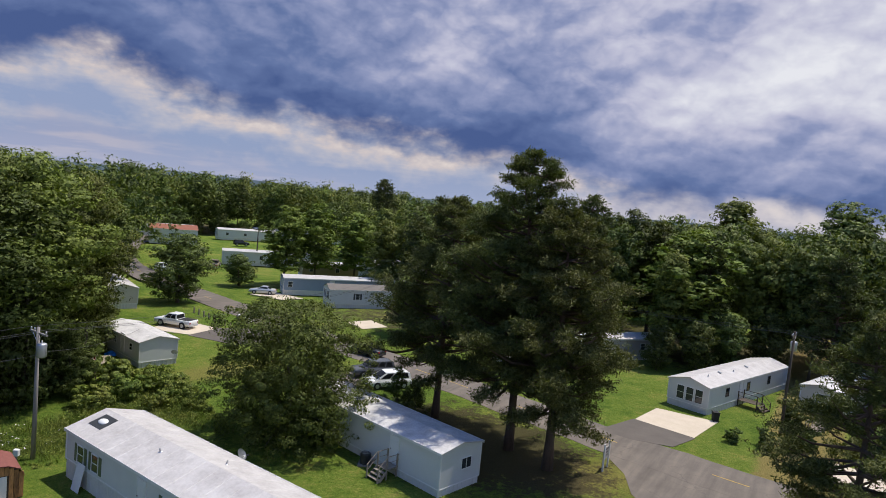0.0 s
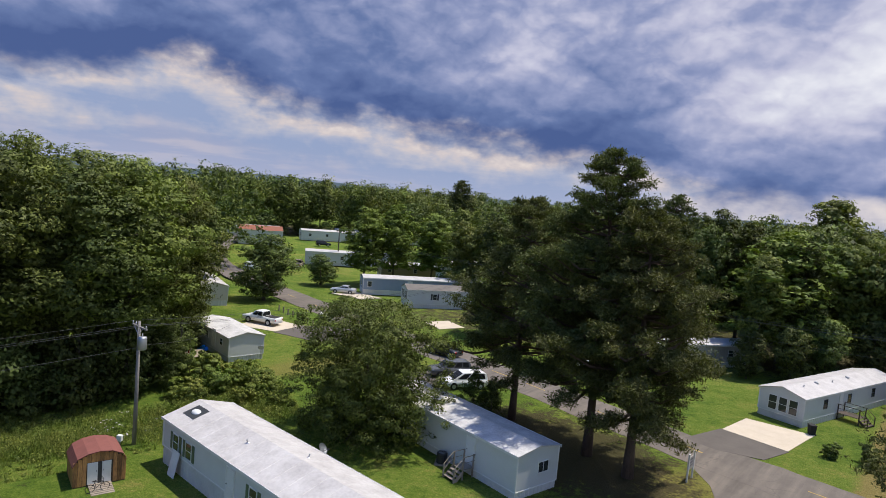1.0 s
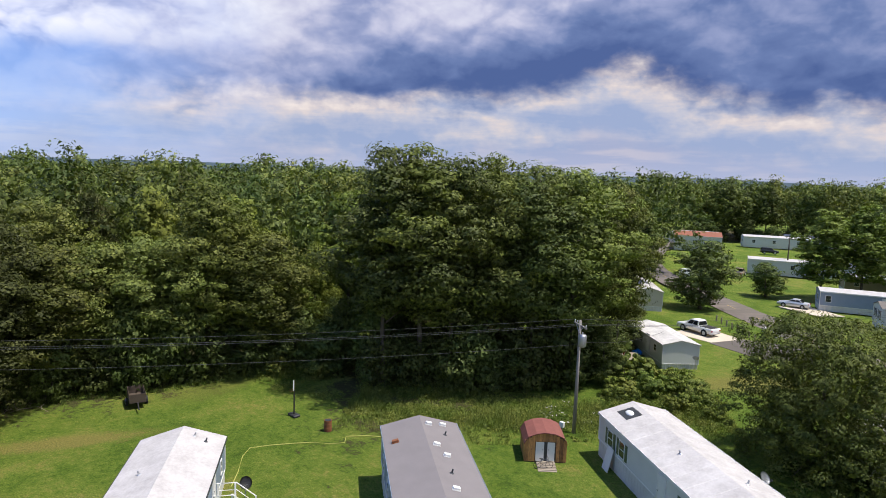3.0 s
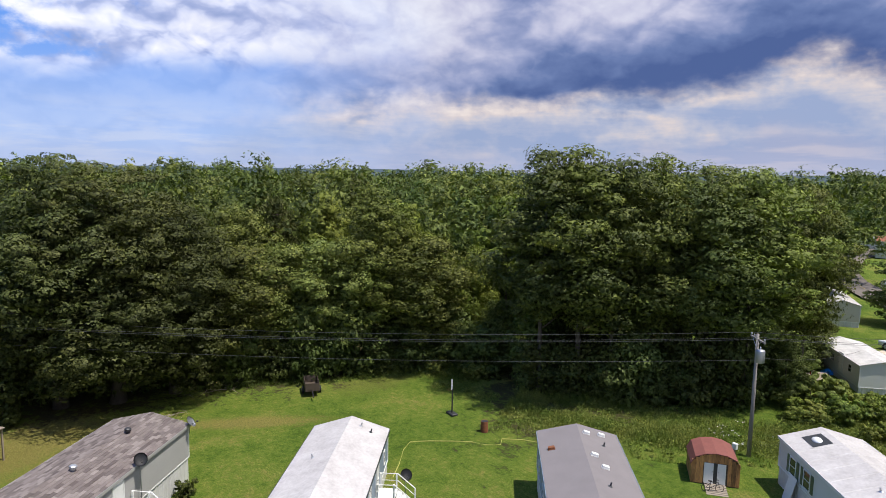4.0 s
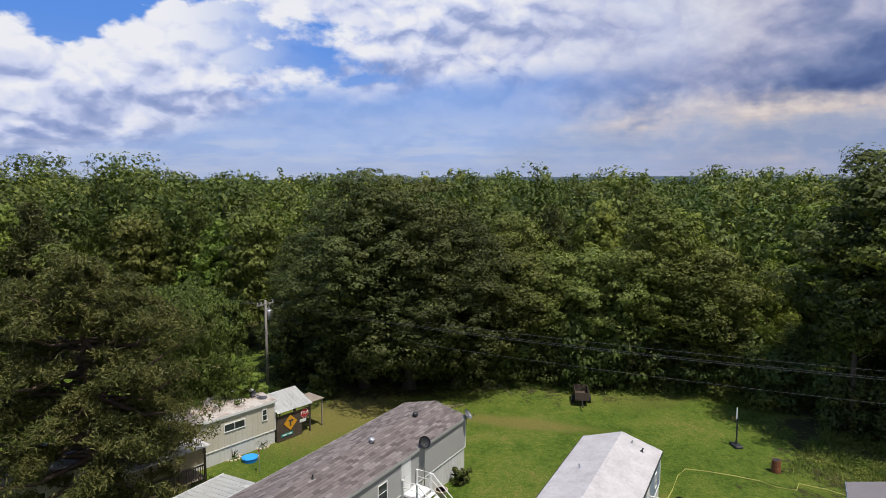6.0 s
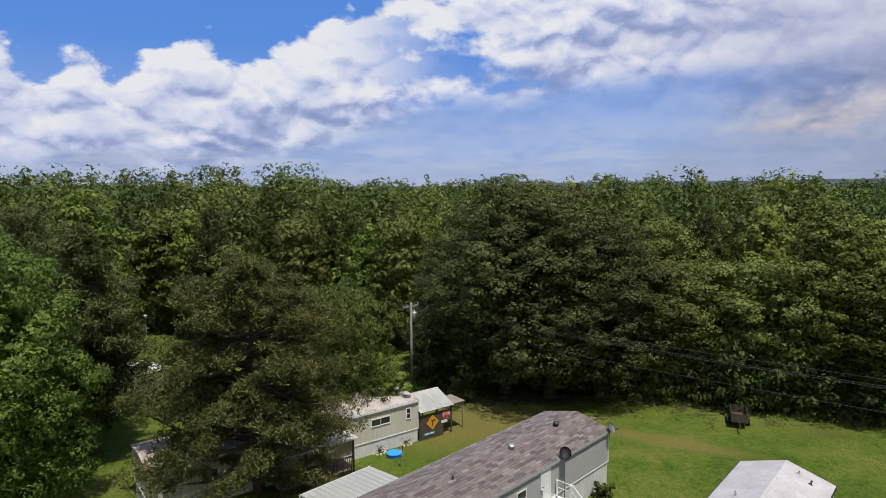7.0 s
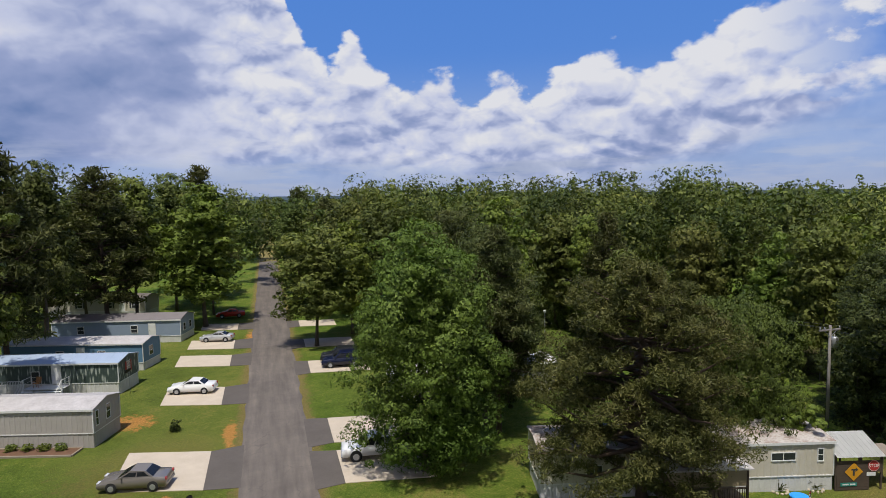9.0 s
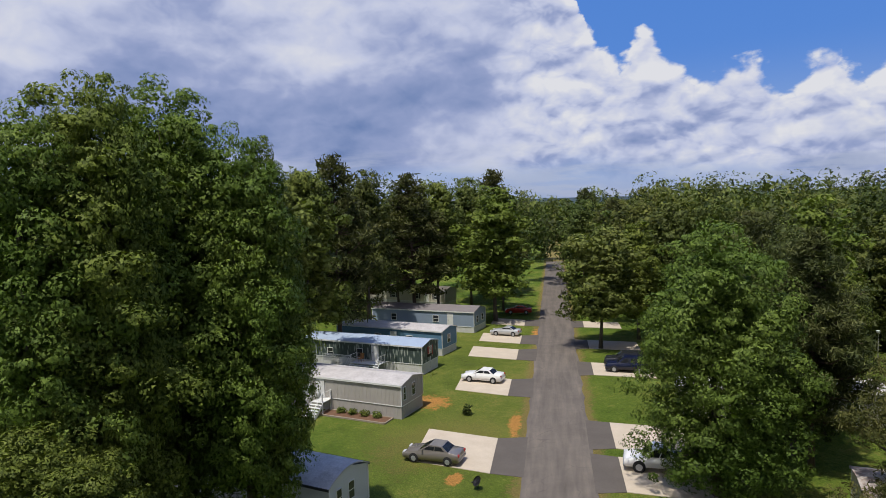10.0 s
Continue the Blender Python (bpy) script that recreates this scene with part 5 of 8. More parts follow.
# parking pads and drives
pad(45.0, 52.0, -5.0, -11.3)
pad(63.9, 70.0, -5.0, -10.8)
pad(78.9, 84.5, -5.0, -11.4)
pad(88.0, 93.5, -5.0, -11.0)
pad(101.0, 106.0, -5.0, -10.5)
pad(43.0, 49.0, 4.6, 11.0)
pad(50.7, 56.7, 4.6, 11.2)
pad(72.4, 78.0, 4.2, 11.0)
pad(85.5, 90.7, 4.4, 11.0)
pad(100.0, 105.0, 4.4, 10.0)
paved([(25.1, 66.2), (30.5, 63.3), (25.8, 57.8), (21.4, 61.8)])
paved([(21.3, 61.9), (25.9, 57.7), (22.7, 54.9), (15.6, 56.8)], 0.040, "asphalt_dark", "apron", "worn asphalt apron between pad and road")
paved([(-36.5, 80.0), (-34.5, 86.5), (-28.5, 84.0), (-30.5, 79.0)])
paved([(-30.5, 78.6), (-28.5, 84.2), (-16.0, 88.5), (-17.0, 81.0), (-24.0, 76.3)], 0.04, "asphalt_dark", "apron", "dark asphalt apron between pad and street")
paved([(-33.0, 112.5), (-30.0, 117.0), (-23.5, 113.0), (-26.5, 109.5)])
paved([(-13.0, 96.0), (-9.5, 99.0), (-6.5, 95.0), (-10.0, 92.0)])
paved([(-11.0, 66.5), (-7.0, 71.5), (-2.0, 67.8), (-6.0, 62.5)], 0.04, "asphalt_dark")

# ---------------- woods ----------------
def grown(seed, H, R, base, lobes, leaves, size, mat, shape, per, name="tree", label="leafy green tree at the edge of the woods"):
    return broadleaf(name, seed, H, R, base, lobes, leaves, size, mat, shape=shape, r=0.18, label=label, group="trees at the edge of the woods", limbs=8, clump=0.68, per=per)


HEIGHTS = (17.0, 18.5, 14.0, 16.0, 9.0, 18.0)


def kinds(many, size, pn, ps, needles, seed, per):
    """Six kinds of tree, with this many leaves of this size."""
    return [
        grown(seed + 1, 17.0, 3.6, 5.0, 60, many, size, "leaf", "oval", per),
        grown(seed + 2, 18.5, 3.9, 6.0, 64, many, size, "leaf_dark", "oval", per),
        grown(seed + 3, 14.0, 3.9, 3.4, 56, many, size, "leaf_olive", "round", per),
        grown(seed + 4, 16.0, 3.4, 3.0, 60, many, size, "leaf_bright", "oval", per),
        grown(seed + 5, 9.0, 3.1, 0.4, 40, int(many * 0.8), size * 0.85, "leaf_dark", "round", per),
        pine("pine_tree", seed + 6, 18.0, 4.5, 4.0, 20, 6, pn, ps, "needle", 0.25, "dark pine at the edge of the woods", "trees at the edge of the woods", power=0.6, needles=needles, spread=0.6),
    ]


KINDS = {"near": kinds(27000, 0.16, 26, 0.12, 14, 30, 66), "far": kinds(10500, 0.27, 18, 0.16, 9, 50, 36)}
used = set()
wood_rng = random.Random(5)


def plant(k, x, y, h=None, wide=1.0):
    """A tree of a kind at a place, scaled to a height."""
    which = "near" if math.hypot(x, y) < 70 else "far"
    t = KINDS[which][k]
    sz = (h or HEIGHTS[k] * wood_rng.uniform(0.88, 1.1)) / HEIGHTS[k]
    s = sz * wood_rng.uniform(0.88, 1.15) * wide
    a = wood_rng.uniform(0, 6.28)
    if (which, k) not in used:
        used.add((which, k))
        return put(t, x, y, a, s, sz)
    return again(t, x, y, a, s, sz)


# the edge of the woods behind the yards: a first row and a second
EDGE = [
    # kind, x, y, height
    (1, -43.8, 36.6, 21.9, 1.15), (0, -41.7, 39.0, 22.1, 1.2), (1, -39.2, 40.8, 21.2, 1.15), (0, -38.6, 45.0, 21.5, 1.2), (1, -35.2, 47.9, 20.8, 1.15),
    (0, -33.1, 50.6, 20.5, 1.15), (1, -46.4, 41.8, 21.0), (0, -42.0, 48.8, 21.0), (0, -32.4, 58.4, 18.9), (0, -44.0, 60.0, 19.0), (1, -39.5, 57.0, 20.0),
    (4, -41.5, 45.5, 9.0), (4, -36.6, 52.2, 8.0), (4, -30.6, 53.6, 6.0), (4, -47.6, 41.6, 9.5),
    (2, -59.3, 12.5, 12.8, 1.3), (2, -60.0, 17.3, 12.8, 1.4), (2, -58.0, 21.6, 13.3, 1.3), (0, -57.4, 26.0, 18.3, 1.3), (2, -55.2, 30.3, 13.6, 1.3),
    (3, -62.1, 36.4, 10.5), (3, -55.8, 36.8, 12.4), (4, -51.4, 37.0, 7.0), (4, -63.5, 15.0, 7.0), (4, -62.0, 23.5, 7.0),
    (3, -66.5, 24.0, 17.5), (2, -67.5, 14.5, 16.0), (3, -65.0, 33.0, 16.5), (0, -52.5, 46.0, 19.5), (3, -58.0, 43.0, 17.5),
    (0, -49.0, 50.0, 20.0), (1, -47.5, 55.5, 20.0), (5, -70.5, 8.0, 17.5), (5, -70.0, 19.5, 17.0), (2, -72.0, -1.0, 18.0),
    (2, -74.0, -14.0, 16.5), (3, -79.0, -13.0, 17.0), (4, -72.5, -10.0, 8.0), (4, -77.0, -19.5, 9.0), (2, -79.9, -29.1, 15.8), (3, -77.6, -19.2, 15.0),
    (5, -73.5, -38.0, 17.5), (3, -77.0, -43.0, 17.0), (2, -80.0, -50.0, 16.5), (5, -70.0, -52.0, 18.5), (3, -76.0, -57.0, 17.0), (0, -72.0, -64.0, 18.0),
    (1, -45.0, -35.6, 17.0), (0, -47.9, -35.4, 15.5), (5, -40.7, -31.0, 17.5), (5, -63.0, -57.0, 18.0), (2, -57.0, -52.0, 15.0), (4, -46.0, -36.5, 7.0), (2, -68.0, -33.0, 13.0),
    (5, -18.3, -83.0, 26.9), (1, -24.7, -91.7, 25.2), (5, -34.7, -99.1, 25.2), (0, -41.1, -104.2, 24.0), (1, -51.9, -113.7, 24.8), (5, -60.4, -120.7, 27.0),
    (5, -85.9, -123.0, 22.7), (1, -66.0, -124.5, 20.7), (0, -80.5, -104.0, 20.1), (1, -78.0, -113.0, 20.0), (5, -73.0, -96.0, 20.0), (0, -70.0, -85.0, 19.0),
    (0, -12.0, -70.0, 24.0), (1, -6.0, -66.0, 24.0), (5, -14.0, -88.0, 25.0), (0, -4.0, -80.0, 24.0), (5, -28.0, -104.0, 24.0), (1, -38.0, -118.0, 22.0), (0, -54.0, -104.0, 19.0),
    (1, 30.9, 100.4, 21.4), (5, 27.1, 111.8, 23.6), (0, 53.0, 113.2, 25.0, 1.4), (1, 62.9, 96.3, 25.5, 1.4), (2, 49.6, 91.4, 18.6), (1, 52.6, 85.1, 18.6), (1, 44.0, 98.0, 19.5),
    (0, 20.0, 108.0, 20.0), (2, 12.0, 112.0, 18.5), (5, 60.0, 80.0, 18.0), (1, 66.0, 74.0, 18.0), (2, 8.0, 121.0, 18.0),
    (2, -9.9, 127.6, 14.7), (0, -5.8, 144.9, 17.4), (5, -17.1, 189.2, 24.8), (2, 0.5, 118.0, 15.0), (0, -13.0, 150.0, 17.0),
    (3, -47.6, -94.5, 22.5, 1.5), (3, -30.5, 126.8, 15.9, 1.3), (3, -25.3, 132.0, 17.0, 1.3), (3, -18.0, 137.0, 15.6, 1.4), (3, 37.6, 90.8, 19.2, 1.7),
    (4, -40.6, 99.3, 10.6, 1.2), (4, -38.0, 121.4, 5.8, 1.5), (2, -3.0, 91.5, 8.5, 1.6), (3, -58.6, -71.5, 16.5, 1.3), (1, -66.5, -74.0, 19.0, 1.2),
    (2, -50.6, -69.4, 15.8, 1.35), (3, -60.5, -45.5, 19.5, 1.1),
    (0, 33.0, 87.0, 16.0), (5, 39.0, 89.5, 18.0), (1, 28.0, 95.0, 19.0), (5, 22.0, 98.0, 20.0), (0, 45.0, 92.0, 18.0), (5, 53.0, 81.0, 18.0), (1, 57.0, 75.0, 17.0), (5, 62.0, 66.0, 17.0), (1, 67.0, 60.0, 17.0),
    (4, 36.0, 83.0, 7.0), (4, 41.0, 85.5, 8.0), (4, 47.5, 87.0, 8.5), (4, 31.0, 83.5, 6.0), (4, 54.0, 72.0, 7.0), (4, 12.0, 96.0, 8.0), (1, 6.0, 100.0, 16.0), (5, 15.0, 103.0, 19.0), (4, 58.0, 64.0, 7.0), (5, 35.0, 101.0, 20.0),
    (0, -100.0, 222.0, 20.0, 1.4), (1, -88.0, 229.0, 20.0, 1.4), (0, -78.0, 243.0, 20.0, 1.4), (2, -112.0, 214.0, 18.0, 1.4), (1, -56.0, 247.0, 20.0, 1.4), (0, -46.0, 251.0, 20.0, 1.4), (4, -105.0, 213.0, 8.0, 1.5), (4, -92.0, 221.0, 8.0, 1.5), (4, -82.0, 232.0, 8.0, 1.5), (4, -68.0, 243.0, 8.0, 1.5),
    (1, -49.5, 96.0, 15.0), (0, -55.0, 103.0, 17.0), (1, -52.0, 88.0, 17.0), (0, -45.0, 78.0, 17.5), (1, -41.0, 70.0, 17.0), (0, -60.0, 112.0, 17.0), (3, -47.0, 84.5, 13.0),
]
for k, x, y, *hw in EDGE:
    plant(k, x, y, *hw)

# dark undergrowth at the foot of the woods
UNDER = broadleaf("undergrowth_bush", 81, 5.0, 2.6, 0.05, 30, 4400, 0.19, "leaf_dark", r=0.07, label="dark leafy bush under the edge of the woods", category="shrub", group="bushes under the woods", limbs=4, per=40)
first = True
for (ax, ay), (bx, by), count in (((-62.5, -9.0), (-62.0, 9.0), 7), ((-60.0, 10.0), (-54.5, 31.0), 10), ((-58.0, 33.0), (-50.0, 36.0), 4), ((-46.0, 36.0), (-36.6, 43.0), 8), ((-36.4, 43.5), (-32.5, 53.5), 6), ((-49.5, 42.0), (-39.0, 52.0), 6), ((-35.5, 56.5), (-39.0, 76.0), 7), ((-74.0, -16.0), (-79.0, -34.0), 6), ((-79.0, -44.0), (-80.0, -62.0), 6), ((-118.0, 208.0), (-40.0, 254.0), 16), ((-16.0, 128.0), (30.0, 98.0), 9)):
    for i in range(count):
        f = (i + wood_rng.uniform(0.2, 0.8)) / count
        x, y = ax + (bx - ax) * f + wood_rng.uniform(-0.8, 0.8), ay + (by - ay) * f + wood_rng.uniform(-0.8, 0.8)
        sc = wood_rng.uniform(0.75, 1.35)
        if first:
            put(UNDER, x, y, 0.0, sc)
            first = False
        else:
            again(UNDER, x, y, wood_rng.uniform(0, 6.28), sc, sc * wood_rng.uniform(0.8, 1.3))
for kk in KINDS:
    for i, t in enumerate(KINDS[kk]):
        if (kk, i) not in used:
            for ob in (*t.children_recursive, t):
                bpy.data.objects.remove(ob)


def forest(name, zones, mat, leaves, size, seed, label, clump=0.8, per=18):
    """Far woods as one mass of leaf clumps: zones of (bearing from, to, distance from, to, count, height from, to)."""
    rng = np.random.default_rng(seed)
    protos = []
    for i in range(7):
        H, R = 16.0, rng.uniform(2.9, 3.9)
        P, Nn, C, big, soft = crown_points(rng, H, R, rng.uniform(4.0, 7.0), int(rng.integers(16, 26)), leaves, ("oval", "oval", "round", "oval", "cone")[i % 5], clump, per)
        protos.append((P, Nn, big, soft))
    Vs, Ns = [], []
    for b0, b1, d0, d1, count, h0, h1 in zones:
        for _ in range(count):
            b = radians(rng.uniform(b0, b1))
            d = math.sqrt(rng.uniform(d0 * d0, d1 * d1))
            P, Nn, big, soft = protos[int(rng.integers(len(protos)))]
            h = rng.uniform(h0, h1) / 16.0
            w = h * rng.uniform(0.9, 1.35)
            a = rng.uniform(0, 6.28)
            ca, sa = math.cos(a), math.sin(a)
            Q = np.stack([(P[:, 0] * ca - P[:, 1] * sa) * w - math.sin(b) * d, (P[:, 0] * sa + P[:, 1] * ca) * w + math.cos(b) * d, P[:, 2] * h], 1)
            m = np.stack([Nn[:, 0] * ca - Nn[:, 1] * sa, Nn[:, 0] * sa + Nn[:, 1] * ca, Nn[:, 2]], 1)
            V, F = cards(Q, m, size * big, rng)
            Vs.append(V)
            Ns.append(np.repeat(np.stack([soft[:, 0] * ca - soft[:, 1] * sa, soft[:, 0] * sa + soft[:, 1] * ca, soft[:, 2]], 1), 3, 0))
    V = np.concatenate(Vs)
    ob = new(name, mesh_np(name, V, np.arange(len(V)).reshape(-1, 3), M[mat], np.concatenate(Ns)))
    tagged(ob, label, "woods", kind="stuff")
    return ob


forest("woods", [
    (30, 80, 74, 125, 150, 14, 21.5),
    (50, 62, 95, 125, 16, 20, 21.5),
    (108, 113, 105, 125, 9, 22.5, 24.3),
    (133, 140, 100, 125, 11, 22, 23.6),
    (80, 112, 84, 130, 95, 14, 21),
    (112, 144, 92, 140, 95, 16, 21.5),
    (-44, -24, 100, 140, 60, 17, 22),
    (-24, 3, 118, 150, 60, 16, 20),
    (3, 10, 160, 210, 25, 15, 19),
    (153, 185, 112, 150, 60, 20, 27),
], "wood_far", 1200, 0.40, 41, "dense green woods behind the yards", 1.1, 24)
forest("woods", [
    (24, 150, 128, 230, 430, 15, 23),
    (-46, 3, 150, 240, 170, 16, 22),
    (115, 124, 150, 190, 16, 24, 26),
    (126, 140, 140, 190, 26, 22, 25),
    (3, 27, 240, 285, 190, 17, 23),
    (150, 195, 150, 260, 120, 18, 26),
], "wood_far", 560, 0.60, 42, "far green woods to the horizon", 1.15, 16)
forest("woods", [
    (-50, 200, 260, 520, 800, 15, 24),
], "wood_far", 190, 0.95, 43, "far green woods to the horizon", 1.3, 10)
forest("woods", [
    (-50, 200, 520, 1100, 700, 15, 23),
], "wood_far", 90, 1.3, 44, "far green woods to the horizon", 1.5, 7)


def ridge():
    """The low ridge on the horizon, its blue haze of distance put into the colour."""
    bm = bmesh.new()
    k = 120
    rows = []
    for i in range(k):
        a = i * math.tau / k
        h = 30 + 8 * math.sin(3 * a + 1) + 5 * math.sin(7 * a) + 3 * math.sin(17 * a)
        rows.append([bm.verts.new((r * math.cos(a), r * math.sin(a), z)) for r, z in ((2600, -1), (3000, h * 0.8), (3400, h), (4200, -1))])
    for i in range(k):
        a, b = rows[i], rows[(i + 1) % k]
        for j in range(3):
            bm.faces.new((a[j], b[j], b[j + 1], a[j + 1]))
    bmesh.ops.recalc_face_normals(bm, faces=bm.faces[:])
    tagged(finish("backdrop", bm, M["ridge"], smooth=True), "low wooded ridge on the far horizon", "hills", kind="structure")


ridge()

# ---------------- vehicles ----------------
def paint(name, col, metal=0.0):
    m = surface(name, col, tuple(c * 0.85 for c in col), 1.0, 30.0, 0.3, 0.25, metal=metal, bump=0.0, spec=0.5)
    return m


M["car_silver"] = paint("silver_paint", (0.29, 0.26, 0.23), 0.5)
M["car_white"] = paint("white_paint", (0.78, 0.78, 0.77))
M["car_blue"] = paint("dark_blue_paint", (0.008, 0.012, 0.038))
M["car_bright"] = paint("bright_silver_paint", (0.56, 0.57, 0.58), 0.3)
M["car_black"] = paint("black_paint", (0.02, 0.022, 0.025))
M["car_grey"] = paint("grey_paint", (0.16, 0.165, 0.17), 0.4)
M["car_red"] = paint("red_paint", (0.38, 0.03, 0.02))
M["car_tan"] = paint("tan_paint", (0.36, 0.29, 0.20), 0.3)
M["lamp_red"] = surface("tail_lamp", (0.35, 0.02, 0.02), None, 5, 30, 0.3, 0.2, bump=0.0)
M["lamp_clear"] = surface("head_lamp", (0.65, 0.66, 0.68), None, 5, 30, 0.3, 0.1, bump=0.0)

# side outlines: length, width, body, cabin, wheel places, wheel radius
SHAPES = {
    "sedan": (4.7, 1.76, [(0, 0.42), (0.02, 0.82), (0.14, 0.97), (0.95, 1.02), (3.25, 0.98), (4.35, 0.80), (4.66, 0.66), (4.7, 0.38), (4.55, 0.24), (0.12, 0.26)], [(0.85, 0.98), (1.45, 1.40), (2.45, 1.44), (3.35, 0.95)], (0.92, 3.72), 0.32),
    "coupe": (4.5, 1.74, [(0, 0.42), (0.02, 0.80), (0.14, 0.95), (0.75, 0.99), (3.0, 0.94), (4.15, 0.76), (4.46, 0.62), (4.5, 0.38), (4.35, 0.22), (0.12, 0.24)], [(0.65, 0.95), (1.45, 1.31), (2.2, 1.34), (3.1, 0.92)], (0.85, 3.55), 0.32),
    "suv": (4.75, 1.86, [(0, 0.5), (0.02, 1.0), (0.1, 1.12), (3.3, 1.12), (4.5, 1.02), (4.72, 0.85), (4.75, 0.5), (4.6, 0.34), (0.12, 0.36)], [(0.08, 1.1), (0.30, 1.70), (0.6, 1.78), (2.7, 1.76), (3.5, 1.1)], (0.9, 3.75), 0.37),
    "minivan": (4.9, 1.90, [(0, 0.45), (0.02, 0.95), (0.08, 1.05), (3.7, 1.02), (4.65, 0.86), (4.88, 0.68), (4.9, 0.42), (4.75, 0.28), (0.12, 0.30)], [(0.06, 1.02), (0.25, 1.62), (0.6, 1.72), (2.8, 1.70), (4.0, 0.98)], (0.9, 3.85), 0.34),
    "pickup": (5.5, 1.95, [(0, 0.55), (0.0, 1.08), (0.05, 1.12), (2.0, 1.12), (2.02, 1.12), (4.1, 1.12), (5.2, 1.02), (5.46, 0.88), (5.5, 0.5), (5.35, 0.4), (0.1, 0.42)], [(2.02, 1.1), (2.12, 1.72), (2.4, 1.80), (3.4, 1.78), (4.15, 1.1)], (1.1, 4.4), 0.40),
}


def vehicle(kind, mat, label, category):
    L, W, body, cab, wheels, wr = SHAPES[kind]
    t = thing(category.replace(" ", "_"), Matrix(), label, category)
    bm = bmesh.new()
    # body: cross-sections narrow a little towards the top and the ends
    n = len(body)
    rings = []
    for f, inset in ((-1.0, 0.10), (-0.93, 0.0), (0.93, 0.0), (1.0, 0.10)):
        rings.append([bm.verts.new((L / 2 + (x - L / 2) * (1 - inset * 0.12), f * W / 2 * (1.0 if z < 0.95 else 0.965), z if inset == 0 else 0.62 + (z - 0.62) * 0.90)) for x, z in body])
    for a, b in zip(rings, rings[1:]):
        for i in range(n):
            j = (i + 1) % n
            bm.faces.new((a[i], a[j], b[j], b[i]))
    bm.faces.new(rings[0][::-1])
    bm.faces.new(rings[-1])
    bmesh.ops.recalc_face_normals(bm, faces=bm.faces[:])
    bmesh.ops.bevel(bm, geom=bm.edges[:], offset=0.05, segments=2, affect="EDGES", clamp_overlap=True)
    part("body", bm, M[mat], t, smooth=True)
    # cabin
    bm = bmesh.new()
    z0, z1 = cab[0][1], max(z for _, z in cab)
    wid = lambda z: W / 2 * (0.93 - 0.17 * (z - z0) / (z1 - z0))
    a = [bm.verts.new((x, -wid(z), z)) for x, z in cab]
    b = [bm.verts.new((x, wid(z), z)) for x, z in cab]
    bm.faces.new(a)
    bm.faces.new(b[::-1])
    for i in range(len(cab) - 1):
        bm.faces.new((a[i], b[i], b[i + 1], a[i + 1]))
    bmesh.ops.recalc_face_normals(bm, faces=bm.faces[:])
    c = part("cabin", bm, M[mat], t)
    # panes: windscreen, rear window, and side windows split by a pillar
    def lerp(p, q, f):
        return (p[0] + (q[0] - p[0]) * f, p[1] + (q[1] - p[1]) * f)
    for p, q, nm in ((cab[-1], cab[-2], "windscreen"), (cab[0], cab[1], "rear_window")):
        bm = bmesh.new()
        lo, hi = lerp(p, q, 0.10), lerp(p, q, 0.92)
        s = 0.012 if nm == "windscreen" else -0.012
        v = [bm.verts.new((x + s, y, z + 0.012)) for (x, z), y in ((lo, -wid(lo[1]) + 0.07), (lo, wid(lo[1]) - 0.07), (hi, wid(hi[1]) - 0.07), (hi, -wid(hi[1]) + 0.07))]
        bm.faces.new(v)
        bmesh.ops.solidify(bm, geom=bm.faces[:], thickness=0.006)
        part(nm, bm, M["glass"], t)
    xs0, xs1 = cab[0][0], cab[-1][0]
    top_r, top_f = cab[1], cab[-2]
    spans = [(0.06, 0.46), (0.50, 0.94)] if kind not in ("suv", "minivan") else [(0.06, 0.32), (0.36, 0.62), (0.66, 0.94)]
    zl, zh = z0 + 0.09, z1 - 0.10
    xr = lambda z: xs0 + (top_r[0] - xs0) * (z - z0) / (top_r[1] - z0) + 0.08
    xf = lambda z: xs1 + (top_f[0] - xs1) * (z - z0) / (top_f[1] - z0) - 0.10
    for sgn in (-1, 1):
        for s0, s1 in spans:
            bm = bmesh.new()
            v = []
            for f, z in ((s0, zl), (s1, zl), (s1, zh), (s0, zh)):
                v.append(bm.verts.new((xr(z) + (xf(z) - xr(z)) * f, sgn * (wid(z) + 0.010), z)))
            bm.faces.new(v)
            bmesh.ops.solidify(bm, geom=bm.faces[:], thickness=0.006)
            part("side_window", bm, M["glass"], t)
    # wheels
    for x in wheels:
        for sgn in (-1, 1):
            bm = bmesh.new()
            y = sgn * (W / 2 + 0.035)
            tube(bm, [(x, y - sgn * 0.22, wr), (x, y - sgn * 0.205, wr), (x, y - sgn * 0.02, wr), (x, y, wr)], [wr * 0.9, wr, wr, wr * 0.88], 18)
            w = part("wheel", bm, M["rubber"], t)
            bm = bmesh.new()
            tube(bm, [(x, y - sgn * 0.02, wr), (x, y + sgn * 0.012, wr), (x, y + sgn * 0.02, wr)], [wr * 0.66, wr * 0.62, wr * 0.2], 14)
            part("rim", bm, M["metal"], w)
            # a black disc on the uncut body stands for the shaded wheel well
            bm = bmesh.new()
            tube(bm, [(x, y - sgn * 0.2, wr + 0.03), (x, y - sgn * 0.022, wr + 0.03)], wr * 1.16, 18)
            part("wheel_arch", bm, M["rubber"], t)
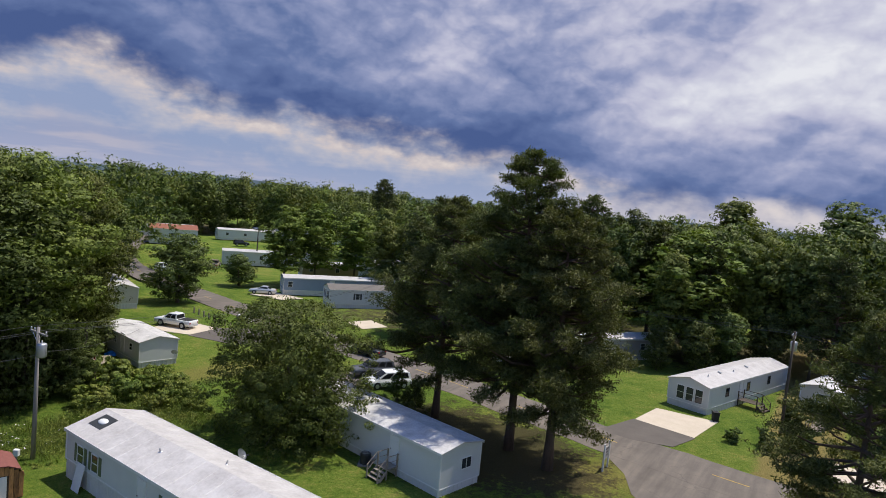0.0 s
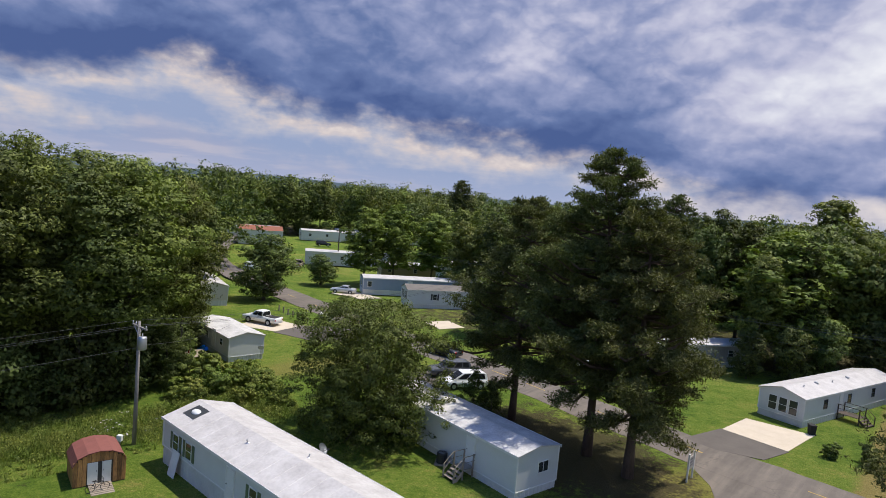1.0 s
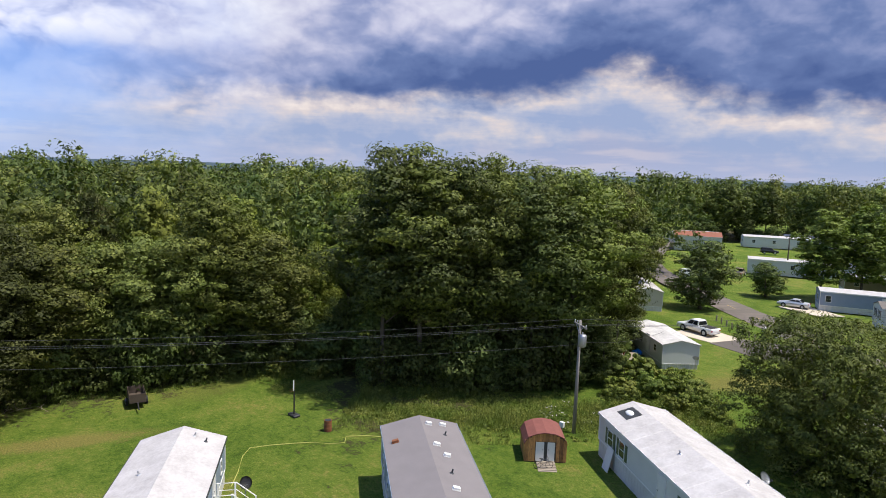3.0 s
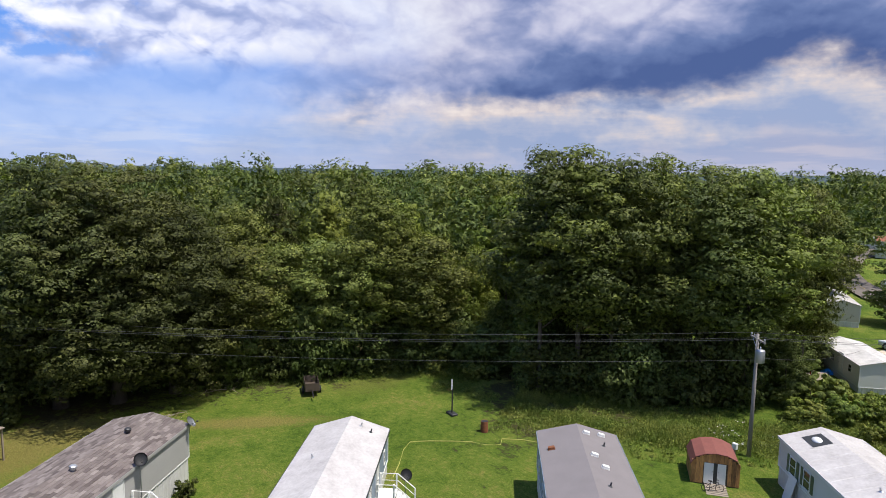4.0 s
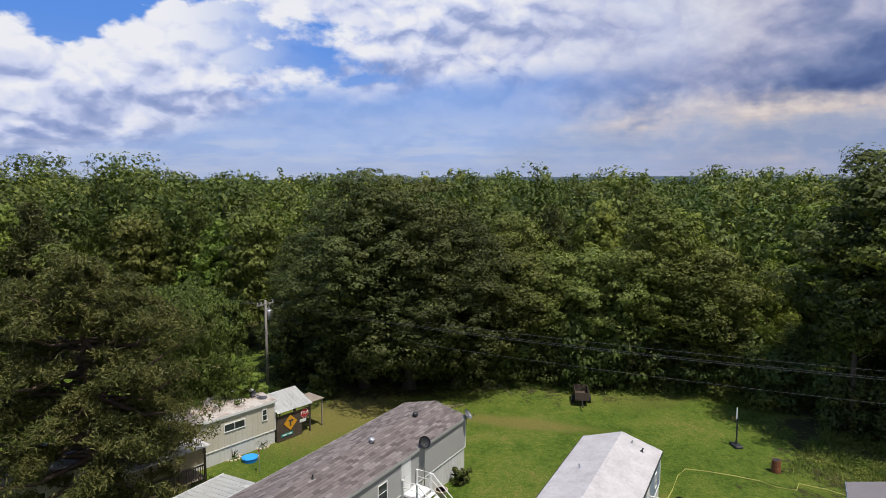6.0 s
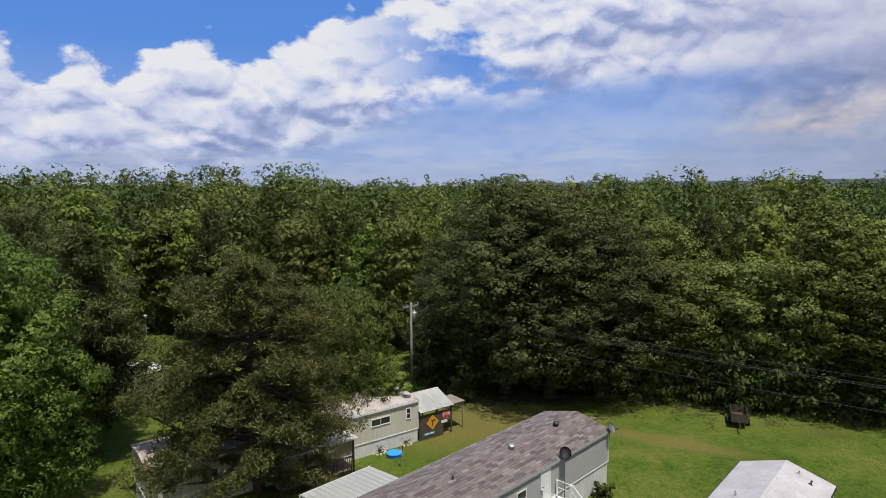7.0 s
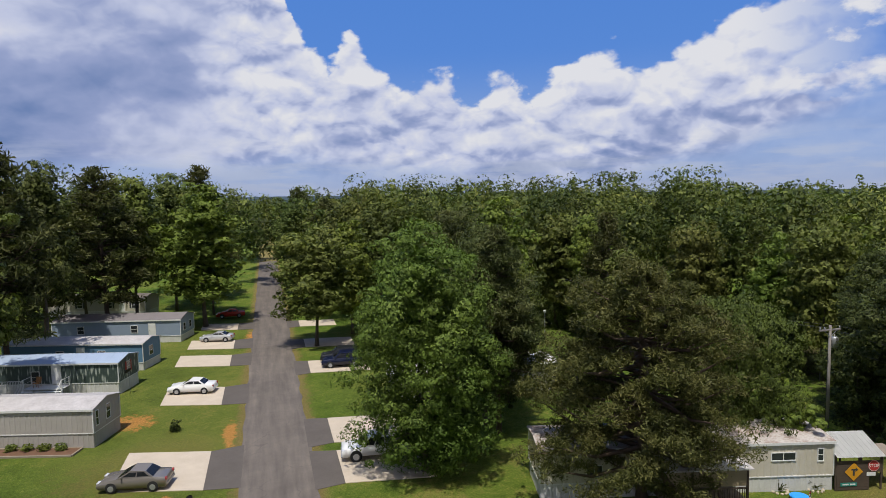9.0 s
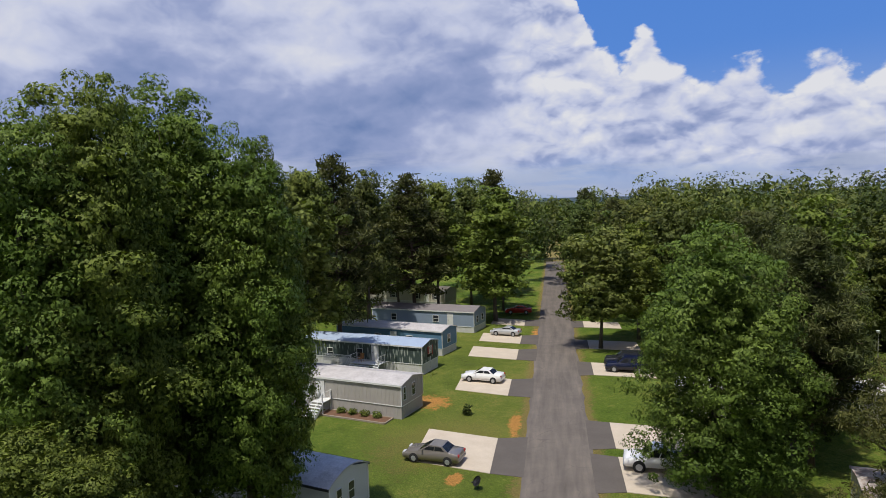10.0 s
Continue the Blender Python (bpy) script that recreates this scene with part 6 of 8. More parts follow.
    for sgn in (-1, 1):
        bm = bmesh.new()
        box(bm, L - 0.22, L - 0.03, sgn * W * 0.36 - 0.2, sgn * W * 0.36 + 0.2, 0.62 if kind != "pickup" else 0.78, 0.76 if kind != "pickup" else 0.95, bevel=0.02)
        part("headlight", bm, M["lamp_clear"], t)
        bm = bmesh.new()
        box(bm, -0.015, 0.12, sgn * W * 0.40 - 0.13, sgn * W * 0.40 + 0.13, 0.72, 0.92, bevel=0.02)
        part("tail_light", bm, M["lamp_red"], t)
    for x in (-0.04, L - 0.1):
        bm = bmesh.new()
        box(bm, x, x + 0.14, -W * 0.46, W * 0.46, 0.36, 0.54, bevel=0.03)
        part("bumper", bm, M["metal" if kind == "pickup" else mat], t)
    if kind == "pickup":
        bm = bmesh.new()
        box(bm, 0.12, 1.9, -W / 2 + 0.14, W / 2 - 0.14, 1.115, 1.128)
        part("bed_liner", bm, M["rubber"], t)
    for sgn in (-1, 1):
        bm = bmesh.new()
        x = cab[-1][0] - 0.42
        box(bm, x, x + 0.1, sgn * (W / 2 + 0.04) - 0.09, sgn * (W / 2 + 0.04) + 0.09, z0 + 0.02, z0 + 0.15, bevel=0.02)
        part("wing_mirror", bm, M[mat], t)
    t["long"] = L
    return t


def park(t, x, y, heading, z=0.05):
    """Parks a vehicle with its middle at a place; heading in degrees, the way its nose points."""
    t.matrix_world = Matrix.Translation((x, y, z)) @ Matrix.Rotation(radians(heading), 4, "Z") @ Matrix.Translation((-t["long"] / 2, 0, 0))
    return t


AWAY = math.degrees(math.atan2(-NX.y, -NX.x))
park(vehicle("sedan", "car_silver", "silver four-door sedan on a concrete pad", "car"), -16.9, -44.9, AWAY - 11)
park(vehicle("sedan", "car_white", "white four-door sedan on a concrete pad", "car"), -29.9, -62.9, AWAY - 13)
park(vehicle("coupe", "car_bright", "low silver coupe on a concrete pad", "car"), -43.6, -83.4, AWAY - 14)
park(vehicle("sedan", "car_red", "red car in the shade beside the street", "car"), -54.2, -98.6, AWAY)
park(vehicle("suv", "car_blue", "dark blue sport utility vehicle on a pad", "car"), -46.3, -58.6, AWAY - 8)
park(vehicle("suv", "car_black", "black sport utility vehicle beside the blue one", "car"), -47.6, -60.6, AWAY - 8)
park(vehicle("pickup", "car_white", "white pickup truck beneath the maple", "pickup truck"), -31.4, -35.8, AWAY - 6)
park(vehicle("pickup", "car_white", "white pickup truck on a concrete drive", "pickup truck"), -33.9, 82.9, 165)
park(vehicle("sedan", "car_bright", "silver sedan on a concrete drive", "car"), -31.2, 114.1, 185)
park(vehicle("suv", "car_grey", "grey station wagon with a roof rack", "car"), -5.9, 68.4, 205, 0.04)
park(vehicle("minivan", "car_white", "white minivan with blue trim", "car"), -4.0, 64.9, 205, 0.04)
park(vehicle("sedan", "car_black", "black sedan beside the road", "car"), -7.6, 77.2, 150)
park(vehicle("suv", "car_black", "black sport utility vehicle before a far home", "car"), -62.0, 198.0, 30, 0.0)
park(vehicle("pickup", "car_tan", "tan pickup truck beside the far road", "pickup truck"), -50.5, 143.0, 100, 0.0)
park(vehicle("suv", "car_white", "white car before a far home", "car"), -56.0, 131.0, 40, 0.0)
park(vehicle("pickup", "car_white", "white van parked behind the pines", "pickup truck"), 11.0, 80.0, 20, 0.0)


# ---------------- poles and lines ----------------
def utility_pole(x, y, h, turn, mat="pole_wood", can=True, label="grey wooden utility pole with a transformer can"):
    t = thing("utility_pole", Matrix.Translation((x, y, 0)) @ Matrix.Rotation(turn, 4, "Z"), label, "utility pole", "utility poles")
    bm = bmesh.new()
    tube(bm, [(0, 0, -0.2), (0, 0, h * 0.5), (0.03, 0, h)], [0.155, 0.13, 0.10], 10)
    part("pole", bm, M[mat], t, smooth=True)
    bm = bmesh.new()
    box(bm, -0.06, 0.06, -1.1, 1.1, h - 0.45, h - 0.33, bevel=0.01)
    part("crossarm", bm, M[mat], t)
    for k in (-1.0, -0.55, 1.0):
        bm = bmesh.new()
        tube(bm, [(0, k, h - 0.33), (0, k, h - 0.2), (0, k, h - 0.12)], [0.05, 0.06, 0.03], 8)
        part("insulator", bm, M["metal"], t, smooth=True)
    for s in (-1, 1):
        bm = bmesh.new()
        tube(bm, [(0.07, 0, h - 1.0), (0.07, s * 0.6, h - 0.45)], 0.02, 5)
        part("brace", bm, M["metal"], t)
    if can:
        bm = bmesh.new()
        c = h - 1.5
        tube(bm, [(0, 0.50, c - 0.45), (0, 0.50, c - 0.4), (0, 0.50, c + 0.38), (0, 0.50, c + 0.48), (0, 0.50, c + 0.5)], [0.24, 0.31, 0.31, 0.27, 0.05], 14)
        q = part("transformer", bm, M["metal"], t, "grey transformer can", smooth=True)
        bm = bmesh.new()
        tube(bm, [(0, 0.50, c + 0.46), (0, 0.50, c + 0.72)], [0.05, 0.03], 8)
        part("bushing", bm, M["trim_white"], q)
        bm = bmesh.new()
        box(bm, -0.05, 0.05, 0.1, 0.2, c - 0.25, c + 0.25)
        part("bracket", bm, M["dark_metal"], q)
    bm = bmesh.new()
    tube(bm, [(0.0, -0.14, h - 2.4), (0.0, -0.17, h - 4.5), (0.0, -0.19, 0.2)], 0.02, 5)
    part("conduit", bm, M["dark_metal"], t)
    return t


def wire(a, b, sag, r=0.013):
    bm = bmesh.new()
    a, b = Vector(a), Vector(b)
    k = 16
    tube(bm, [a.lerp(b, i / k) - Vector((0, 0, sag * 4 * (i / k) * (1 - i / k))) for i in range(k + 1)], r, 4)
    tagged(finish("power_line", bm, M["cable"]), "thin grey overhead power line between poles", "power line", "power lines")


PA, PB, PC = (-26.0, 41.4, 9.1), (-59.5, -10.8, 8.7), (34.4, 58.7, 10.9)
ang = math.atan2(PA[1] - PB[1], PA[0] - PB[0])
utility_pole(*PA, ang + math.pi)
utility_pole(*PB, ang, can=True)
along = math.atan2(-0.63, 0.77)
utility_pole(*PC, along, "pole_dark", label="dark wooden utility pole with a transformer beside the road")
utility_pole(-44.2, 153.8, 9.2, 2.0, "pole_dark", False, "dark wooden utility pole beyond the bend")
utility_pole(-1.5, 100.0, 9.5, 2.0, "pole_dark", False, "dark wooden utility pole among the trees")
for k in (-1.0, -0.55, 1.0):
    sx, sy = -math.sin(ang) * k, math.cos(ang) * k
    wire((PB[0] + sx, PB[1] + sy, PB[2] - 0.12), (PA[0] + sx, PA[1] + sy, PA[2] - 0.12), 0.7)
wire((PB[0], PB[1], 7.0), (PA[0], PA[1], 7.2), 0.7)
for k in (-1.0, -0.55, 1.0):
    wire((PA[0] - math.sin(ang) * k, PA[1] + math.cos(ang) * k, 8.98), (-1.5 - math.sin(ang) * k, 100.0 + math.cos(ang) * k, 9.38), 1.5)
    wire((PB[0] - math.sin(ang) * k, PB[1] + math.cos(ang) * k, 8.58), (-75.0, -46.0, 8.4), 0.8)
wire((PA[0], PA[1], 7.4), (-31.0, 66.5, 3.3), 0.5)
sx, sy = -math.sin(along), math.cos(along)
for k in (-1.0, -0.55, 1.0):
    wire((PC[0] + sx * k, PC[1] + sy * k, PC[2] - 0.12), (-1.5 + sx * k, 100.0 + sy * k, 9.38), 0.9)
    wire((PC[0] + sx * k, PC[1] + sy * k, PC[2] - 0.12), (72.0 + sx * k, 27.0 + sy * k, 10.6), 0.9)
    wire((-1.5 + sx * k, 100.0 + sy * k, 9.38), (-44.2 + sx * k, 153.8 + sy * k, 9.08), 1.0)
wire((PC[0], PC[1], 9.0), (-1.5, 100.0, 7.6), 0.9)
wire((PC[0], PC[1], 9.0), (72.0, 27.0, 8.6), 0.9)


def yard_light(x, y, h):
    t = thing("yard_light", Matrix.Translation((x, y, 0)), "pale metal yard light on a post", "street lamp")
    bm = bmesh.new()
    tube(bm, [(0, 0, -0.1), (0, 0, h)], [0.07, 0.05], 8)
    part("post", bm, M["metal"], t)
    bm = bmesh.new()
    tube(bm, [(0, 0, h), (0, 0, h + 0.3), (0, 0, h + 0.36)], [0.16, 0.24, 0.05], 12)
    part("lamp_head", bm, M["trim_white"], t)


yard_light(-72.8, -47.3, 3.7)


# ---------------- yards ----------------
def at_side(h, side, along, out, z=0.0):
    """A pose in the frame of a home: on a side wall, some way out, facing outwards."""
    m = side_matrix(side, h["len"], h["wid"], along, z)
    return h.matrix_world @ m @ Matrix.Translation((0, out, 0))


def shed(x, y, turn):
    t = thing("garden_shed", Matrix.Translation((x, y, 0)) @ Matrix.Rotation(radians(turn), 4, "Z"), "small barn-roofed shed of stained boards with white double doors", "shed")
    W, D, H = 2.95, 2.5, 1.30
    prof = [(-W / 2, H), (-W * 0.41, H + 0.52), (-W * 0.22, H + 0.78), (0, H + 0.87), (W * 0.22, H + 0.78), (W * 0.41, H + 0.52), (W / 2, H)]
    bm = bmesh.new()
    box(bm, -W / 2 + 0.03, W / 2 - 0.03, -D / 2 + 0.03, D / 2 - 0.03, 0.0, H)
    prism(bm, [(px * 0.97, pz - 0.03) for px, pz in prof], -D / 2 + 0.03, D / 2 - 0.03)
    part("frame", bm, M["wood_dark"], t)
    for s in (-1, 1):
        k = 9
        for i in range(k):
            y0 = -D / 2 + D * i / k
            bm = bmesh.new()
            xx = s * (W / 2 - 0.015)
            box(bm, min(xx, xx + s * 0.03), max(xx, xx + s * 0.03), y0 + 0.008, y0 + D / k - 0.008, 0.06, H + 0.02, bevel=0.004)
            part("board", bm, M["wood_warm"], t)
    for i in range(12):
        x0 = -W / 2 + W * i / 12
        if -0.66 < x0 + W / 24 < 0.66:
            z0 = 1.52
        else:
            z0 = 0.06
        xm = abs(x0 + W / 24)
        z1 = H + 0.84 - 0.26 * (xm / (W / 2)) - 0.62 * max(0, xm / (W / 2) - 0.5)
        bm = bmesh.new()
        box(bm, x0 + 0.008, x0 + W / 12 - 0.008, -D / 2 - 0.015, -D / 2 + 0.02, z0, z1, bevel=0.004)
        part("board", bm, M["wood_warm"], t)
    for (a, b) in zip(prof, prof[1:]):
        bm = bmesh.new()
        prism(bm, [(a[0] * 1.05, a[1] + 0.02), (b[0] * 1.05, b[1] + 0.02), (b[0] * 1.05, b[1] + 0.07), (a[0] * 1.05, a[1] + 0.07)], -D / 2 - 0.15, D / 2 + 0.12)
        part("roof_panel", bm, M["shed_roof"], t)
    for s, w in ((-1, 0.58), (1, 0.52)):
        bm = bmesh.new()
        box(bm, min(s * 0.12, s * (0.12 + w)), max(s * 0.12, s * (0.12 + w)), -D / 2 - 0.05, -D / 2 - 0.01, 0.12, 1.50, bevel=0.01)
        d = part("door", bm, M["trim_white"], t, "white panel door left ajar")
        bm = bmesh.new()
        tube(bm, [(s * 0.2, -D / 2 - 0.06, 0.9), (s * 0.2, -D / 2 - 0.1, 0.95), (s * 0.2, -D / 2 - 0.06, 1.0)], 0.012, 5)
        part("handle", bm, M["dark_metal"], d)
    # a dark slab stands in for the shade inside, between the doors
    bm = bmesh.new()
    box(bm, -0.11, 0.11, -D / 2 - 0.02, -D / 2 + 0.02, 0.12, 1.50)
    part("doorway", bm, M["trim_dark"], t)
    for i in range(7):
        bm = bmesh.new()
        y0 = -D / 2 - 0.25 - 0.2 * i
        z = 0.14 - 0.018 * i
        box(bm, -0.65, 0.65, y0, y0 + 0.185, z - 0.03, z)
        part("ramp_board", bm, M["wood"], t)


shed(-25.3, 36.3, 44)


def bicycle(x, y, turn):
    t = thing("bicycle", Matrix.Translation((x, y, 0)) @ Matrix.Rotation(turn, 4, "Z"), "small dark bicycle standing on the shed ramp", "bicycle")
    for px in (0, 0.85):
        bm = bmesh.new()
        k = 16
        tube(bm, [(px + 0.26 * math.cos(i * math.tau / k), 0, 0.28 + 0.26 * math.sin(i * math.tau / k)) for i in range(k + 1)], 0.022, 5, cap=False)
        part("wheel", bm, M["rubber"], t)
    bm = bmesh.new()
    for a, b in (((0, 0, 0.28), (0.35, 0, 0.28)), ((0.35, 0, 0.28), (0.25, 0, 0.68)), ((0.25, 0, 0.66), (0.72, 0, 0.66)), ((0.35, 0, 0.28), (0.74, 0, 0.6)), ((0.85, 0, 0.28), (0.70, 0, 0.82)), ((0, 0, 0.28), (0.26, 0, 0.6))):
        tube(bm, [a, b], 0.018, 5)
    part("frame", bm, M["dark_metal"], t)
    bm = bmesh.new()
    tube(bm, [(0.7, -0.24, 0.86), (0.7, 0.24, 0.86)], 0.015, 5)
    part("handlebar", bm, M["dark_metal"], t)
    bm = bmesh.new()
    box(bm, 0.12, 0.36, -0.06, 0.06, 0.70, 0.75, bevel=0.02)
    part("saddle", bm, M["rubber"], t)


bicycle(-24.2, 34.2, 0.9)


def drum(x, y):
    t = thing("burn_barrel", Matrix.Translation((x, y, 0)), "rusty steel burn barrel on the grass", "barrel")
    bm = bmesh.new()
    z, r = [0, 0.02, 0.29, 0.31, 0.33, 0.58, 0.60, 0.62, 0.86, 0.88], [0.27, 0.29, 0.29, 0.305, 0.29, 0.29, 0.305, 0.29, 0.29, 0.30]
    tube(bm, [(0, 0, a) for a in z], r, 16)
    part("drum", bm, M["rust"], t)
    bm = bmesh.new()
    tube(bm, [(0, 0, 0.875), (0, 0, 0.885)], 0.265, 16)
    part("ash", bm, M["dark_metal"], t)


drum(-38.7, 26.9)


def old_post(x, y):
    t = thing("hoop_post", Matrix.Translation((x, y, 0)), "old dark post with a rim, a weedy base", "basketball hoop")
    bm = bmesh.new()
    tube(bm, [(0, 0, -0.1), (0, 0, 1.9), (0.05, 0, 2.2)], 0.06, 8)
    part("post", bm, M["dark_metal"], t)
    bm = bmesh.new()
    box(bm, -0.12, -0.08, -0.05, 0.05, 2.1, 3.0)
    part("backboard_stub", bm, M["trim_white"], t)
    bm = bmesh.new()
    k = 12
    tube(bm, [(-0.35 + 0.22 * math.cos(i * math.tau / k), 0.22 * math.sin(i * math.tau / k), 2.05) for i in range(k + 1)], 0.015, 5, cap=False)
    part("rim", bm, M["rust"], t)
    bm = bmesh.new()
    box(bm, -0.5, 0.5, -0.3, 0.3, 0, 0.2, bevel=0.05)
    part("base", bm, M["dark_metal"], t)


old_post(-42.9, 26.5)


def cart(x, y, turn):
    t = thing("utility_trailer", Matrix.Translation((x, y, 0)) @ Matrix.Rotation(turn, 4, "Z"), "old dark wooden trailer at the edge of the woods", "trailer")
    bm = bmesh.new()
    box(bm, -1.2, 1.2, -0.62, 0.62, 0.55, 0.63)
    part("bed", bm, M["wood_dark"], t)
    for y0 in (-0.62, 0.59):
        for z in (0.68, 0.90, 1.12):
            bm = bmesh.new()
            box(bm, -1.2, 1.2, y0, y0 + 0.03, z, z + 0.15)
            part("side_board", bm, M["wood_dark"], t)
    for x0 in (-1.2, 1.17):
        bm = bmesh.new()
        box(bm, x0, x0 + 0.03, -0.59, 0.59, 0.65, 1.27)
        part("end_board", bm, M["wood_dark"], t)
    for sgn in (-1, 1):
        bm = bmesh.new()
        tube(bm, [(0, sgn * 0.66, 0.33), (0, sgn * 0.84, 0.33)], 0.33, 16)
        w = part("wheel", bm, M["rubber"], t)
        bm = bmesh.new()
        tube(bm, [(0, sgn * 0.83, 0.33), (0, sgn * 0.86, 0.33)], 0.18, 12)
        part("rim", bm, M["metal"], w)
    bm = bmesh.new()
    tube(bm, [(1.2, 0, 0.55), (2.3, 0, 0.35)], 0.05, 6)
    part("tongue", bm, M["dark_metal"], t)


cart(-53.3, 17.9, -0.25)


def hose():
    bm = bmesh.new()
    pts = [(-35.4, 17.4), (-36.9, 18.6), (-38.8, 19.9), (-39.7, 20.9), (-39.2, 22.2), (-38.3, 23.8), (-37.5, 25.0), (-36.6, 25.6), (-36.1, 26.6), (-36.9, 27.3), (-36.0, 28.6), (-34.0, 30.2), (-32.4, 30.8)]
    tube(bm, [(x, y, 0.035) for x, y in pts], 0.035, 5)
    tagged(finish("garden_hose", bm, M["weed_hose"]), "pale yellow-green garden hose lying across the lawn", "hose")


M["weed_hose"] = surface("hose_rubber", (0.42, 0.40, 0.10), (0.30, 0.32, 0.08), 4.0, 20.0, 0.4, 0.5, bump=0.0)
hose()


def pool(x, y):
    t = thing("paddling_pool", Matrix.Translation((x, y, 0)), "round bright blue plastic paddling pool on the lawn", "paddling pool")
    bm = bmesh.new()
    k, R = 24, 0.56
    tube(bm, [(0, 0, 0), (0, 0, 0.01), (0, 0, 0.24), (0, 0, 0.28)], [R * 0.9, R * 0.92, R * 0.98, R * 1.05], k)
    part("basin", bm, M["plastic_blue"], t)
    bm = bmesh.new()
    tube(bm, [(0, 0, 0.27), (0, 0, 0.295)], R * 0.93, k)
    part("water", bm, M["water"], t)


pool(-44.1, -9.4)


def flag(x, y):
    t = thing("garden_flag", Matrix.Translation((x, y, 0)), "small striped flag hanging on a short pole", "flag")
    bm = bmesh.new()
    tube(bm, [(0, 0, -0.05), (0, 0, 1.7)], 0.02, 6)
    part("pole", bm, M["metal"], t)
    for i in range(6):
        bm = bmesh.new()
        z = 1.0 + 0.1 * i
        box(bm, 0.02, 0.30 - 0.02 * (i % 2), -0.03, -0.01 + 0.01 * (i % 3), z, z + 0.1)
        part("stripe", bm, M["car_red" if i % 2 else "trim_white"], t)
    bm = bmesh.new()
    box(bm, 0.02, 0.16, -0.04, 0.02, 1.3, 1.6)
    part("canton", bm, M["car_blue"], t)


flag(-42.3, -8.4)


def awning(cx, cy, turn, L, W, h, label, drop=0.15):
    """A flat metal awning on posts."""
    t = thing("awning", Matrix.Translation((cx, cy, 0)) @ Matrix.Rotation(radians(turn), 4, "Z"), label, "awning")
    bm = bmesh.new()
    k = max(4, int(L / 0.4))
    prof = []
    for i in range(k):
        for f, o in ((0, 0), (0.7, 0), (0.8, 0.03), (0.95, 0.03)):
            prof.append((-L / 2 + L * (i + f) / k, o))
    a = [bm.verts.new((x, -W / 2, h + o - drop)) for x, o in prof]
    b = [bm.verts.new((x, W / 2, h + o)) for x, o in prof]
    for i in range(len(prof) - 1):
        bm.faces.new((a[i], a[i + 1], b[i + 1], b[i]))
    bmesh.ops.solidify(bm, geom=bm.faces[:], thickness=0.03)
    part("roof_sheet", bm, M["trim_white"], t)
    bm = bmesh.new()
    box(bm, -L / 2 - 0.02, L / 2 + 0.02, -W / 2 - 0.03, -W / 2 + 0.02, h - drop - 0.14, h - drop + 0.02)
    part("fascia", bm, M["trim_white"], t)
    for x in (-L / 2 + 0.15, L / 2 - 0.15):
        for y, z in ((-W / 2 + 0.1, h - drop), (W / 2 - 0.1, h)):
            bm = bmesh.new()
            box(bm, x - 0.04, x + 0.04, y - 0.04, y + 0.04, -0.05, z)
            part("post", bm, M["trim_white"], t)
    return t


awning(-34.4, -9.9, -37, 5.2, 3.1, 2.45, "flat white metal awning on posts beside the home")


def lean_to():
    """The open shelter at the end of the old home, hung with signs."""
    h = H6
    base = h.matrix_world @ Matrix.Translation((-1.85, 0.35, 0))
    t = thing("lean_to", base, "open wooden shelter with a white sheet roof", "shelter")
    bm = bmesh.new()
    prof = []
    for i in range(9):
        for f, o in ((0, 0), (0.7, 0), (0.8, 0.012), (0.95, 0.012)):
            prof.append((-1.40 + 3.3 * (i + f) / 9, o))
    a = [bm.verts.new((x, -0.1, 3.25 + o)) for x, o in prof]
    b = [bm.verts.new((x, 2.2, 2.36 + o)) for x, o in prof]
    for i in range(len(prof) - 1):
        bm.faces.new((a[i], a[i + 1], b[i + 1], b[i]))
    bmesh.ops.solidify(bm, geom=bm.faces[:], thickness=0.03)
    part("roof_sheet", bm, M["trim_white"], t)
    for x in (-1.3, 0.2, 1.78):
        for y, z in ((0.0, 3.16), (1.9, 2.44)):
            bm = bmesh.new()
            box(bm, x - 0.05, x + 0.05, y - 0.05, y + 0.05, -0.05, z)
            part("post", bm, M["wood_dark"], t)
    for i in range(10):
        bm = bmesh.new()
        z = 0.05 + 0.2 * i
        box(bm, -0.45 if i < 6 else -1.25, 1.75, 1.95, 1.98, z, z + 0.19)
        part("wall_board", bm, M["wood_dark"], t)
    for i in range(2):
        bm = bmesh.new()
        box(bm, -2.7, -1.35, 0.15 + 1.6 * i, 0.23 + 1.6 * i, 2.2, 2.3)
        part("beam", bm, M["wood"], t)
    bm = bmesh.new()
    slab_poly(bm, [(-2.75, 0.0), (-1.42, 0.0), (-1.42, 1.95), (-2.75, 1.95)], 2.3, 2.35)
    part("porch_roof", bm, M["wood"], t)
    for y in (0.2, 1.75):
        bm = bmesh.new()
        box(bm, -2.7, -2.6, y - 0.05, y + 0.05, -0.05, 2.3)
        part("post", bm, M["wood"], t)
    return base


LT = lean_to()
M["sign_yellow"] = surface("yellow_sign", (0.62, 0.30, 0.02), (0.48, 0.23, 0.02), 2.0, 12.0, 0.5, 0.5, bump=0.0)
M["sign_red"] = surface("red_sign", (0.42, 0.03, 0.03), (0.32, 0.03, 0.03), 2.0, 12.0, 0.5, 0.5, bump=0.0)
M["sign_green"] = surface("green_sign", (0.02, 0.24, 0.20), (0.02, 0.18, 0.15), 2.0, 12.0, 0.5, 0.5, bump=0.0)


def wall_sign(name, m, pts, mat, label):
    t = thing(name, m, label, "sign")
    bm = bmesh.new()
    prism(bm, pts, 0.0, 0.012)
    part("plate", bm, M[mat], t)
    return t


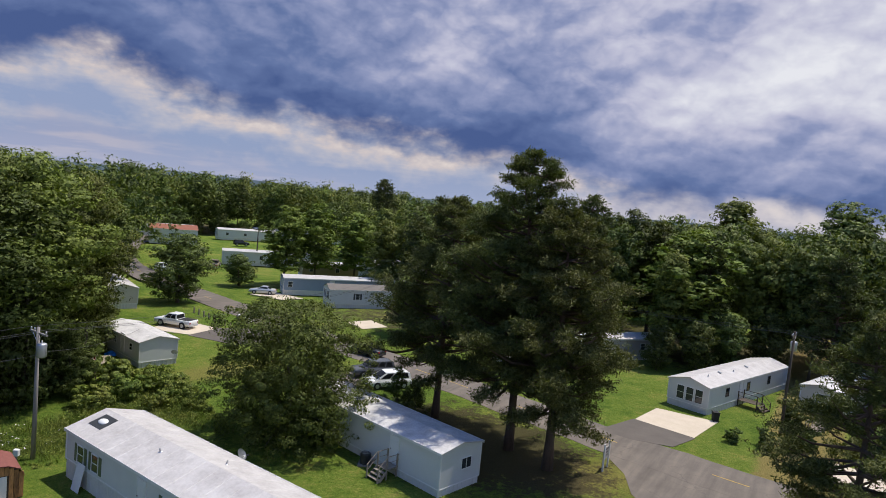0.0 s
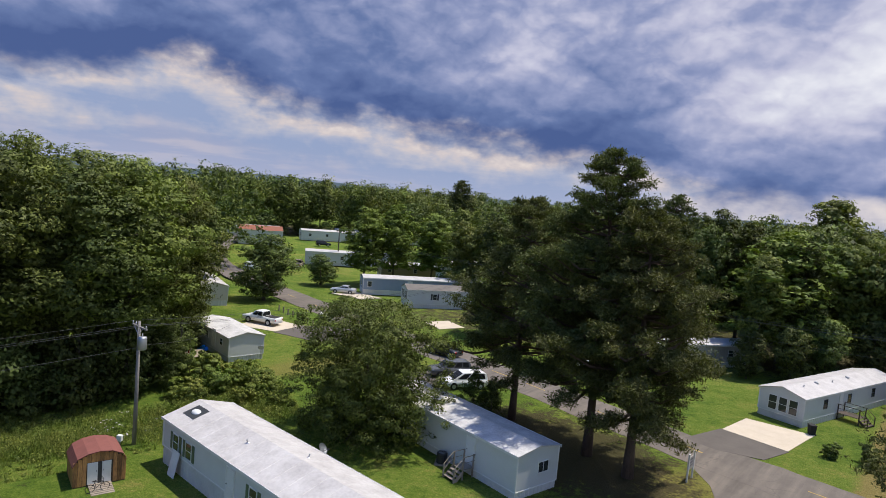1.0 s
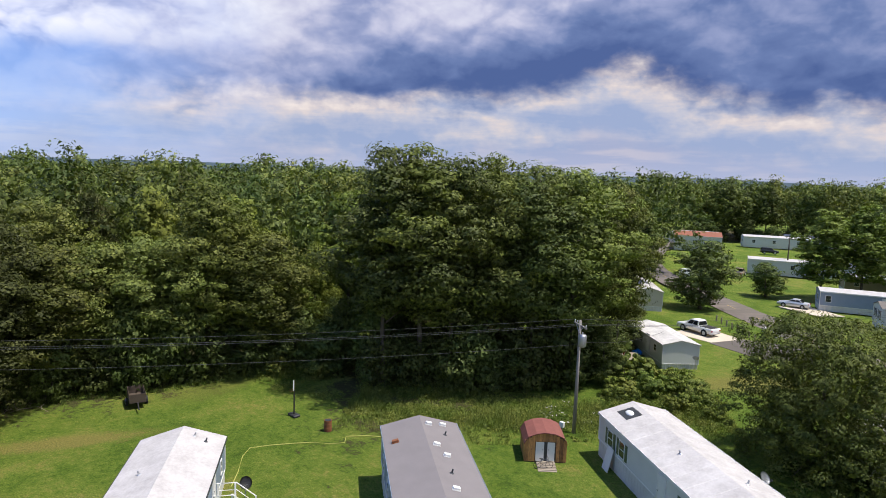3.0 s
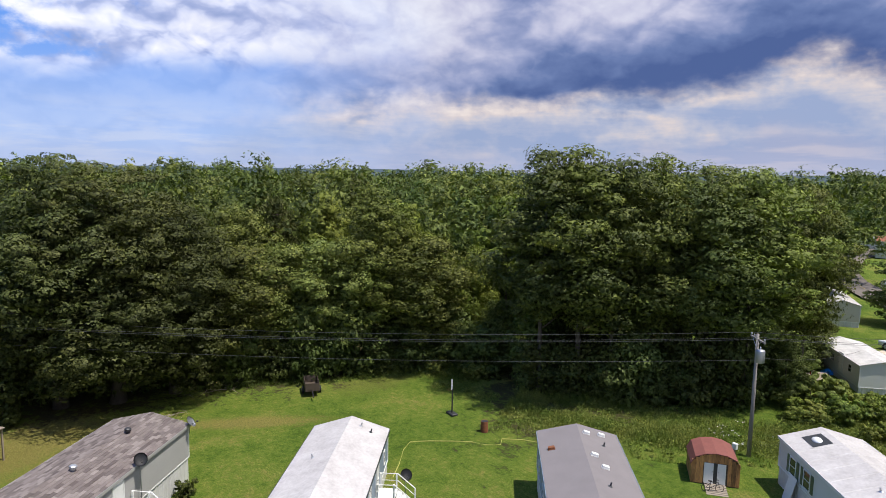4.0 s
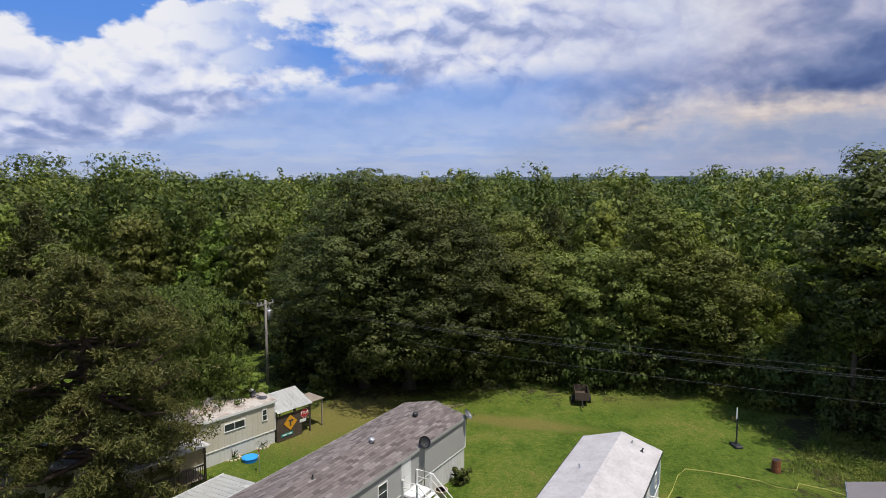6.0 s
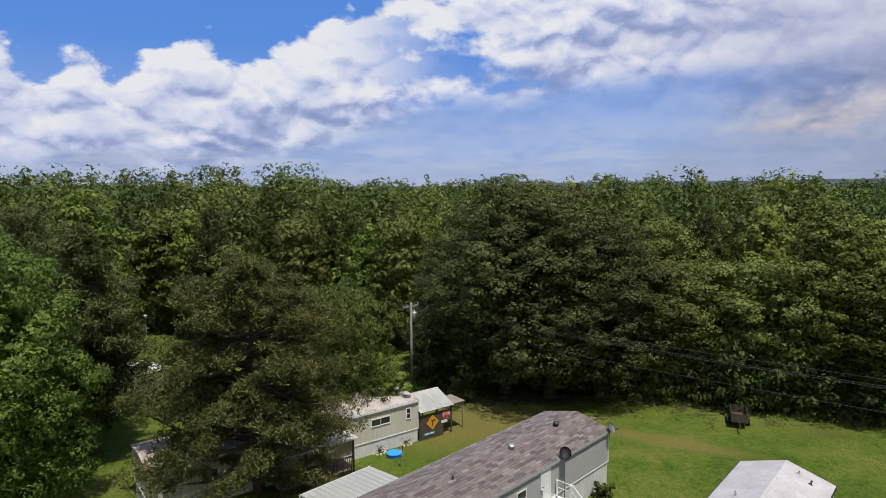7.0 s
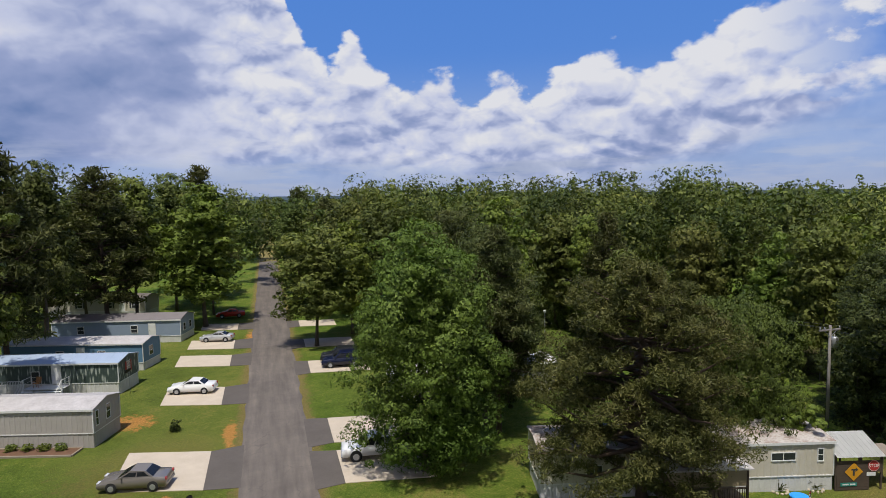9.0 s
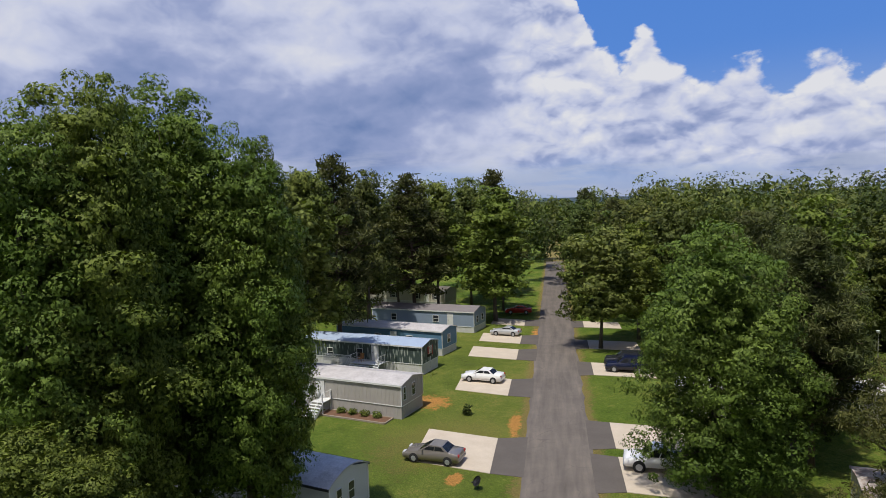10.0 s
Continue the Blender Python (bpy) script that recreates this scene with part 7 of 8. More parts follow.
face = LT @ Matrix.Translation((0, 2.0, 0))
sg = wall_sign("warning_sign", face @ Matrix.Translation((0.62, 0.0, 1.30)), [(-0.62, 0), (0, -0.62), (0.62, 0), (0, 0.62)], "sign_yellow", "yellow diamond road sign with a black bent arrow")
bm = bmesh.new()
prism(bm, [(-0.05, -0.28), (0.08, -0.28), (0.08, 0.1), (0.18, 0.1), (0.18, 0.2), (-0.1, 0.2), (-0.1, 0.3), (-0.3, 0.14), (-0.1, 0.0), (-0.1, 0.1), (-0.05, 0.1)], 0.012, 0.018)
part("arrow", bm, M["trim_dark"], sg)
stop_face = face @ Matrix.Translation((-0.72, 0.0, 1.68))
sg = wall_sign("stop_sign", stop_face, [(0.40 * math.cos(math.pi / 8 + k * math.pi / 4), 0.40 * math.sin(math.pi / 8 + k * math.pi / 4)) for k in range(8)], "sign_red", "red octagonal stop sign with white letters")
cu = bpy.data.curves.new("lettering", "FONT")
cu.body, cu.size, cu.align_x, cu.align_y, cu.extrude = "STOP", 0.30, "CENTER", "CENTER", 0.004
cu.materials.append(M["trim_white"])
tx = new("lettering", cu)
tx.parent = sg
tx.matrix_local = Matrix.Translation((0, 0.02, 0)) @ Matrix.Rotation(math.pi, 4, "Z") @ Matrix.Rotation(math.pi / 2, 4, "X")
bm = bmesh.new()
k = 8
for i in range(k):
    a0, a1 = math.pi / 8 + i * math.pi / 4, math.pi / 8 + (i + 1) * math.pi / 4
    v = [bm.verts.new((r * math.cos(a), 0.016, r * math.sin(a))) for r, a in ((0.36, a0), (0.38, a0), (0.38, a1), (0.36, a1))]
    bm.faces.new(v)
part("border", bm, M["trim_white"], sg)
sg = wall_sign("street_sign", face @ Matrix.Translation((0.95, 0.0, 0.45)), [(-0.55, -0.12), (0.55, -0.12), (0.55, 0.12), (-0.55, 0.12)], "sign_green", "green street name plate with white lettering")
for x0, x1 in ((-0.45, -0.1), (0.0, 0.42)):
    bm = bmesh.new()
    box(bm, x0, x1, 0.012, 0.016, -0.05, 0.05)
    part("lettering_bar", bm, M["trim_white"], sg)
wall_sign("notice_board", face @ Matrix.Translation((-0.55, 0.0, 1.12)), [(-0.3, -0.12), (0.3, -0.12), (0.3, 0.12), (-0.3, 0.12)], "trim_white", "small white notice nailed to boards")


def porch():
    """The roofed wooden porch on the old home's long side."""
    t = thing("porch", H6.matrix_world @ Matrix.Translation((9.6, 2.1, 0)), "roofed wooden porch with tan boards and dark rails", "porch")
    L, D = 5.4, 2.3
    for i in range(12):
        bm = bmesh.new()
        box(bm, -L / 2, L / 2, D * i / 12, D * (i + 1) / 12 - 0.012, 0.55, 0.60)
        part("deck_board", bm, M["wood"], t)
    bm = bmesh.new()
    slab_poly(bm, [(-L / 2 - 0.2, 0.0), (L / 2 + 0.2, 0.0), (L / 2 + 0.2, D + 0.25), (-L / 2 - 0.2, D + 0.25)], 2.72, 2.80)
    part("roof", bm, M["old_roof"], t)
    for i in range(4):
        bm = bmesh.new()
        x = -L / 2 + 0.06 + (L - 0.12) * i / 3
        box(bm, x - 0.06, x + 0.06, D - 0.12, D, -0.05, 2.72)
        part("post", bm, M["wood_dark"], t)
    for i in range(3):
        bm = bmesh.new()
        x = -L / 2 + 0.14 + (L - 0.12) * i / 3
        box(bm, x, x + L / 3 - 0.2, D - 0.08, D - 0.04, 1.6, 2.7)
        part("blind", bm, M["tan_wall"], t, "tan hanging blind")
    for i in range(34):
        bm = bmesh.new()
        x = -L / 2 + L * (i + 0.5) / 34
        box(bm, x - 0.02, x + 0.02, D - 0.06, D - 0.02, 0.1, 1.42)
        part("baluster", bm, M["wood_dark"], t)
    bm = bmesh.new()
    box(bm, -L / 2, L / 2, D - 0.09, D + 0.01, 1.42, 1.5)
    part("handrail", bm, M["wood_dark"], t)


porch()

# dishes
def stand_dish(x, y, turn, z=0.0, stem=1.5, mat="metal"):
    return dish(None, Matrix.Translation((x, y, z)) @ Matrix.Rotation(radians(turn), 4, "Z"), 0.36, mat, stem)


q = at_side(H5, "n", 5.6, 0.25).translation
stand_dish(q.x, q.y, 95, 0, 4.0, "dark_metal")
q = at_side(H5, "n", 0.1, 0.16).translation
stand_dish(q.x, q.y, 150, 3.3, 0.6)
stand_dish(-32.6, 16.9, 72, 0, 1.5, "dark_metal")
stand_dish(-11.1, 38.2, 75, 0, 3.0)
stand_dish(-26.6, 65.2, 200, 0, 1.4)
stand_dish(-17.9, -38.9, 100, 0, 0.5, "dark_metal")
stand_dish(-25.4, -67.6, 20, 0, 2.4, "dark_metal")


# entrances
steps(at_side(H2, "s", 11.4, 0.04), 1.1, 4, 0.19)
steps(at_side(H4, "n", 4.4, 0.06), 1.4, 5, 0.19, "trim_white", label="white entrance steps with railings")
steps(at_side(H5, "n", 7.0, 0.06), 1.6, 8, 0.2, "trim_white", label="white entrance steps with railings")
steps(at_side(H7, "s", 8.0, 0.06), 1.6, 4, 0.19, "wood_dark", landing=2.2, label="dark wooden deck and steps with rails")
steps(at_side(H8, "n", 8.6, 0.06), 1.4, 6, 0.2, "trim_white", landing=1.5, label="white wooden steps down from a landing")
steps(at_side(H9, "n", 7.0, 0.06), 4.0, 6, 0.2, "trim_white", landing=1.5, label="white railed deck with steps along the wall")


def railing(m, L, h=0.9):
    t = thing("deck_railing", m, "white wooden railing with upright balusters", "railing")
    bm = bmesh.new()
    box(bm, 0, L, -0.03, 0.03, h - 0.06, h)
    part("handrail", bm, M["trim_white"], t)
    k = int(L / 0.16)
    for i in range(k + 1):
        bm = bmesh.new()
        x = L * i / k
        box(bm, x - 0.02, x + 0.02, -0.02, 0.02, 0.0, h - 0.06)
        part("baluster", bm, M["trim_white"], t)


railing(at_side(H9, "n", 9.0, 1.58, 1.2), 4.0)


def air_unit(x, y):
    t = thing("air_conditioner", Matrix.Translation((x, y, 0)), "dark round outdoor air conditioner on a pallet", "air conditioner")
    bm = bmesh.new()
    tube(bm, [(0, 0, 0.1), (0, 0, 0.85), (0, 0, 0.92)], [0.38, 0.38, 0.34], 18)
    part("housing", bm, M["dark_metal"], t)
    for i in range(18):
        bm = bmesh.new()
        a = i * math.tau / 18
        box(bm, 0.375, 0.40, -0.03, 0.03, 0.12, 0.84, Matrix.Rotation(a, 4, "Z"))
        part("fin", bm, M["dark_metal"], t)
    bm = bmesh.new()
    for r in (0.12, 0.22, 0.31):
        k = 16
        tube(bm, [(r * math.cos(i * math.tau / k), r * math.sin(i * math.tau / k), 0.93) for i in range(k + 1)], 0.012, 4, cap=False)
    part("grille", bm, M["metal"], t)
    bm = bmesh.new()
    box(bm, -0.5, 0.5, -0.5, 0.5, 0.0, 0.1)
    part("pallet", bm, M["wood"], t)


air_unit(-3.9, 45.4)


def door_sheet():
    """The white panel that leans on the near home's wall, and the dark gap behind it."""
    m = at_side(H1, "s", 2.4, 0.06)
    t = thing("leaning_panel", m, "white sheet panel leaning on the wall of the home", "panel")
    bm = bmesh.new()
    prism(bm, [(0.0, 0.0), (0.04, 0.0), (-0.33, 1.62), (-0.37, 1.62)], -0.45, 0.45)
    bmesh.ops.transform(bm, verts=bm.verts[:], matrix=Matrix.Translation((0, 0.45, 0)) @ Matrix.Rotation(math.pi / 2, 4, "Z"))
    part("sheet", bm, M["trim_white"], t)


door_sheet()


def gas_meter(x, y):
    t = thing("meter_box", Matrix.Translation((x, y, 0)), "small white meter box on a short post", "meter box")
    bm = bmesh.new()
    box(bm, -0.05, 0.05, -0.05, 0.05, -0.05, 0.6)
    part("post", bm, M["wood"], t)
    bm = bmesh.new()
    box(bm, -0.18, 0.18, -0.14, 0.14, 0.5, 0.95, bevel=0.03)
    part("box", bm, M["trim_white"], t)


gas_meter(-26.6, 40.6)


def bollards():
    proto = None
    for i in range(8):
        f = i / 7
        x, y = -35.2 + (-27.2 + 35.2) * f, 92.4 + (84.7 - 92.4) * f
        if proto is None:
            bm = bmesh.new()
            tube(bm, [(0, 0, -0.1), (0, 0, 0.85), (0, 0, 0.9)], [0.11, 0.11, 0.08], 8)
            proto = finish("bollard", bm, M["wood"])
            tagged(proto, "short round wooden post beside the road", "post", "roadside posts")
            proto.matrix_world = Matrix.Translation((x, y, 0))
        else:
            copy_thing(proto, Matrix.Translation((x, y, 0)))


bollards()


def mailboxes(x, y, turn):
    t = thing("mailbox_cluster", Matrix.Translation((x, y, 0)) @ Matrix.Rotation(turn, 4, "Z"), "long white bank of mailboxes on a stand", "mailbox")
    bm = bmesh.new()
    box(bm, -1.6, 1.6, -0.3, 0.3, 0.6, 1.25, bevel=0.04)
    part("cabinet", bm, M["trim_white"], t)
    for i in range(10):
        bm = bmesh.new()
        x0 = -1.55 + 0.31 * i
        box(bm, x0, x0 + 0.29, -0.315, -0.29, 0.66, 1.18, bevel=0.01)
        part("box_door", bm, M["metal"], t)
    for x0 in (-1.4, 1.4):
        bm = bmesh.new()
        box(bm, x0 - 0.06, x0 + 0.06, -0.06, 0.06, -0.05, 0.6)
        part("post", bm, M["wood"], t)


mailboxes(-26.2, 87.4, -0.75)


def park_sign(x, y, turn):
    t = thing("park_sign", Matrix.Translation((x, y, 0)) @ Matrix.Rotation(turn, 4, "Z"), "white two-post sign board seen edge on", "sign")
    for s in (-0.6, 0.6):
        bm = bmesh.new()
        box(bm, s - 0.06, s + 0.06, -0.06, 0.06, -0.1, 2.2, bevel=0.01)
        part("post", bm, M["trim_white"], t)
    bm = bmesh.new()
    box(bm, -0.52, 0.52, -0.03, 0.03, 0.9, 1.9, bevel=0.01)
    b = part("board", bm, M["pale_wall"], t)
    for i in range(3):
        bm = bmesh.new()
        z = 1.66 - 0.25 * i
        box(bm, -0.38 + 0.06 * i, 0.38 - 0.05 * i, -0.036, 0.036, z, z + 0.1)
        part("lettering_bar", bm, M["trim_dark"], b)


park_sign(14.9, 48.6, 1.0)


def yucca(x, y, seed):
    """A spiky rosette of stiff leaves in a round bed edged with stones."""
    rnd = random.Random(seed)
    t = thing("yucca_plant", Matrix.Translation((x, y, 0)), "spiky yucca in a stone-edged round bed", "plant", "yuccas beside the home")
    for i in range(34):
        bm = bmesh.new()
        a, tilt, L = rnd.uniform(0, 6.28), rnd.uniform(0.2, 1.25), rnd.uniform(0.55, 0.85)
        dx, dy = math.cos(a), math.sin(a)
        pts = [(0.05 * dx, 0.05 * dy, 0.1), (dx * L * 0.55 * math.sin(tilt), dy * L * 0.55 * math.sin(tilt), 0.12 + L * 0.6 * math.cos(tilt) + 0.05), (dx * L * math.sin(tilt), dy * L * math.sin(tilt), 0.12 + L * math.cos(tilt))]
        tube(bm, pts, [0.022, 0.018, 0.003], 4)
        part("leaf", bm, M["leaf_olive"], t)
    for i in range(11):
        bm = bmesh.new()
        a = i * math.tau / 11
        bmesh.ops.create_icosphere(bm, subdivisions=1, radius=0.13, matrix=Matrix.Translation((0.5 * math.cos(a), 0.5 * math.sin(a), 0.05)) @ Matrix.Diagonal((1.0, rnd.uniform(0.7, 1.1), rnd.uniform(0.6, 0.9), 1)))
        part("edging_stone", bm, M["concrete"], t)


yucca(-44.6, -10.7, 1)
yucca(-46.4, -9.0, 2)


# shrubs, hedges and weeds
def shrub(name, seed, x, y, H, R, mat, label, leaves=2600, size=0.16, shape="round"):
    return put(broadleaf(name, seed, H, R, 0.05, 22, leaves, size, mat, shape=shape, r=0.06, label=label, category="shrub", limbs=4, clump=0.28), x, y)


shrub("clipped_shrub", 61, -2.6, 58.6, 4.0, 1.7, "leaf_dark", "dark clipped conical evergreen shrub", 12000, 0.075, "cone")
shrub("clipped_shrub", 62, -0.9, 57.4, 3.4, 1.7, "leaf_dark", "dark clipped conical evergreen shrub", 12000, 0.075, "cone")
S0 = shrub("shrub", 63, -57.3, -5.3, 2.6, 1.7, "leaf_dark", "dark green rounded shrub on the lawn", 4200, 0.18)
for x, y, s in ((29.3, 57.6, 0.5), (34.6, 56.6, 0.85), (32.4, 57.4, 0.6), (36.2, 57.4, 0.7), (38.8, 64.6, 0.9), (44.0, 60.0, 1.0), (-39.2, 5.1, 0.42), (-23.6, -53.4, 0.34), (-43.2, -36.0, 0.8), (41.5, 57.0, 1.0), (47.0, 62.0, 1.2)):
    again(S0, x, y, x, s, s)
S1 = shrub("shrub", 64, -26.4, 54.6, 1.9, 2.0, "weed", "overgrown bright green brush behind the home", 6000, 0.12)
for x, y, s in ((-23.6, 56.2, 0.95), (-25.6, 58.6, 0.9), (-21.6, 55.0, 0.8), (-28.6, 57.6, 1.0), (-27.4, 51.2, 0.9), (-22.6, 52.6, 0.7), (-19.8, 53.2, 0.55), (-50.0, 33.5, 0.8), (-53.0, 31.0, 0.7), (-56.6, 28.0, 0.6)):
    again(S1, x, y, x, s, s)
S2 = shrub("shrub", 65, -29.6, 55.6, 4.2, 2.6, "leaf_olive", "olive-brown scrubby bush beside the small home", 5600, 0.2)
again(S2, -33.0, 55.0, 2.0, 0.9)


def weeds(name, lines, count, hmin, hmax, mat, seed, label, blooms=0):
    """Wild growth in strips: fine grass of uneven height with leafy tussocks in it, as one mass."""
    rng = np.random.default_rng(seed)
    tot = sum(math.hypot(b[0] - a[0], b[1] - a[1]) * w for a, b, w in lines)
    Vs, Fl = [], []
    for a, b, w in lines:
        L = math.hypot(b[0] - a[0], b[1] - a[1])
        n = int(count * L * w / tot)
        f = rng.uniform(-0.05, 1.05, n)
        s = np.clip(rng.normal(0, 0.36, n), -0.8, 0.8) * w
        x = a[0] + (b[0] - a[0]) * f - (b[1] - a[1]) / L * s
        y = a[1] + (b[1] - a[1]) * f + (b[0] - a[0]) / L * s
        swell = 0.62 + 0.28 * np.sin(x * 0.71 + 2.0 * np.sin(y * 0.43)) + 0.25 * np.sin(y * 0.97 + 1.6 * np.cos(x * 0.61)) + 0.15 * np.sin(x * 2.3 + y * 1.9)
        h = (hmin + (hmax - hmin) * rng.uniform(0, 1, n) ** 1.5) * np.clip(swell, 0.15, 1.3)
        t = rng.uniform(0, 6.28, n)
        dx, dy = np.cos(t), np.sin(t)
        lean = h * rng.uniform(0.15, 1.1, n)
        q = rng.uniform(0.009, 0.022, n)
        V = np.empty((n, 3, 3))
        V[:, 0] = np.stack([x - dy * q, y + dx * q, np.full(n, -0.02)], 1)
        V[:, 1] = np.stack([x + dy * q, y - dx * q, np.full(n, -0.02)], 1)
        V[:, 2] = np.stack([x + dx * lean, y + dy * lean, h], 1)
        Vs.append(V.reshape(-1, 3))
        # leafy tussocks
        g = rng.choice(n, n // 70, replace=False)
        k = 34
        r, hh = h[g] * rng.uniform(0.5, 1.0, len(g)) + 0.1, h[g] * rng.uniform(0.8, 1.5, len(g)) + 0.1
        o = rng.normal(size=(len(g), k, 3)) * 0.5
        o[:, :, 2] = rng.uniform(0, 1, (len(g), k)) ** 0.8
        c = np.stack([x[g], y[g], np.zeros(len(g))], 1)[:, None, :] + o * np.stack([r, r, hh], 1)[:, None, :]
        nn = o * np.array([0.8, 0.8, 0.4]) + np.array([0, 0, 0.35]) + rng.normal(size=o.shape) * 0.5
        V, F = cards(c.reshape(-1, 3), nn.reshape(-1, 3), 0.075, rng, 1.9, 0.5)
        Vs.append(V)
        g = rng.choice(n, min(n, int(blooms * n / count)), replace=False)
        Fl.append(np.stack([x[g], y[g], h[g] + 0.15], 1))
    V = np.concatenate(Vs)
    tagged(new(name, mesh_np(name, V, np.arange(len(V)).reshape(-1, 3), M[mat])), label, "weeds", kind="stuff")
    if blooms:
        C = np.concatenate(Fl)
        near = C[(np.abs(C[:, 0] + 27.4) < 3.2) & (np.abs(C[:, 1] - 44.2) < 2.4)]
        near = np.repeat(near, 5, 0) + rng.normal(size=(len(near) * 5, 3)) * np.array([0.22, 0.22, 0.08])
        V, F = cards(near, rng.normal(size=near.shape) * 0.3 + np.array([0, 0, 1.0]), 0.085, rng, 1.2, 0.2)
        tagged(new("wild_flowers", mesh_np("wild_flowers", V, F, M["trim_white"])), "white wild flowers among the weeds", "flowers", kind="stuff")


# a leafy bough that lies on the old home's roof
BOUGH = shrub("fallen_bough", 66, -49.2, -11.2, 1.5, 1.1, "leaf_bright", "leafy green bough fallen on the roof", 1800, 0.14)
BOUGH.matrix_world = H6.matrix_world @ Matrix.Translation((1.1, 0.2, 3.5)) @ Matrix.Diagonal((1.25, 1.25, 1.15, 1))

weeds("weeds", [((-41.0, 30.8), (-35.2, 35.6), 5.0), ((-35.2, 35.6), (-29.0, 42.0), 6.5), ((-29.0, 42.0), (-24.0, 49.0), 5.5), ((-24.0, 49.0), (-18.0, 52.5), 4.0), ((-43.5, 34.5), (-36.0, 42.0), 3.5), ((-58.5, 26.0), (-50.0, 33.0), 2.2), ((-27.6, 50.0), (-22.0, 58.0), 4.0)], 95000, 0.15, 0.85, "weed", 71, "tall weeds and wild grass along the woods", 240)
weeds("weeds", [((-59.0, 9.5), (-56.0, 20.0), 1.2), ((-56.0, 20.0), (-54.0, 28.0), 1.2), ((-29.5, 43.5), (-25.5, 44.5), 2.0), ((-50.0, 29.5), (-44.0, 31.5), 1.6)], 8000, 0.12, 0.5, "weed", 72, "low weeds at the foot of the woods")


# pale brush raked up at the edge of the woods
def brush_pile(cx, cy, rx, ry, ang, seed):
    rnd = random.Random(seed)
    t = thing("brush_pile", Matrix.Translation((cx, cy, 0)) @ Matrix.Rotation(ang, 4, "Z"), "low pile of pale dead branches on the ground", "branches")
    for i in range(26):
        bm = bmesh.new()
        x, y = rnd.gauss(0, 0.45) * rx, rnd.gauss(0, 0.45) * ry
        a, L = rnd.gauss(0, 0.7), rnd.uniform(0.7, 2.2)
        z = rnd.uniform(0.03, 0.22)
        dx, dy = math.cos(a) * L / 2, math.sin(a) * L / 2
        tube(bm, [(x - dx, y - dy, z), (x + rnd.uniform(-0.12, 0.12), y + rnd.uniform(-0.12, 0.12), z + 0.06), (x + dx, y + dy, 0.03)], [0.03, 0.024, 0.01], 5)
        part("branch", bm, M["dead_wood"], t)


M["dead_wood"] = surface("dead_wood", (0.30, 0.25, 0.19), (0.17, 0.135, 0.10), 3.0, 20.0, 0.6, 0.9)
brush_pile(-58.3, 11.0, 1.5, 3.4, 0.3, 45)
brush_pile(-52.2, 5.2, 2.0, 1.0, -0.8, 46)


def flower_bed():
    m = at_side(H8, "n", 4.6, 0.9)
    t = thing("flower_bed", m, "mulched flower bed edged with timbers", "flower bed")
    bm = bmesh.new()
    box(bm, -3.6, 3.6, -0.75, 0.75, -0.05, 0.10)
    part("mulch", bm, M["mulch"], t)
    for y in (-0.8, 0.8):
        bm = bmesh.new()
        box(bm, -3.7, 3.7, y - 0.07, y + 0.07, -0.03, 0.16, bevel=0.02)
        part("edging", bm, M["wood"], t)
    for x in (-3.7, 3.7):
        bm = bmesh.new()
        box(bm, x - 0.07, x + 0.07, -0.73, 0.73, -0.03, 0.15)
        part("edging", bm, M["wood"], t)


flower_bed()
for i, f in enumerate((-2.2, -0.8, 0.6, 1.9)):
    p = at_side(H8, "n", 4.6 + f, 0.5).translation
    again(S1, p.x, p.y, i, 0.26, 0.3, "small green plant in a flower bed")


def planter(x, y):
    t = thing("planter", Matrix.Translation((x, y, 0)), "round tan planter pot with dry soil", "plant pot")
    bm = bmesh.new()
    tube(bm, [(0, 0, 0), (0, 0, 0.4), (0, 0, 0.46), (0, 0, 0.46), (0, 0, 0.40)], [0.26, 0.40, 0.43, 0.36, 0.34], 16)
    part("pot", bm, M["concrete"], t)
    bm = bmesh.new()
    tube(bm, [(0, 0, 0.39), (0, 0, 0.42)], 0.35, 14)
    part("soil", bm, M["mulch"], t)


planter(-37.7, 3.7)


def skylight():
    t = thing("roof_skylight", H1.matrix_world @ Matrix.Translation((1.5, -1.0, 3.68)), "domed skylight in a dark tar patch", "skylight")
    sl = math.atan2(0.7, 2.5)
    bm = bmesh.new()
    box(bm, -0.75, 0.75, -0.6, 0.6, 0.0, 0.02, Matrix.Rotation(sl, 4, "X"), bevel=0.0)
    part("tar_patch", bm, M["trim_dark"], t)
    bm = bmesh.new()
    bmesh.ops.create_uvsphere(bm, u_segments=14, v_segments=8, radius=0.36, matrix=Matrix.Rotation(sl, 4, "X") @ Matrix.Diagonal((1.25, 0.8, 0.4, 1)))
    part("dome", bm, M["trim_white"], t, smooth=True)


skylight()


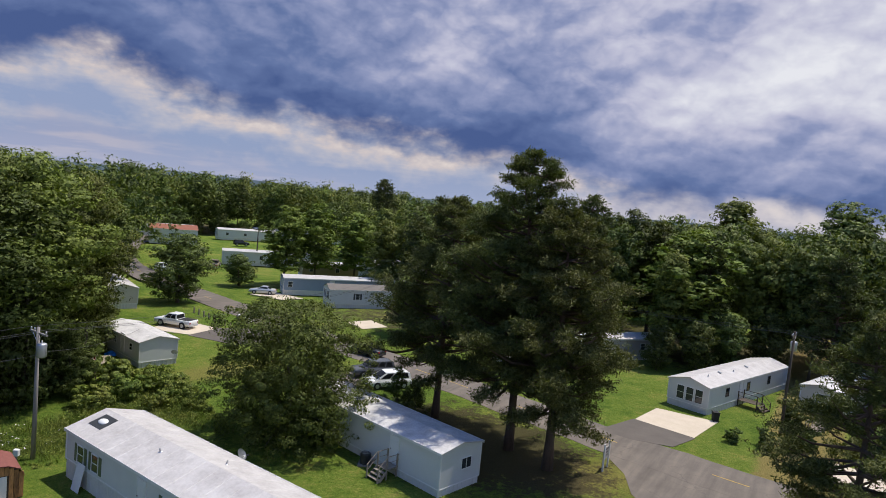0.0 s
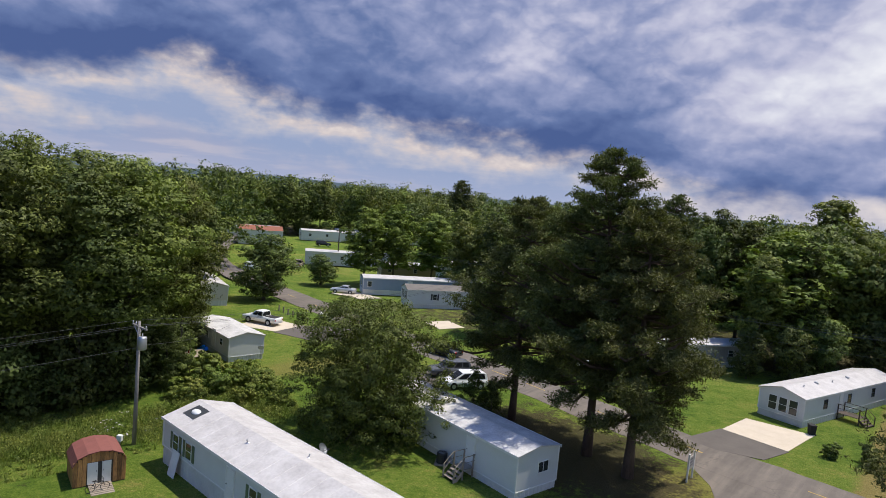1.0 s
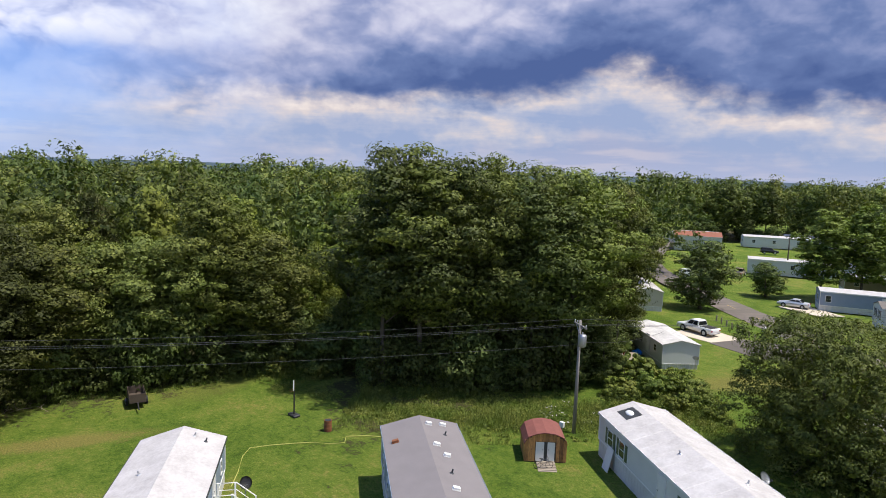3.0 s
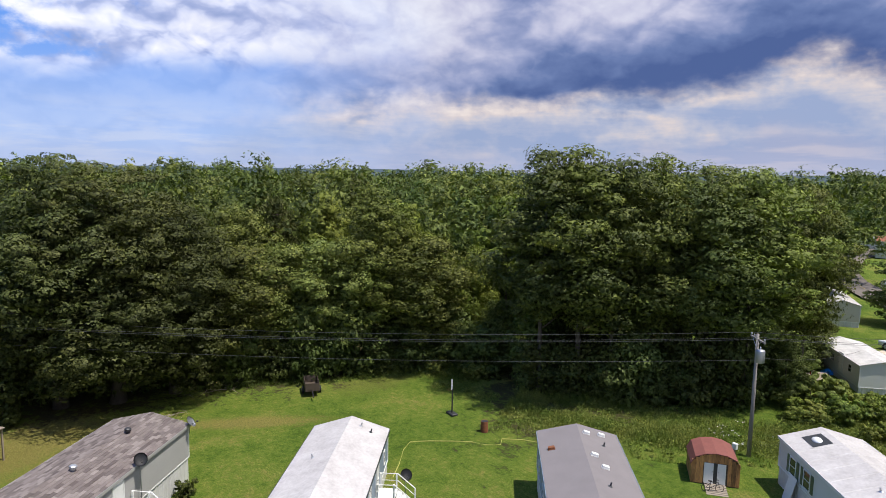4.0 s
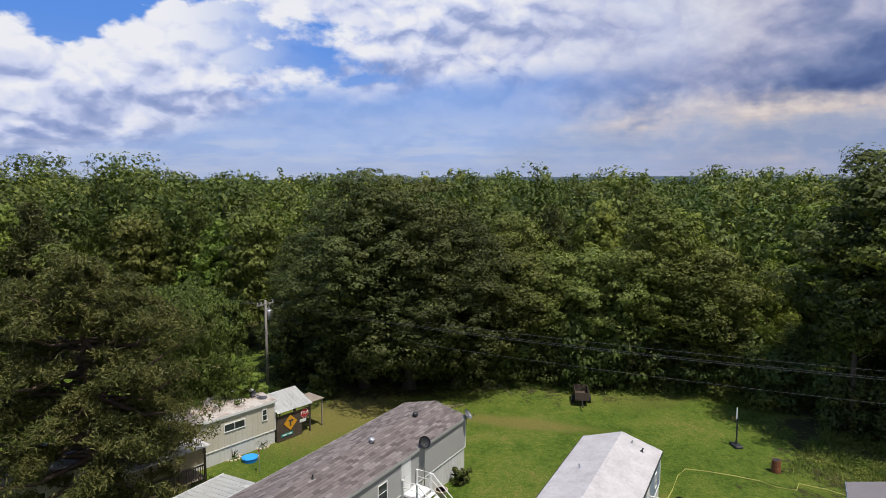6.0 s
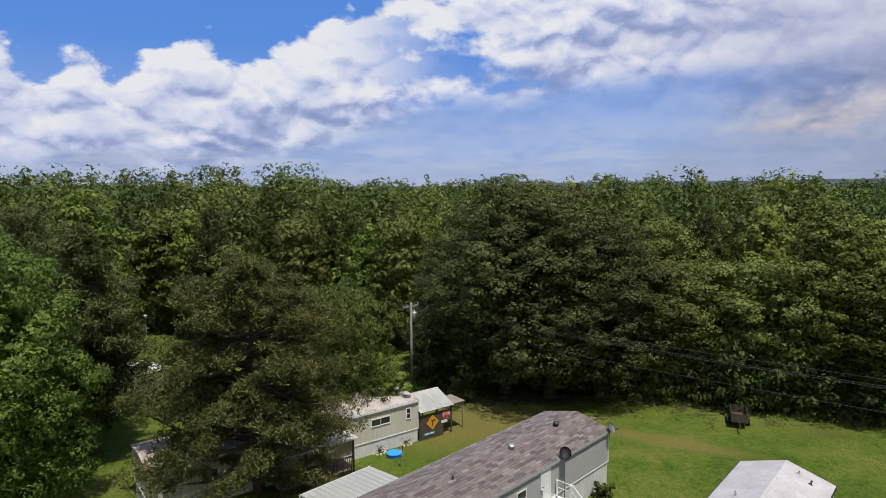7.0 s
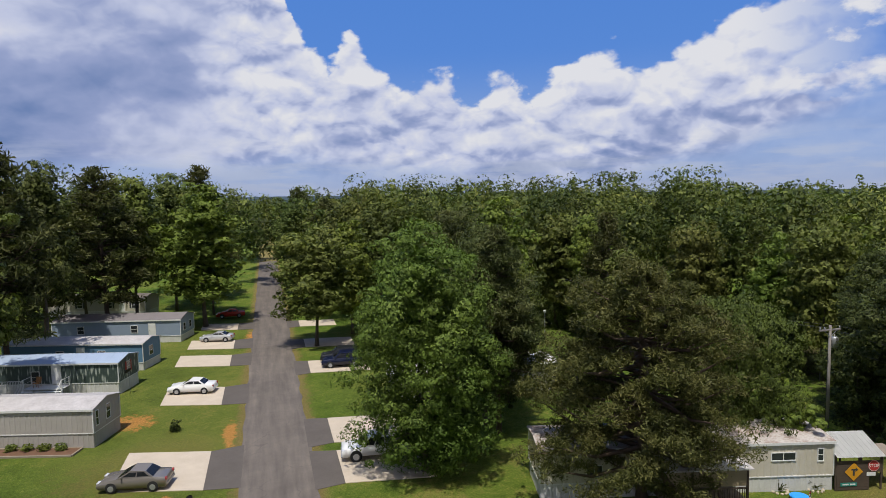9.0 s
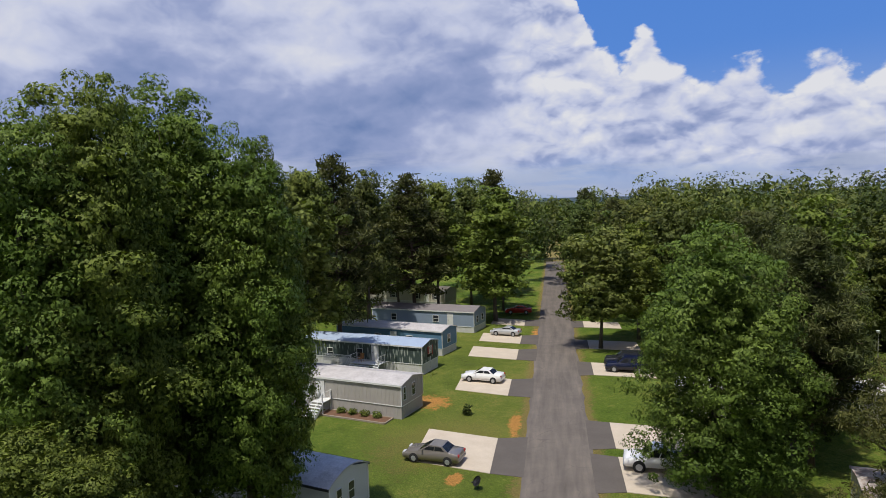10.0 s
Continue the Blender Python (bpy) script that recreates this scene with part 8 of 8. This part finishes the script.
# the deck, washing and odds and ends beside the small home
def side_deck():
    t = thing("wooden_deck", Matrix.Translation((-32.4, 64.2, 0)) @ Matrix.Rotation(radians(139), 4, "Z"), "worn wooden deck with a railing draped with washing", "deck")
    for i in range(14):
        bm = bmesh.new()
        box(bm, -1.5 + i * 0.2, -1.31 + i * 0.2, 0.0, 2.2, 0.55, 0.6)
        part("deck_board", bm, M["wood"], t)
    for x in (-1.45, 0.0, 1.25):
        bm = bmesh.new()
        box(bm, x - 0.05, x + 0.05, 2.1, 2.2, -0.05, 1.5)
        part("post", bm, M["wood"], t)
    for z in (0.95, 1.45):
        bm = bmesh.new()
        box(bm, -1.5, 1.3, 2.12, 2.18, z, z + 0.07)
        part("rail", bm, M["wood"], t)
    for i, c in enumerate(("trim_white", "car_red", "tan_wall", "trim_white", "slate_wall", "car_tan")):
        bm = bmesh.new()
        x = -1.4 + i * 0.45
        box(bm, x, x + 0.36, 2.185, 2.21, 0.85 + 0.06 * (i % 3), 1.54, bevel=0.005)
        part("cloth", bm, M[c], t)


side_deck()


def tarp(x, y, s, seed):
    rnd = random.Random(seed)
    bm = bmesh.new()
    bmesh.ops.create_grid(bm, x_segments=8, y_segments=6, size=1.0)
    for v in bm.verts:
        r = math.hypot(v.co.x, v.co.y)
        v.co.z = max(0.0, 0.9 - r * 0.75) + rnd.uniform(-0.07, 0.07)
        v.co.x *= s
        v.co.y *= s * 0.7
        v.co.z = v.co.z * s * 0.9 + 0.03
    ob = finish("tarpaulin", bm, M["plastic_blue"])
    ob.matrix_world = Matrix.Translation((x, y, 0))
    tagged(ob, "crumpled bright blue tarpaulin over a heap", "tarpaulin")


tarp(-38.0, 75.0, 1.6, 3)
tarp(-34.2, 67.0, 0.7, 4)


def garden_chair(m, mat, label):
    t = thing("garden_chair", m, label, "chair")
    bm = bmesh.new()
    box(bm, -0.27, 0.27, -0.25, 0.27, 0.40, 0.44, bevel=0.01)
    part("seat", bm, M[mat], t)
    bm = bmesh.new()
    box(bm, -0.27, 0.27, -0.03, 0.01, 0.0, 0.58, Matrix.Translation((0, -0.26, 0.44)) @ Matrix.Rotation(0.22, 4, "X"), bevel=0.01)
    part("backrest", bm, M[mat], t)
    for x in (-0.25, 0.25):
        for y in (-0.23, 0.25):
            bm = bmesh.new()
            tube(bm, [(x, y, 0), (x, y, 0.62 if y > 0 else 0.42)], 0.022, 6)
            part("leg", bm, M[mat], t)
        bm = bmesh.new()
        box(bm, x - 0.035, x + 0.035, -0.25, 0.28, 0.62, 0.65, bevel=0.008)
        part("armrest", bm, M[mat], t)


garden_chair(at_side(H9, "n", 8.0, 0.75, 1.2), "wood_warm", "orange wooden garden chair on the deck")
garden_chair(at_side(H8, "n", 9.4, 0.7, 1.2), "trim_white", "white garden chair on the landing")


def bin_(x, y, mat="dark_metal"):
    t = thing("wheeled_bin", Matrix.Translation((x, y, 0)), "dark wheeled refuse bin beside a home", "bin")
    bm = bmesh.new()
    v = []
    for z, k in ((0.06, 0.24), (0.95, 0.30)):
        v.append([bm.verts.new((sx * k, sy * k * 1.15, z)) for sx, sy in ((-1, -1), (1, -1), (1, 1), (-1, 1))])
    for i in range(4):
        bm.faces.new((v[0][i], v[0][(i + 1) % 4], v[1][(i + 1) % 4], v[1][i]))
    bm.faces.new(v[0][::-1])
    bm.faces.new(v[1])
    part("body", bm, M[mat], t)
    bm = bmesh.new()
    box(bm, -0.33, 0.33, -0.38, 0.38, 0.95, 1.02, bevel=0.02)
    part("lid", bm, M[mat], t)
    for s2 in (-1, 1):
        bm = bmesh.new()
        tube(bm, [(s2 * 0.26, -0.26, 0.1), (s2 * 0.32, -0.26, 0.1)], 0.1, 12)
        part("wheel", bm, M["rubber"], t)


bin_(41.8, 71.0)
bin_(-30.8, 61.4)
bin_(30.3, 63.6, "rubber")


def ramp_fence(x, y, turn):
    t = thing("wooden_ramp", Matrix.Translation((x, y, 0)) @ Matrix.Rotation(turn, 4, "Z"), "weathered wooden entrance ramp with side rails", "ramp")
    for i in range(18):
        bm = bmesh.new()
        z = 0.05 + 0.035 * i
        box(bm, i * 0.24, i * 0.24 + 0.225, -0.6, 0.6, z, z + 0.04)
        part("ramp_board", bm, M["wood"], t)
    for s2 in (-0.6, 0.6):
        for i in range(5):
            bm = bmesh.new()
            x0 = 0.1 + i * 1.03
            box(bm, x0 - 0.045, x0 + 0.045, s2 - 0.045, s2 + 0.045, -0.05, 0.95 + 0.15 * i)
            part("post", bm, M["wood"], t)
        for k in (0.5, 0.92):
            bm = bmesh.new()
            prism(bm, [(0, k), (4.3, k + 0.62), (4.3, k + 0.72), (0, k + 0.1)], s2 - 0.02, s2 + 0.02)
            part("rail", bm, M["wood"], t)


ramp_fence(39.6, 62.4, 0.72)
paved([(33.6, 50.6), (36.8, 54.8), (41.0, 51.4), (37.6, 47.6)])


# ---------------- shingles ----------------
def shingles(h, roof, per_side, x_parts):
    """Tabs laid in courses on both slopes; those nearest the street-side eave of the far end are pieces of their own."""
    L, W = h["len"], h["wid"]
    eave, ridge, o = 3.8, 4.4, 0.12
    sl = (ridge - eave) / (W / 2)
    rnd = random.Random(9)
    tw, th = 0.52, (W / 2 + o) / per_side
    me = {}
    rest_v, rest_f = [], []
    run = math.hypot(1, sl)
    for side in (1, -1):
        for r in range(per_side):
            y0 = W / 2 + o - th * r
            off = rnd.uniform(0, tw)
            n = int((L + 2 * o) / tw)
            for i in range(n):
                x = -o + i * tw + (off if i else 0) * 0.0 + (tw * 0.5 if r % 2 else 0)
                if x + tw > L + o:
                    continue
                key = rnd.randrange(4)
                thick = (0.012, 0.016, 0.02, 0.024)[key]
                g, ln = 0.008, th * 1.12
                y1 = y0 - ln
                z0, z1 = ridge - sl * y0, ridge - sl * y1
                c = [(x + g, y0, z0 + 0.004), (x + tw - g, y0, z0 + 0.004), (x + tw - g, y0, z0 + thick + 0.004), (x + g, y0, z0 + thick + 0.004), (x + g, y1, z1 + 0.003), (x + tw - g, y1, z1 + 0.003)]
                c = [(a, side * b, d) for a, b, d in c]
                f = [(0, 1, 2, 3), (3, 2, 5, 4)]
                if side == -1:
                    f = [q[::-1] for q in f]
                if side == 1 and x < x_parts:
                    if key not in me:
                        m2 = bpy.data.meshes.new("shingle")
                        m2.from_pydata([(a - x, b - side * y0, d - z0) for a, b, d in c], [], f)
                        m2.materials.append(M["shingle"])
                        me[key] = m2
                    ob = new("shingle", me[key])
                    ob.parent = roof
                    ob.location = (x, side * y0, z0)
                else:
                    k = len(rest_v)
                    rest_v += c
                    rest_f += [tuple(k + j for j in q) for q in f]
    m3 = bpy.data.meshes.new("shingles")
    m3.from_pydata(rest_v, [], rest_f)
    m3.materials.append(M["shingle"])
    ob = new("shingles", m3)
    ob.parent = roof
    ob["kind"] = "stuff"


M["shingle"] = roof_shingle()
roof5 = [c for c in H5.children if c.name.startswith("roof") and not c.name.startswith("roof_vent")][0]
roof_vents(H5, 21, 4.9, 4.4, 0.245, [(3.0, 0.3, "cap", "dark_metal"), (7.8, 0.35, "cap", "metal"), (13.0, 0.4, "pipe", "dark_metal")])
shingles(H5, roof5, 13, 11.6)
